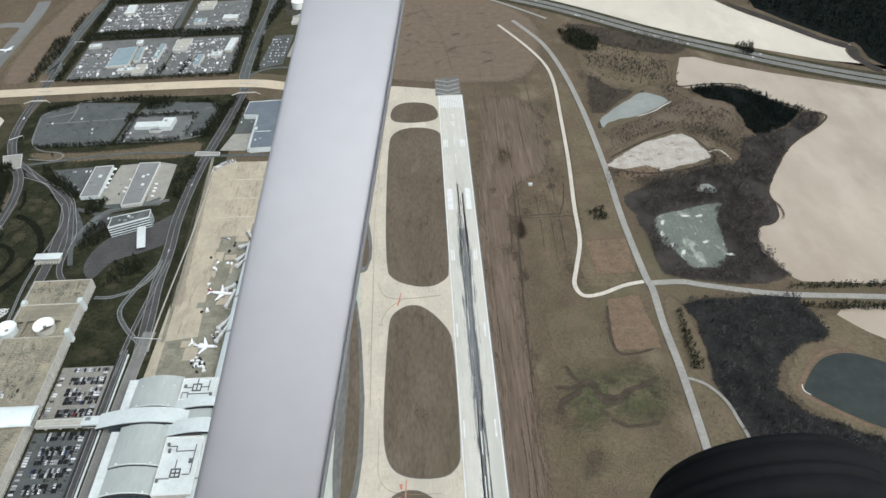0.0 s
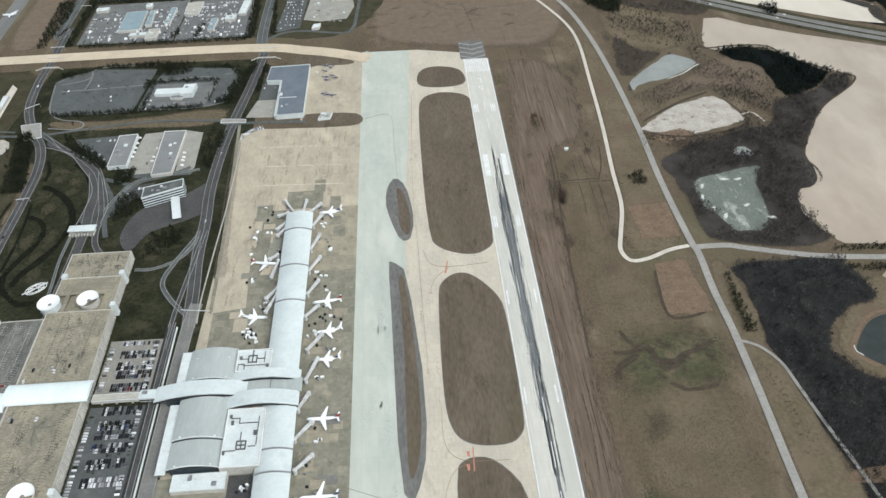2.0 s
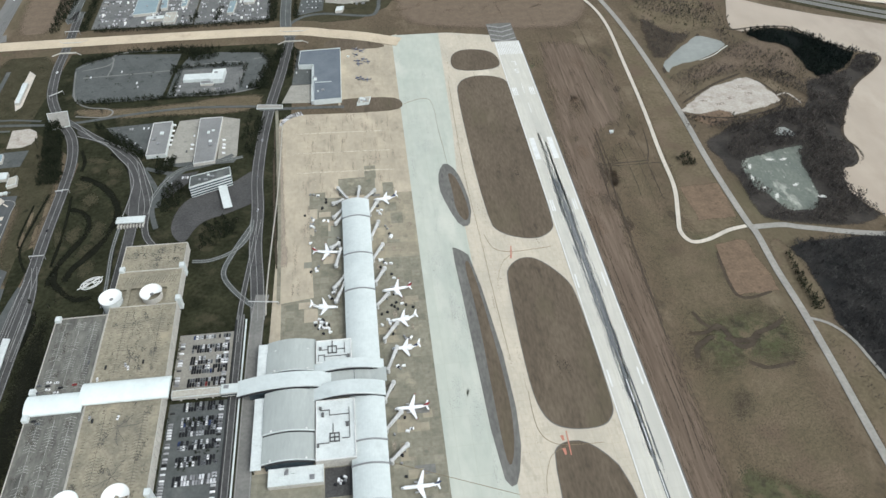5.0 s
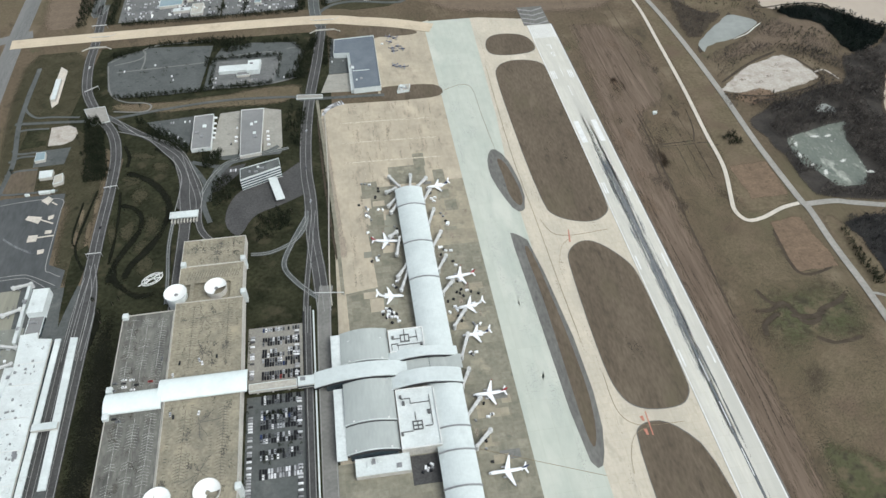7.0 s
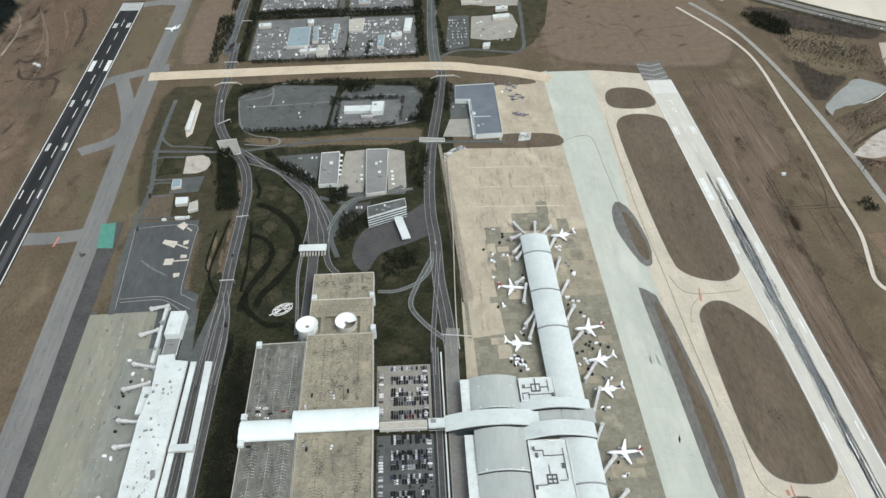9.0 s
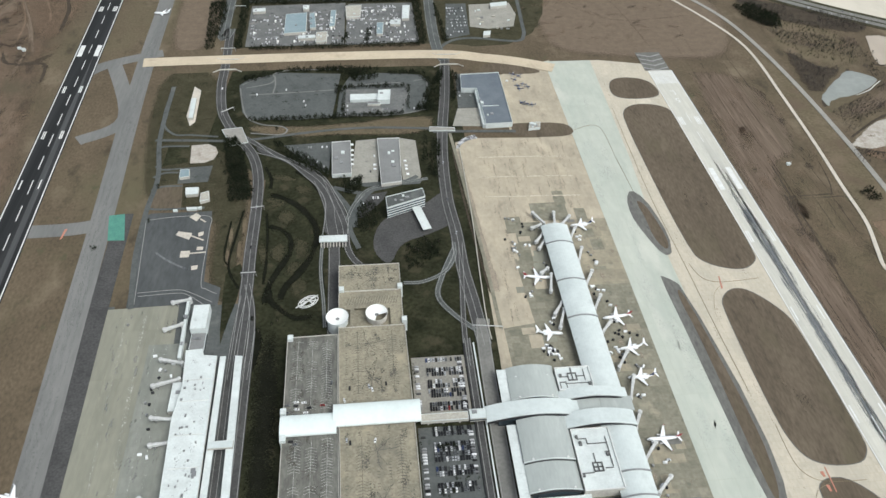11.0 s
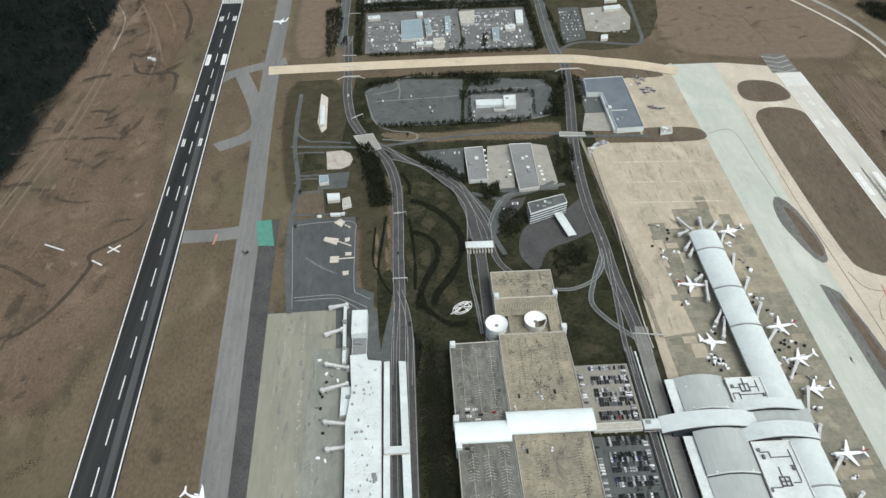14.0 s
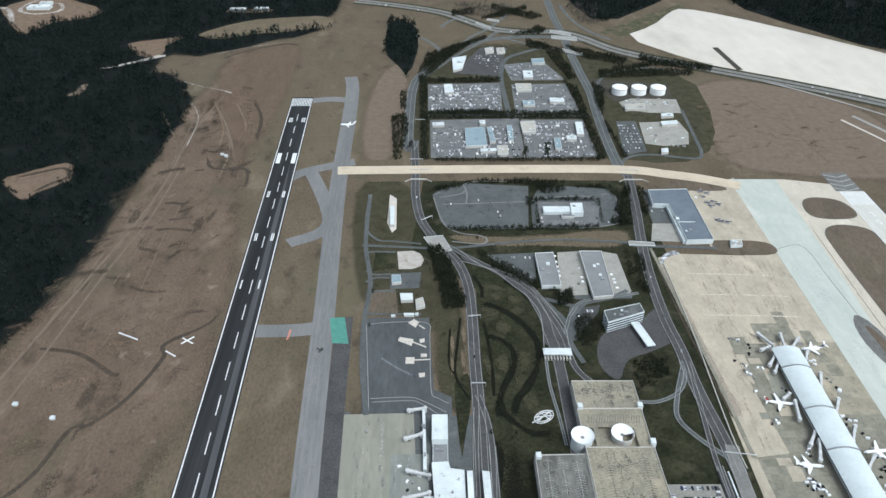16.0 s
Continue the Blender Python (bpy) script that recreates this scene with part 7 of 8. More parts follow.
for x, y0, y1 in ((-90.5, -303, -240), (-47.5, -303, -244), (-90, -432, -322), (-46, -432, -322)):
    for y in np.arange(y0, y1, 2.9):
        if rng.random() < 0.66:
            park(x, y, 0.26, 0)


def truck(paint_mat, label, name="service_truck", n=4.6):
    top = empty(name, 0, 0, 0, label, "vehicle", "apron vehicles")
    bm = bmesh.new()
    block(bm, -n / 2, n * .22, -.95, .95, .05, 2.2)
    bmesh.ops.bevel(bm, geom=bm.edges[:], offset=.12, segments=1, affect="EDGES")
    part("cargo_box", bm, paint_mat, top)
    bm = bmesh.new()
    fin_plate(bm, [(n * .25, 0, .05), (n * .5, 0, .05), (n * .5, 0, 1.4), (n * .42, 0, 1.9), (n * .25, 0, 1.9)], 1.8, 1)
    part("cab", bm, paint_mat, top)
    return top


TRUCKS = [truck(M_PLANE, "white box service truck on the apron", n=3.8), truck(M_STEEL, "grey baggage tractor with a steel box", n=2.6), truck(M_CARGLASS, "dark baggage cart beside the stands", n=2.8)]
first = set()


def place_truck(x, y, z, turn, k):
    if k in first:
        copy_thing(TRUCKS[k], pose(x, y, z, 0, 0, turn))
    else:
        TRUCKS[k].matrix_basis = pose(x, y, z, 0, 0, turn)
        first.add(k)


SPOTS = [*[(37, -35), (42, -38), (35, -76), (37, -80), (49, -82), (54, -83), (34, -118), (65, -113), (67, -117), (48, -145), (55, -201), (57, -204), (44, -231), (46, -235), (40, -238), (49, -236), (44, -242), (54, -245), (117, -71), (120, -99), (122, -104), (110, -153), (122, -176), (124, -182), (124, -217), (119, -220), (114, -229), (108, -231), (114, -239), (141, -225), (134, -221), (118, -258)],
         *[(122, -222), (125, -226), (130, -219), (120, -241), (122, -246), (127, -368), (123, -370), (111, -372), (118, -414), (127, -368), (49, -239), (52, -243), (48, -250), (55, -249), (141, -424), (87, 283)], *[(-381, -172), (-346, -215), (-333, -234), (-345, -270), (-341, -272), (-337, -299)], *[(33, -34), (42, -37), (27, -71)]]
rv = random.Random(59)
for cx, cy, n in ((112, -72, 3), (124, -112, 4), (115, -158, 5), (122, -200, 5), (118, -244, 7), (134, -262, 3), (124, -300, 4), (121, -352, 5), (116, -392, 5), (48, -52, 4), (36, -92, 5), (60, -128, 3), (40, -160, 4), (58, -198, 4), (47, -238, 12), (62, -412, 8)):
    for _ in range(n):
        SPOTS.append((cx + rv.gauss(0, 3.5), cy + rv.gauss(0, 4)))
for _ in range(16):
    SPOTS.append((rv.uniform(-345, -325), rv.uniform(-420, -210)))
for i, (x, y) in enumerate(SPOTS):
    place_truck(x, y, 0.14, rng.uniform(0, 180), rng.choice((0, 0, 1, 2, 2)))
for pts, turn in (([(-155, 130), (-155, 117), (-155, 106), (-155, 96), (-155, 86)], 5), ([(-126, 83), (-126, 74), (-86, 89), (-85, 79), (-85, 72), (-84, 61)], 0)):
    for x, y in pts:
        place_truck(x + 5, y, 0.14, turn, 0)


for k in range(26):
    an = 1.75 + 0.05 * k
    park(26 + 34 * math.cos(an), 110 + (27 + 5.5 * (k % 2)) * math.sin(an), 0.14, math.degrees(an) + 10)


# commuter aircraft and kit parked on the hangar apron
def light_plane(label):
    top = empty("light_aircraft", 0, 0, 0, label, "aircraft", "aircraft by the hangar")
    bm = bmesh.new()
    tube(bm, [(4.4, .2, .2, 1.4), (3.2, .6, .6, 1.4), (1, .7, .8, 1.5), (-2, .4, .45, 1.5), (-5, .12, .15, 1.7)], 10)
    part("fuselage", bm, M_NAVY, top)
    bm = bmesh.new()
    fin_plate(bm, [(1.3, -6.4, 1.3), (-.4, -6.4, 1.3), (-.6, 6.4, 1.3), (1.3, 6.4, 1.3)], .2, 2)
    part("wing", bm, M_STEEL, top)
    bm = bmesh.new()
    fin_plate(bm, [(-4.2, -2.2, 1.7), (-5.2, -2.2, 1.7), (-5.2, 2.2, 1.7), (-4.2, 2.2, 1.7)], .12, 2)
    part("tailplane", bm, M_STEEL, top)
    bm = bmesh.new()
    fin_plate(bm, [(-3.9, 0, 1.8), (-5.2, 0, 1.8), (-5.6, 0, 3.2), (-4.9, 0, 3.2)], .12, 1)
    part("fin", bm, M_NAVY, top)
    bm = bmesh.new()
    for x, y in ((2.6, 0), (-.2, 1.2), (-.2, -1.2)):
        block(bm, x - .2, x + .2, y - .1, y + .1, 0, 1.1)
    part("landing_gear", bm, M_CARGLASS, top)
    return top


lp = light_plane("small dark parked aircraft on the hangar apron")
for i, (x, y) in enumerate([(99, 302), (108, 297), (101, 268), (103, 259), (116, 264), (100, 221), (106, 217), (114, 215), (99, 286), (110, 272)]):
    m = pose(x, y, 0.2, 0, 0, rng.uniform(-30, 30) + 180 * (i % 2))
    if i:
        copy_thing(lp, m)
    else:
        lp.matrix_basis = m
building("apron_depot", [(100, 165), (116, 166), (113, 152), (96, 150)], 4, "pale cluster of apron depot boxes", "depot", roof=M_ROOFTAN, wall=M_WHITE, units=6, lip=0.2, seed=77)

# concrete pads with walkways in the asphalt yard
for pts in ([(-355, -37), (-353, -31), (-337, -35), (-339, -46)], [(-345, -65), (-335, -65), (-335, -75), (-345, -75)], [(-344, -6), (-337, 1), (-331, -5), (-335, -14)], [(-330, -35), (-324, -33), (-324, -39), (-329, -41)], [(-328, -59), (-321, -59), (-321, -64), (-328, -64)], [(-330, -90), (-323, -89), (-323, -95), (-329, -96)]):
    bm = bmesh.new()
    slab(bm, list(pts), 0.2, 1.0)
    bmesh.ops.bevel(bm, geom=[e for e in bm.edges if e.calc_length() > 3], offset=.08, segments=1, affect="EDGES")
    tagged(finish("raised_pad", bm, M_LANE), "cream concrete pad raised above the yard", "pad", "pads in the yard")
for a, b in ([(-338, -39), (-322, -48)], [(-335, -69), (-317, -68)], [(-331, -10), (-324, -16)]):
    bm = bmesh.new()
    strip(bm, [a, b], 1.6, 0.8, 0.6)
    tagged(finish("pad_walkway", bm, M_LANE), "narrow cream walkway leading to a pad", "walkway", "walkways in the yard")
for pts in ([(-336, 10), (-332, 11), (-332, 7), (-336, 7)], [(-350, 10), (-337, 10), (-337, 6), (-349, 6)], [(-365, 7), (-360, 7), (-360, 5), (-365, 5)]):
    building("store_row", pts, 2.8, "row of white site containers", "container", roof=M_WHITE, wall=M_WHITE, units=0, lip=0.1)

# small white field structures
for x, y in (*[(-751, -135), (-704, -154)], *[(-661, 415)], *[(434, 51)], *[(-659, 412)], *[(-668, 419)]):
    top = empty("field_shelter", x, y, 0, "small white equipment hut on the grass", "hut", "field huts")
    bm = bmesh.new()
    block(bm, -2.2, 2.2, -1.8, 1.8, 0, 2.6)
    part("wall", bm, M_WHITE, top)
    bm = bmesh.new()
    slab(bm, [(-2.6, -2.1), (2.6, -2.1), (2.6, 2.1), (-2.6, 2.1)], 2.6, 2.9)
    part("roof", bm, M_WHITE, top)
    bm = bmesh.new()
    block(bm, 3.2, 3.4, -.1, .1, 0, 6)
    part("mast", bm, M_STEEL, top)
for a, b in ([(-683, -23), (-657, -35)], [(-619, -54), (-605, -63)], [(-605, -42), (-593, -30)], [(-606, -32), (-591, -42)]):
    bm = bmesh.new()
    strip(bm, [a, b], 1.5, 0.9, 0.9)
    tagged(finish("approach_light_bar", bm, M_LINE), "white approach light bar in the field", "light bar", "approach lights")
# overhead gantries over the roads
for (x0, y0), (x1, y1) in ([(-29, -203), (2, -207)], [(-272, 0), (-257, 2)], [(-273, -110), (-257, -110)], [(-332, 211), (-316, 223)], [(-354, 395), (-332, 395)], [(-348, 545), (-330, 545)]):
    top = empty("sign_gantry", (x0 + x1) / 2, (y0 + y1) / 2, 0.5, "thin grey steel gantry across the road", "gantry", "road gantries")
    n = math.hypot(x1 - x0, y1 - y0) / 2
    top.rotation_euler.z = math.atan2(y1 - y0, x1 - x0)
    bm = bmesh.new()
    block(bm, -n, n, -.35, .35, 5.6, 6.4)
    part("beam", bm, M_BRIDGE, top)
    for s in (-n, n):
        bm = bmesh.new()
        block(bm, s - .25, s + .25, -.25, .25, 0, 5.7)
        part("post", bm, M_STEEL, top)
# ---- crowds of far cars ----
def many_cars(rows, mat, name, label, big=1.0):
    verts, faces = [], []
    for x, y, a in rows:
        c, s = math.cos(a), math.sin(a)
        k = len(verts)
        for px, py, pz in ((-2.2, -.9, .3), (2.2, -.9, .3), (2.2, .9, .3), (-2.2, .9, .3), (-2.2, -.9, 1.0), (2.2, -.9, .85), (2.2, .9, .85), (-2.2, .9, 1.0), (-1.5, -.75, 1.45), (.5, -.75, 1.5), (.5, .75, 1.5), (-1.5, .75, 1.45)):
            verts.append((x + big * (c * px - s * py), y + big * (s * px + c * py), (pz - .3) * big * big + .6))
        for f in ((0, 1, 5, 4), (1, 2, 6, 5), (2, 3, 7, 6), (3, 0, 4, 7), (4, 5, 9, 8), (5, 6, 10, 9), (6, 7, 11, 10), (7, 4, 8, 11), (8, 9, 10, 11)):
            faces.append([k + i for i in f])
    me = bpy.data.meshes.new(name)
    me.from_pydata(verts, [], faces)
    me.materials.append(mat)
    return tagged(new(name, me), label, "cars", kind="stuff")


def inside(pts, x, y):
    hit = False
    for (x0, y0), (x1, y1) in zip(pts, pts[1:] + pts[:1]):
        if (y0 > y) != (y1 > y) and x < (x1 - x0) * (y - y0) / (y1 - y0) + x0:
            hit = not hit
    return hit


rng = random.Random(3)
rows, vans = [], []
for pts, full in (([(-323, 716), (-183, 725), (-186, 601), (-323, 597)], .55), ([(-156, 717), (-51, 724), (-44, 594), (-159, 591)], .14), ([(-317, 521), (-164, 529), (-165, 415), (-317, 414)], .36), ([(-152, 552), (-43, 553), (-41, 419), (-156, 413)], .42), ([(-167, 821), (-83, 841), (-56, 753), (-155, 749)], .3), ([(-232, 863), (-211, 915), (-161, 908), (-184, 782)], .25)):
    xs, ys = [p[0] for p in pts], [p[1] for p in pts]
    for i, y in enumerate(sorted([*np.arange(min(ys) + 4, max(ys) - 2, 15.5), *np.arange(min(ys) + 9.2, max(ys) - 2, 15.5)])):
        gone = rng.random()
        for x in np.arange(min(xs) + 3, max(xs) - 2, 2.7):
            dens = full * (1.0 if noise.noise((x / 22, y / 9, 4)) > -0.08 else 0.12)
            if inside(pts, x, y) and rng.random() < dens:
                (vans if rng.random() < 0.05 else rows).append((x, y + rng.uniform(-.5, .5), math.pi / 2 + rng.uniform(-.05, .05) + (0 if gone < .7 else math.pi / 2)))
many_cars(vans, M_TANK, "rental_vans", "white vans and box trucks on the rental lots", 1.55)
many_cars(rows, M_CARMIX, "rental_cars", "hundreds of parked rental cars of many colours")
rows = []
for pts, full in (([(-299, 292), (-172, 304), (-182, 206), (-287, 206)], .02), ([(-167, 228), (-45, 236), (-48, 214), (-166, 201)], .12), ([(-237, 130), (-181, 134), (-183, 80), (-211, 100)], .25), ([(-145, 2), (-131, 20), (-111, 23), (-129, -9)], .5), ([(19, 541), (51, 546), (46, 442), (12, 432)], .45), ([(12, 303), (14, 303), (12, 220), (8, 220)], .8), ([(24, 300), (30, 300), (30, 220), (24, 220)], .5), ([(-125, 136), (-115, 136), (-118, 56), (-132, 56)], .25)):
    xs, ys = [p[0] for p in pts], [p[1] for p in pts]
    for y in np.arange(min(ys) + 3, max(ys) - 2, 11):
        for x in np.arange(min(xs) + 2, max(xs) - 1, 3.0):
            if inside(pts, x, y) and rng.random() < full:
                rows.append((x, y, math.pi / 2))
for _ in range(46):
    u = rng.random() * (len(HWY) - 1)
    i = int(u)
    a, b = Vector(HWY[i]), Vector(HWY[i + 1])
    p, d = a.lerp(b, u - i), (b - a).normalized()
    off = rng.choice((-11, -7, 7, 11))
    rows.append((p.x - d.y * off, p.y + d.x * off, math.atan2(d.y, d.x)))
many_cars(EXTRA_CARS, M_CARMIX, "parked_cars", "rows of parked cars of many colours in the terminal lots")
many_cars(rows, M_CARMIX, "scattered_cars", "scattered cars on far lots and the highway")


# ---- trees ----
def crown_shapes(seed, count, kind):
    """Unit tree crowns as triangle soups: needles in cones or sprays of bare twigs."""
    r = random.Random(seed)
    out = []
    for _ in range(count):
        tris = []
        if kind == "pine":
            for _k in range(26):
                h = r.random() ** 1.2
                rad = (1 - h) ** 0.7 * r.uniform(.35, .75)
                a = r.uniform(0, 2 * math.pi)
                p = Vector((rad * math.cos(a), rad * math.sin(a), .25 + .75 * h))
                s = .34 * (1.15 - .6 * h)
                tris.append([p + Vector((r.uniform(-s, s), r.uniform(-s, s), r.uniform(-.5 * s, .5 * s))) for _q in range(3)])
        else:
            for _k in range(46):
                a, e = r.uniform(0, 2 * math.pi), r.uniform(.0, 1.5)
                rad = r.uniform(.35, 1.0)
                p = Vector((.62 * rad * math.cos(a) * math.cos(e), .62 * rad * math.sin(a) * math.cos(e), .25 + .75 * rad * math.sin(e)))
                s = r.uniform(.07, .17)
                tris.append([p + Vector((r.uniform(-s, s), r.uniform(-s, s), r.uniform(-s, s))) for _q in range(3)])
        out.append(np.array([[tuple(v) for v in t] for t in tris]))
    return out


def woods(name, pts_list, gap, height, mat, label, kind, seed=1, holes=(), limit=14000, thin=0.38):
    r = np.random.default_rng(seed)
    shapes = crown_shapes(seed, 7, kind)
    chunks = []
    for pts in pts_list:
        xs, ys = [p[0] for p in pts], [p[1] for p in pts]
        for x in np.arange(min(xs), max(xs), gap):
            for y in np.arange(min(ys), max(ys), gap):
                px, py = x + r.uniform(-.6, .6) * gap, y + r.uniform(-.6, .6) * gap
                if not inside(pts, px, py) or any(inside(h, px, py) for h in holes):
                    continue
                if noise.noise((px / 45, py / 45, seed)) < -thin:
                    continue
                h = height * r.uniform(.55, 1.3) * (1 + .45 * noise.noise((px / 32, py / 32, 2)))
                w = h * r.uniform(.36, .52) * (1.0 if kind == "pine" else 1.35)
                a = r.uniform(0, 6.28)
                rot = np.array([[math.cos(a), -math.sin(a), 0], [math.sin(a), math.cos(a), 0], [0, 0, 1]])
                chunks.append((shapes[r.integers(7)] @ rot.T) * (w, w, h) + (px, py, 0.1))
    chunks = chunks[:limit]
    co = np.concatenate(chunks).reshape(-1, 3)
    me = bpy.data.meshes.new(name)
    n = len(co)
    me.vertices.add(n)
    me.vertices.foreach_set("co", co.ravel())
    me.loops.add(n)
    me.loops.foreach_set("vertex_index", np.arange(n, dtype=np.int32))
    me.polygons.add(n // 3)
    me.polygons.foreach_set("loop_start", np.arange(0, n, 3, dtype=np.int32))
    me.update(calc_edges=True)
    me.materials.append(mat)
    return tagged(new(name, me), label, "trees", kind="stuff")


# Near-black floor: the shade below dense pines is in its colour.
M_FLOOR = material("shaded_forest_floor", (0.0055, 0.0078, 0.007), (0.0095, 0.0118, 0.0098), 30, 3, 0.95, fade=True)
M_LEAF = material("leaf_litter", (0.060, 0.053, 0.046), (0.036, 0.033, 0.030), 18, 3, 0.95, fade=True)
M_MARSH = material("wet_leaf_litter", (0.020, 0.020, 0.020), (0.036, 0.034, 0.032), 25, 3, 0.95, fade=True)
M_WETTWIG = material("wet_bare_twigs", (0.026, 0.026, 0.027), (0.098, 0.093, 0.088), 15, 2, 0.95, island=0.4, spec=0.0)
WEST = [(-840, -150), (-810, -77), (-794, -9), (-790, 69), (-783, 125), (-790, 179), (-789, 231), (-781, 314), (-767, 397), (-768, 491), (-761, 573), (-789, 651), (-803, 693), (-835, 751), (-906, 805), (-916, 880), (-900, 888), (-845, 885), (-802, 881), (-730, 941), (-654, 990), (-560, 1050), (-560, 2600), (-2600, 2600), (-2600, -150)]
PIT = [(-995, 338), (-962, 362), (-940, 378), (-907, 397), (-883, 340), (-885, 326), (-918, 305), (-928, 266), (-977, 310)]
CAMP = [(-1423, 1211), (-1366, 1310), (-1374, 1379), (-1349, 1379), (-1304, 1309), (-1152, 1194), (-1147, 1162), (-1179, 1118), (-1241, 1097), (-1268, 998), (-1303, 1034), (-1372, 1133)]
GLADE = [(-1010, 943), (-992, 966), (-961, 973), (-891, 1003), (-902, 972), (-920, 946), (-907, 892), (-926, 864), (-953, 871), (-981, 907)]
GAP = [(-1033, 660), (-1017, 676), (-1021, 713), (-1008, 725), (-998, 679), (-1004, 660)]
RIDE = [(-875, 1019), (-793, 1101), (-730, 1135), (-560, 1160), (-560, 1075), (-657, 1035), (-745, 1015), (-802, 985), (-833, 980)]
SPUR = [(-1030, 795), (-983, 822), (-945, 856), (-905, 885), (-900, 872), (-940, 838), (-985, 806)]
CLEARINGS = (PIT, CAMP, GLADE, GAP, RIDE, SPUR, [(-840, 1205), (-725, 1210), (-725, 1180), (-840, 1175)])
patch("forest_floor_west", WEST, 0.1, M_FLOOR, "western pine forest floor with canopy shade in its colour", "forest floor", 1, rag=9, feather=14)
for pts, mat in zip(CLEARINGS, (M_EARTH, M_EARTH, M_EARTH, M_TRACK, M_OLIVE, M_SAND, M_EARTH)):
    patch("clearing", pts, 0.2, mat, "pale brown clearing in the forest", "clearing", 1, rag=6, feather=9)
soft_line("pit_terrace", [(-985, 335), (-950, 355), (-912, 372), (-894, 345), (-915, 318), (-930, 290)], 7, 0.34, M_DAMP, "dark lower bench of the open pit", "earth", 0.8)
soft_line("pit_terrace", [(-968, 332), (-940, 345), (-912, 348), (-925, 318)], 6, 0.38, M_TRACK, "pale floor of the open pit", "earth", 0.8)
for pts, w in (([(-1300, 1316), (-1360, 1260), (-1362, 1190), (-1310, 1160), (-1262, 1186), (-1280, 1240), (-1330, 1262)], 12), ([(-1362, 1380), (-1340, 1320), (-1300, 1300)], 12), ([(-1430, 1210), (-1390, 1190), (-1330, 1080)], 16)):
    soft_line("clearing_road", pts, w, 0.36, M_SAND, "pale gravel road in a forest clearing", "track", 0.6)
for pts, w in (([(-833, 742), (-789, 713), (-734, 689), (-698, 667)], 5), ([(-802, 881), (-730, 930), (-654, 965)], 4), ([(-783, 640), (-745, 560), (-735, 430)], 3)):
    soft_line("earth_track", pts, w, 0.36, M_SAND, "pale bare earth track at the forest edge", "track", 0.5)
for pts in (rect(-1345, -1290, 1190, 1215), rect(-1330, -1300, 1228, 1244)):
    building("clearing_hall", pts, 7, "long white hall in a forest clearing", "building", roof=M_WHITE, wall=M_WHITE, units=2, lip=0.3, seed=90)
for pts in ([(-830, 1195), (-790, 1195), (-790, 1182), (-830, 1182)], [(-770, 1200), (-735, 1200), (-735, 1188), (-770, 1188)]):
    building("far_hall", pts, 8, "far pale industrial hall among trees", "building", roof=M_WHITE, wall=M_ROOFGREY, units=2, lip=0.3, seed=91)
patch("earth_graded_field", [(-779, 837), (-654, 973), (-600, 951), (-600, 480), (-640, 420), (-720, 560), (-745, 670)], 0.3, M_EARTH, "bare graded tan earth at the field end", "earth", 1, rag=8, feather=26, strength=0.55)
for pts, w, mat in (([(-779, 850), (-730, 905), (-654, 950), (-610, 935)], 6, M_DAMP), ([(-694, 419), (-680, 385), (-661, 369), (-618, 369), (-607, 350)], 4, M_DAMP), ([(-752, 670), (-700, 560), (-673, 493), (-632, 369)], 5, M_TRACK), ([(-735, 640), (-690, 520), (-680, 440)], 4, M_EARTH), ([(-700, 650), (-655, 540), (-640, 450)], 5, M_EARTH), ([(-660, 640), (-630, 560), (-622, 470)], 6, M_DAMP)):
    soft_line("graded_bank", pts, w, 0.4, mat, "low bank of graded earth", "bank", 0.75)
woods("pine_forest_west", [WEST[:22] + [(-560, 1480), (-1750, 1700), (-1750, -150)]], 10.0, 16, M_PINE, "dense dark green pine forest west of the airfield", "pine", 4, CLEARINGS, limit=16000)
SILT_PIT = [(584, -29), (597, -22), (628, -17), (664, -7), (683, -4), (664, -17), (657, -51), (653, -83), (648, -109), (637, -123), (606, -126), (594, -95), (579, -62)]
SHORE_WOODS = [(898, 200), (875, 166), (819, 120), (776, 64), (744, 14), (745, -22), (734, -51), (708, -57), (696, -81), (701, -122), (711, -150), (660, -157), (569, -138), (564, -119), (567, -67), (561, -33), (547, 15), (569, 29), (594, 40), (647, 62), (691, 79), (731, 81), (753, 144), (789, 149), (841, 176), (873, 207)]
POND_WOODS = [(577, -176), (654, -179), (711, -177), (704, -192), (712, -210), (717, -235), (705, -248), (680, -251), (664, -260), (646, -278), (634, -299), (640, -322), (658, -338), (683, -354), (712, -369), (760, -420), (740, -520), (600, -520), (590, -400), (584, -358), (584, -330), (577, -302), (578, -273), (581, -235), (580, -202)]
SMALL_POND = [(648, 25), (671, 44), (685, 38), (682, 18)]
patch("woods_floor", SHORE_WOODS, 0.12, M_LEAF, "grey brown leaf litter under bare trees", "forest floor", 1, rag=6, feather=12)
patch("woods_floor", POND_WOODS, 0.2, M_MARSH, "dark wet leaf litter under bare trees", "forest floor", 1, rag=6, feather=10)
woods("bare_woods", [SHORE_WOODS], 4.4, 10, M_TWIG, "brown grey leafless winter woods on the lake shore", "twig", 6, (SILT_PIT, SMALL_POND), thin=0.22)
woods("marsh_woods", [POND_WOODS], 4.6, 9, M_WETTWIG, "dark grey leafless woods in the marsh by the pond", "twig", 16, thin=0.4)
PINES_E = [[(717, 289), (763, 302), (784, 296), (812, 285), (839, 247), (861, 224), (875, 212), (844, 184), (808, 155), (780, 150), (772, 174), (778, 214), (772, 249), (740, 260)], [(847, 441), (876, 438), (866, 400), (837, 403)]]
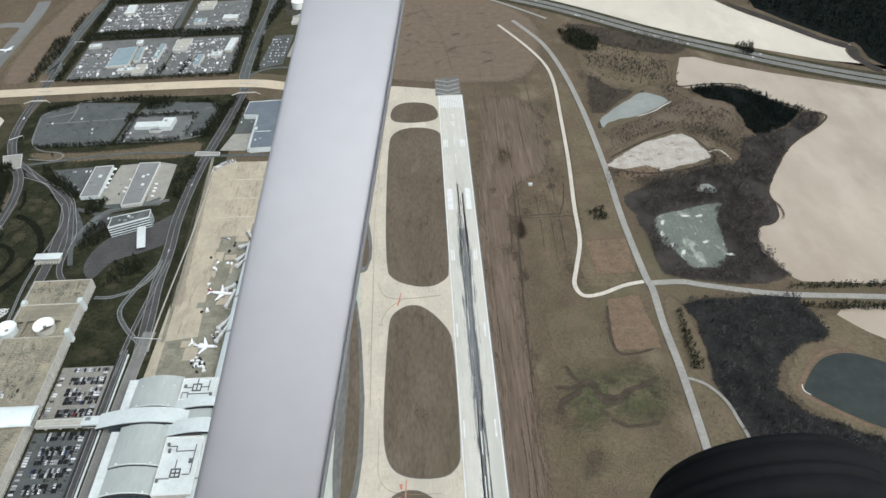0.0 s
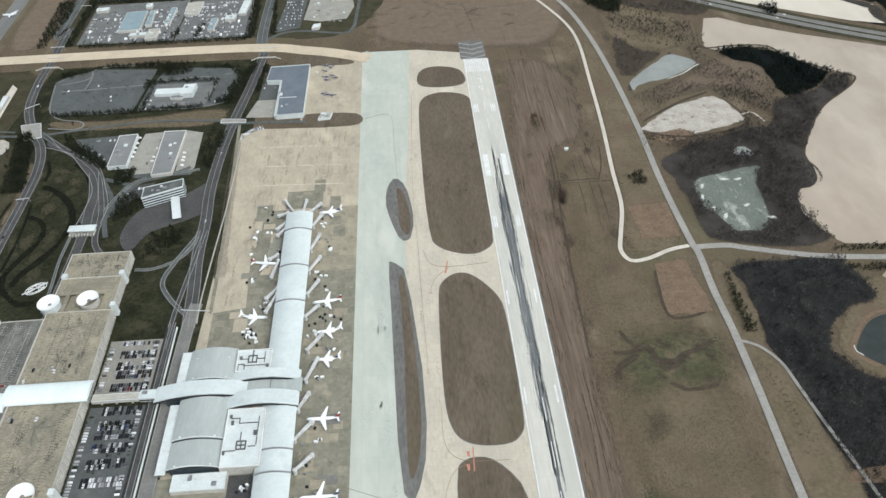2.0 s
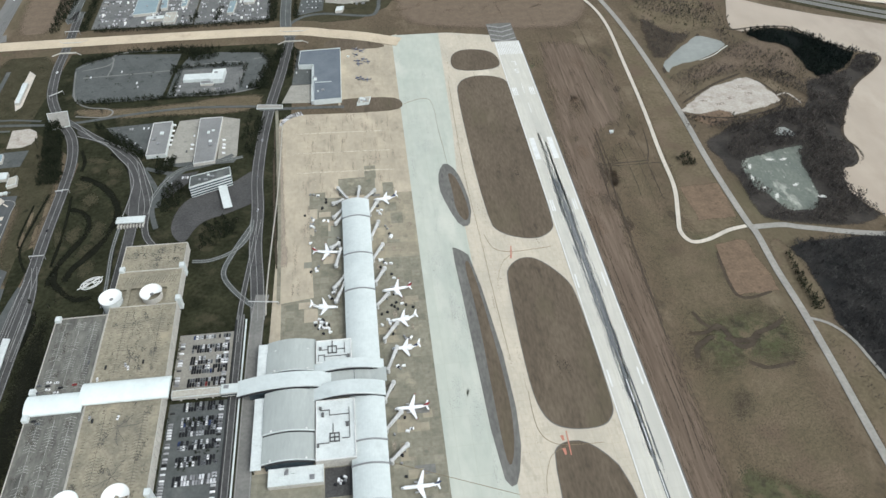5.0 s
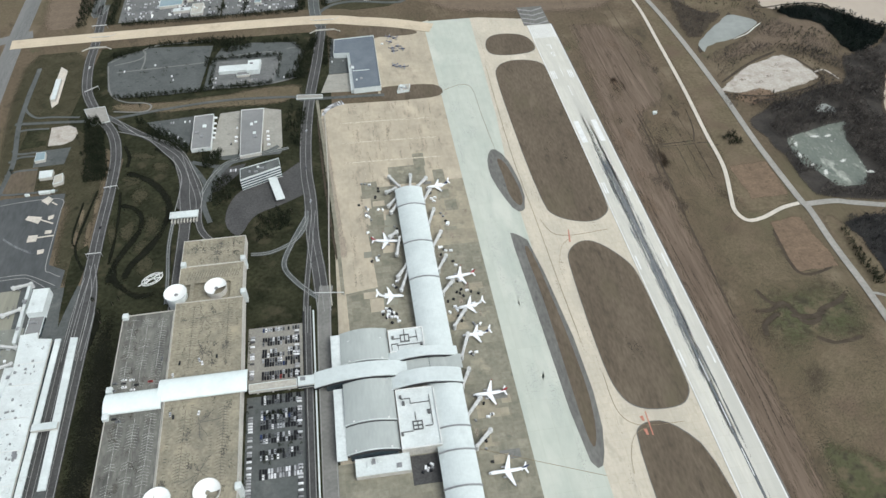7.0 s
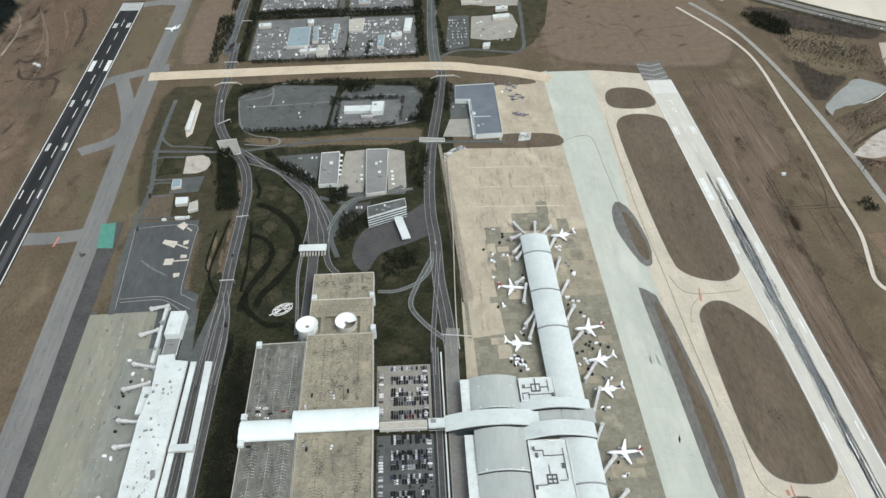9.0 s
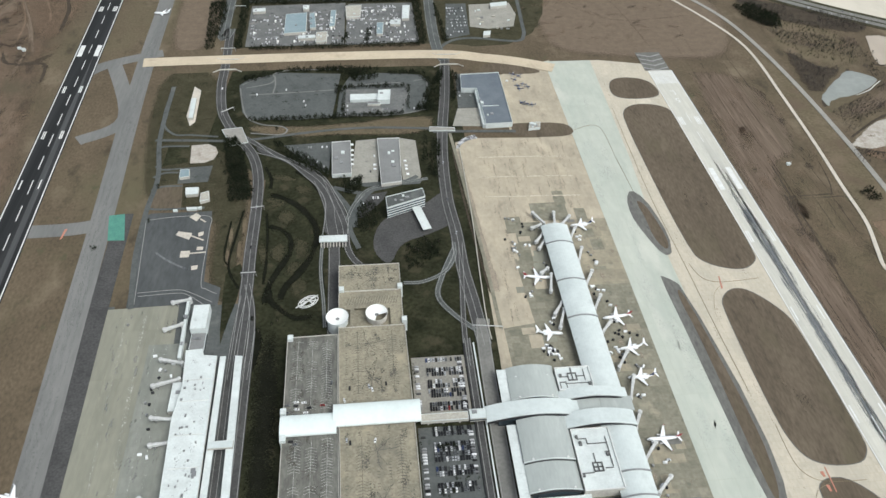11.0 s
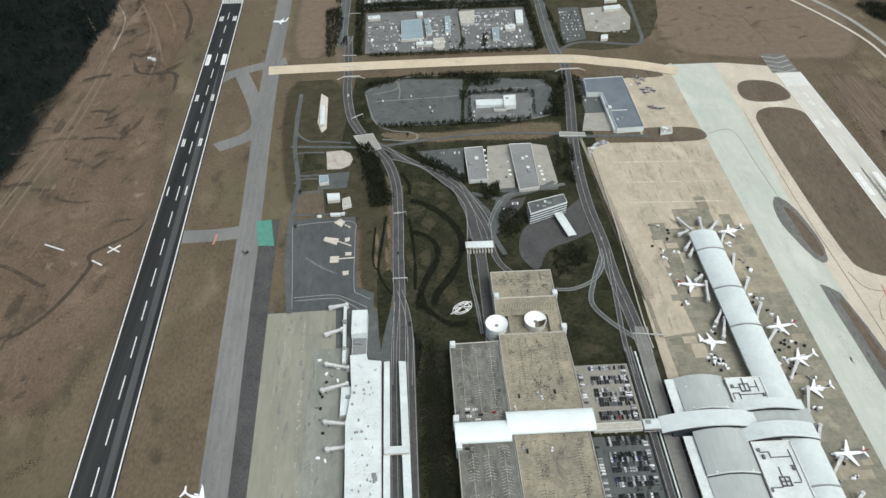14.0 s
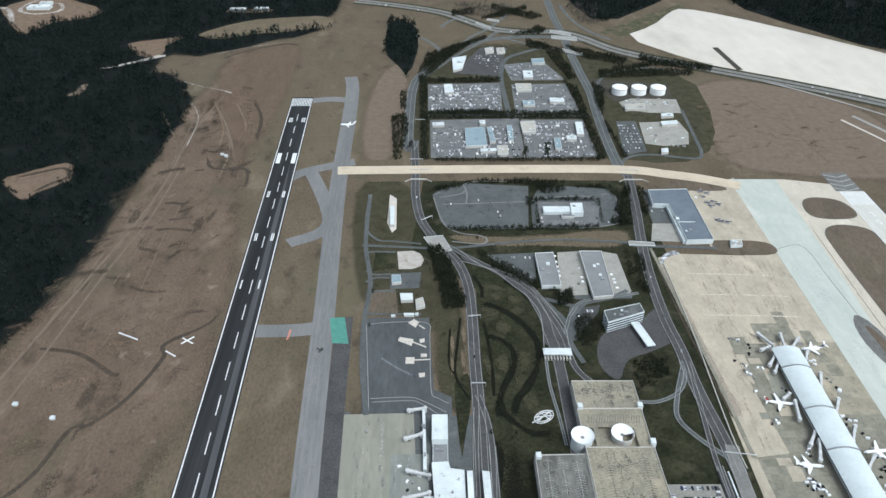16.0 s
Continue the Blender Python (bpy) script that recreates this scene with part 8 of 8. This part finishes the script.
patch("pine_floor", PINES_E[0], 0.17, M_FLOOR, "floor under pines on the point, coloured as shade", "forest floor", 2, rag=6, feather=8, strength=0.8)
woods("pines_on_point", PINES_E, 4.2, 9, M_PINE, "dark pines on the lake point", "pine", 7, thin=0.3)
FAR = [[(930, 610), (960, 560), (1040, 440), (1062, 425), (1050, 385), (1068, 340), (1165, 217), (1496, 757), (987, 745)], [(465, 1267), (582, 1078), (705, 918), (859, 891), (1212, 1484), (533, 1472)], [(36, 1300), (88, 1093), (310, 1305), (338, 1411), (51, 1407)], [(-425, 895), (-425, 1151), (-360, 1087), (-345, 987), (-370, 750), (-397, 844)]]
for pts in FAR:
    patch("far_forest_floor", pts, 0.55, M_FLOOR, "floor of the far pine woods, coloured as shade", "forest floor", 1, rag=10)
soft_line("far_shore", [(1062, 300), (1048, 335), (1034, 378), (1040, 412), (1005, 452), (960, 522), (912, 588), (868, 660)], 16, 0.5, M_LEAF, "grey brown bank of the far shore", "bank", 0.9)
woods("far_bare_woods", [[(20, 1252), (113, 1245), (78, 1077), (42, 1105)], [(-264, 1263), (-96, 1251), (-136, 1192), (-195, 1129), (-251, 1177)]], 8, 11, M_TWIG, "grey leafless woods beyond the interchange", "twig", 33)
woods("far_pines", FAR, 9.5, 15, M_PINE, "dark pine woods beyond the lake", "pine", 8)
LINES = ([(-142, 0), (-125, 6), (-115, -15), (-121, -37), (-139, -49), (-148, -37)], [(-322, 156), (-305, 154), (-289, 92), (-276, 23), (-298, 20), (-313, 92)], [(-254, 143), (-203, 104), (-194, 82), (-218, 94), (-251, 123)], [(700, -160), (960, -170), (960, -177), (700, -168)], [(705, -190), (880, -203), (880, -211), (702, -201)], [(563, -188), (568, -191), (572, -258), (569, -277), (559, -276), (561, -222)], [(563, 524), (582, 530), (614, 480), (600, 436), (572, 447), (557, 478)], [(-327, 748), (-178, 755), (-180, 731), (-327, 724)], [(-326, 592), (-36, 592), (-36, 562), (-322, 558)], [(-334, 845), (-274, 943), (-193, 1004), (-191, 989), (-268, 914), (-324, 797)], [(-16, 946), (53, 900), (108, 863), (88, 830), (10, 869)], [(-102, 990), (-32, 924), (-24, 896), (-107, 938)], [(-164, 1258), (-42, 1156), (-74, 1129), (-167, 1210)],
         [(-312, 404), (-33, 410), (-35, 398), (-312, 395)], [(-316, 309), (-249, 335), (-159, 336), (-106, 332), (-108, 322), (-165, 325), (-250, 326), (-303, 300)], [(-48, 310), (-25, 293), (-37, 214), (-47, 206), (-35, 284), (-49, 301)],
         [(-296, 201), (-178, 201), (-75, 209), (-77, 197), (-179, 191), (-288, 191)], [(-323, 149), (-296, 143), (-273, 23), (-291, 23)], [(-58, 214), (-6, 336), (-26, 206), (-43, 206)], [(3, 319), (14, 310), (5, 236), (-5, 229)], [(-42, 136), (-30, 136), (-40, 51), (-51, 62)],
         [(-393, -8), (-389, -8), (-389, -14)], [(34, 800), (232, 802), (223, 771), (26, 754)], [(-237, 110), (-180, 74), (-179, 56), (-237, 100)], [(-159, 45), (-139, 60), (-140, 28), (-158, 23)], [(-90, -80), (-54, -64), (-51, -89), (-80, -114), (-93, -106)],
         [(-269, 1199), (-210, 1223), (-212, 1177), (-270, 1153)], [(-448, -52), (-441, -52), (-440, -60)], [(139, 891), (280, 818), (269, 793), (131, 856)], [(544, 525), (615, 489), (588, 436), (550, 473)], [(501, -12), (522, -2), (522, -31), (504, -30)])
LINES += ([(-161.8, 275.5), (-157.3, 275.3), (-161.0, 208.4), (-164.7, 208.6)], [(-159.1, 280.3), (-63.8, 278.3), (-64.7, 271.9), (-159.7, 273.8)], [(-66.7, 272.0), (-62.8, 271.8), (-68.4, 208.3), (-71.6, 208.5)], [(-69.4, 212.3), (-38.5, 213.6), (-39.4, 208.7), (-70.3, 206.4)], [(-166.3, 323.4), (-137.2, 322.0), (-142.4, 296.7), (-163.8, 297.6)], [(-96.8, 320.1), (-33.7, 317.2), (-37.6, 310.5), (-95.0, 310.9)], [(-173.3, 284.2), (-162.0, 283.7), (-164.0, 257.9), (-175.1, 258.4)], [(-54.7, 141.7), (-47.1, 141.5), (-50.7, 86.7), (-59.1, 86.9)], [(-168.5, 56.4), (-137.7, 55.6), (-136.8, 42.3), (-162.8, 41.0)])
LINES += ([(-50, 744), (-27, 706), (-27, 582), (-25, 433), (-25, 405), (-41, 405), (-41, 535), (-44, 659)], [(6, 727), (27, 698), (-2, 569), (12, 412), (1, 412), (-2, 511), (-3, 639)], [(-67, 906), (-36, 904), (-20, 758), (-39, 744)], [(-158, 450), (-154, 435), (-156, 415), (-165, 415)], [(-121, 470), (-114, 459), (-121, 414), (-128, 418)], [(-329, 894), (-291, 917), (-233, 969), (-234, 947), (-303, 833), (-349, 771)], [(64, 816), (177, 850), (240, 824), (234, 802), (159, 825), (71, 791)], [(-127, 1021), (-68, 1018), (-44, 1056), (-62, 1078)], [(-202, 1129), (-150, 1193), (-76, 1235), (-78, 1211), (-146, 1147)])
LINES += ([(-345, 770), (-329, 765), (-322, 402), (-335, 402)], [(-393, 566), (-367, 582), (-359, 525), (-368, 402), (-381, 402)], [(-381, 681), (-368, 690), (-366, 600), (-377, 600)], [(-336, 781), (-274, 911), (-234, 967), (-232, 948), (-270, 893), (-327, 755)], [(-206, 334), (-171, 334), (-172, 323), (-207, 323)], [(-159, 316), (-108, 319), (-110, 301), (-144, 293)], [(-308, 89), (-289, 89), (-274, 42), (-275, 19), (-303, 21)], [(-318, 158), (-302, 149), (-284, 77), (-312, 77)], [(-230, 118), (-187, 85), (-190, 78), (-233, 112)], [(-322, 578), (-184, 582), (-183, 595), (-322, 591)])
woods("shrub_belts", [p for p in LINES], 3.3, 7, M_BUSH, "dark evergreen shrubs along roads and lots", "pine", 9, thin=0.7)
woods("marsh_scrub", [[(501, -12), (522, -2), (523, -35), (504, -33)], [(556, -312), (568, -335), (572, -372), (580, -420), (560, -420), (560, -360), (550, -325)]], 4.0, 3.2, M_TWIG, "dark marsh scrub in the wet field", "twig", 14)
woods("car_park_trees", [rect(-79, -45, -387, -376), rect(-66, -44, -372, -366), rect(-80, -50, -340, -336), [(-94, -240), (-91, -240), (-91, -430), (-94, -430)]], 3.4, 4.0, M_BUSH, "low dark trees between the car park rows", "pine", 31, thin=0.5)
woods("bed_shrubs", [[(-260, -30), (-232, -31), (-220, -62), (-228, -96), (-240, -118), (-241, -146), (-247, -146), (-247, -118), (-233, -89), (-230, -64), (-237, -41), (-259, -38)], [(-252, 27), (-210, 11), (-192, -32), (-196, -71), (-209, -96), (-230, -116), (-234, -112), (-214, -89), (-202, -67), (-201, -35), (-215, 2), (-253, 19)]], 3.4, 2.6, M_BUSH, "low dark shrubs in winding beds", "pine", 12)
woods("shore_bushes", [[(563, 149), (674, 185), (718, 239), (758, 226), (774, 175), (754, 146), (701, 114), (678, 184), (587, 147)], [(585, 492), (650, 463), (707, 381), (675, 306), (598, 333), (572, 385)], [(548, 75), (616, 76), (626, 58), (555, 55)], [(703, 351), (721, 349), (694, 276), (679, 287)]], 6.4, 4.0, M_BUSH, "dark single bushes on the lake shore", "pine", 21)
woods("lot_edge_woods", [[(676, 90), (698, 100), (697, 125), (686, 152), (676, 172), (700, 182), (728, 168), (748, 142), (732, 84), (700, 70)], [(562, 60), (600, 62), (640, 70), (650, 60), (590, 38), (562, 34)]], 4.6, 6, M_TWIG, "grey brown thicket round the sand lot", "twig", 41, thin=0.2)
woods("shore_scrub", [[(678, 315), (715, 256), (771, 167), (751, 94), (717, 134), (672, 177), (571, 148), (552, 173), (609, 199), (675, 243)], [(564, 156), (599, 161), (583, 132), (550, 114)], [(538, 80), (611, 59), (663, 72), (702, 92), (701, 68), (621, 39), (538, 47)], [(579, 517), (600, 424), (710, 391), (696, 313), (647, 337), (581, 384), (560, 472)]], 3.6, 4.0, M_TWIG, "brown scrub on the lake shore", "twig", 10)
woods("roadside_thicket", [[(555, 545), (590, 500), (619, 463), (692, 430), (737, 415), (770, 455), (701, 494), (640, 522), (585, 552)], [(574, 362), (598, 300), (636, 297), (600, 262), (566, 226), (556, 236), (558, 270), (566, 320)], [(562, 150), (598, 158), (625, 178), (668, 203), (668, 192), (610, 160)]], 4.4, 5.5, M_TWIG, "dark leafless thicket between road and lake", "twig", 52, thin=0.25)

woods("car_park_shrubs", [[(x - 4, y - 2), (x + 4, y - 2), (x + 4, y + 2), (x - 4, y + 2)] for x, y in [(-292, 268), (-261, 270), (-231, 267), (-200, 270), (-292, 258), (-261, 259), (-231, 258), (-201, 259), (-247, 222), (-275, 225), (-261, 209), (-233, 207), (-218, 227), (-246, 243), (-229, 248), (-196, 304), (-229, 313), (-250, 310), (-209, 197), (-223, 194), (-309, 259), (-311, 237)]], 2.0, 2.0, M_BUSH, "small dark shrubs on car park islands", "pine", 15, thin=1)


# single trees round the forecourts
def tree(seed, label, tall=7.0):
    r = random.Random(seed)
    top = empty("tree", 0, 0, 0, label, "tree", "trees by the roads")
    bm = bmesh.new()
    lathe(bm, [(.3, 0), (.22, tall * .3), (.12, tall * .7), (.02, tall * .95)], 8)
    for _ in range(6):
        a, z = r.uniform(0, 6.28), r.uniform(tall * .3, tall * .7)
        d = Vector((math.cos(a), math.sin(a), .6)) * tall * .25
        p = Vector((0, 0, z))
        fin_plate(bm, [tuple(p), tuple(p + d), tuple(p + d + Vector((0, 0, .06))), tuple(p + Vector((0, 0, .15)))], .1, 0)
    part("trunk", bm, M_BARK, top)
    bm = bmesh.new()
    for _ in range(120):
        h = r.random()
        rad = tall * .34 * (1 - h) ** .6 * r.uniform(.3, 1.1)
        a = r.uniform(0, 6.28)
        p = Vector((rad * math.cos(a), rad * math.sin(a), tall * (.25 + .8 * h)))
        s = tall * .09
        bm.faces.new([bm.verts.new(p + Vector((r.uniform(-s, s), r.uniform(-s, s), r.uniform(-s, s)))) for _q in range(3)])
    part("crown", bm, M_BUSH, top)
    return top


TREES = [tree(i, "dark evergreen tree on the winter lawn", 6 + i) for i in range(3)]
rng = random.Random(17)
done = set()
for x, y in (*[(-86, -76), (-76, -71), (-65, -67), (-59, -80), (-68, -93), (-78, -106), (-89, -114), (-51, -71), (-76, -85), (-390, 51), (-323, 110), (-319, 98), (-312, 74), (-305, 56), (-316, 130), (-298, 39), (-49, 98), (-50, 74), (-42, 56), (-248, 184), (-253, 170), (-160, 39), (-147, 51), (-131, -22), (-126, -34), (-242, -122), (-242, -80), (-235, -183), (-255, -176), (-37, 123)], *[(-88, -76), (-79, -82), (-68, -65), (-230, -177), (-243, -206), (-248, -191)]):
    k = rng.randrange(3)
    m = pose(x, y, 0.06, 0, 0, rng.uniform(0, 360))
    if k in done:
        copy_thing(TREES[k], m)
    else:
        TREES[k].matrix_basis = m
        done.add(k)
# ---- the light aircraft that carries the camera: its strut and wheel, where the flight begins ----
M_STRUT = material("grey_aircraft_paint", (0.43, 0.42, 0.435), (0.40, 0.39, 0.405), 0.5, 0.03, 0.5, bump=0, grain=0.02)
M_TYRE = material("black_tyre_rubber", (0.0065, 0.0072, 0.0078), (0.011, 0.0115, 0.012), 0.2, 0.02, 0.8, bump=0.05, spec=0.1)
M_ALLOY = material("worn_alloy", (0.42, 0.40, 0.37), (0.30, 0.28, 0.26), 0.06, 0.01, 0.4, metal=0.7, bump=0.05)
craft = empty("light_aircraft", 298.67, -740.45, 586.16, "grey wing strut and black wheel of a light aircraft aloft", "aircraft")
craft.rotation_euler = [radians(a) for a in (48.727, 1.357, -2.210)]


def between(bm, a, b, prof_a, prof_b):
    """A bar from a to b; the profiles lie across it, x along the chord and y through its thickness."""
    loops = [[bm.verts.new((p[0] + u, p[1], p[2] + v)) for u, v in prof] for p, prof in ((a, prof_a), (b, prof_b))]
    n = len(prof_a)
    for k in range(n):
        bm.faces.new((loops[0][k], loops[0][(k + 1) % n], loops[1][(k + 1) % n], loops[1][k]))
    bm.faces.new(loops[0][::-1])
    bm.faces.new(loops[1])


def aerofoil(chord, thick, n=28):
    out = []
    for k in range(n):
        a = 2 * math.pi * k / n
        u = 0.5 * math.cos(a)
        out.append((chord * u, thick * 0.5 * math.sin(a) * (1.0 - 0.55 * max(0.0, u))))
    return out


bm = bmesh.new()
between(bm, (-0.111, 0.403, -0.99), (-0.199, -0.30, -0.74), aerofoil(0.132, 0.026), aerofoil(0.132, 0.026))
strut = part("wing_strut", bm, M_STRUT, craft, "smooth lavender-grey wing strut")
for face in strut.data.polygons:
    face.use_smooth = True
bm = bmesh.new()
between(bm, (-0.043, 0.403, -0.985), (-0.131, -0.30, -0.735), aerofoil(0.004, 0.01, 8), aerofoil(0.004, 0.01, 8))
part("trailing_seam", bm, M_STEEL, craft, "thin dark seam along the strut")
hub = new("wheel")
hub.parent = craft
hub.location = (0.594, -0.489, -1.31)
hub.rotation_euler = (radians(47), 0, 0)
bm = bmesh.new()
prof = [(0.085, 0.06), (0.11, 0.072), (0.16, 0.077), (0.195, 0.066), (0.207, 0.05), (0.203, 0.046), (0.211, 0.04), (0.214, 0.018), (0.209, 0.014), (0.209, 0.008), (0.215, 0.004),
        (0.215, -0.004), (0.209, -0.008), (0.209, -0.014), (0.214, -0.018), (0.211, -0.04), (0.203, -0.046), (0.207, -0.05), (0.195, -0.066), (0.16, -0.077), (0.11, -0.072), (0.085, -0.06)]
lathe(bm, prof[::-1], 72)
tyre = part("tyre", bm, M_TYRE, hub, "black grooved rubber tyre")
for face in tyre.data.polygons:
    face.use_smooth = True
bm = bmesh.new()
lathe(bm, [(0.088, 0.066), (0.08, 0.06), (0.07, 0.02), (0.02, 0.02), (0.02, -0.05), (0.085, -0.06)], 40)
part("rim", bm, M_TYRE, hub)
bm = bmesh.new()
slab(bm, smooth_closed([(-0.125, -0.06), (0.125, -0.06), (0.135, -0.13), (0.06, -0.17), (-0.06, -0.17), (-0.135, -0.13)], 2), 0.086, 0.092)
part("brake_plate", bm, M_ALLOY, hub, "worn alloy brake plate")
for x, y in ((-0.11, -0.075), (-0.118, -0.12), (0.11, -0.075), (0.118, -0.12), (0.02, -0.08)):
    bm = bmesh.new()
    lathe(bm, [(0.007, 0.09), (0.007, 0.098), (0.0005, 0.099)], 8, 1.0, x, y)
    part("bolt", bm, M_STEEL, hub)
bm = bmesh.new()
block(bm, -0.095, -0.005, -0.15, -0.08, 0.09, 0.125)
bmesh.ops.bevel(bm, geom=bm.edges[:], offset=0.012, segments=2, affect="EDGES")
part("brake_caliper", bm, M_TYRE, hub)
bm = bmesh.new()
lathe(bm, [(0.026, 0.06), (0.026, 0.30), (0.034, 0.5)], 16, 1.0, 0.02, -0.14)
part("gear_leg", bm, M_ALLOY, hub)
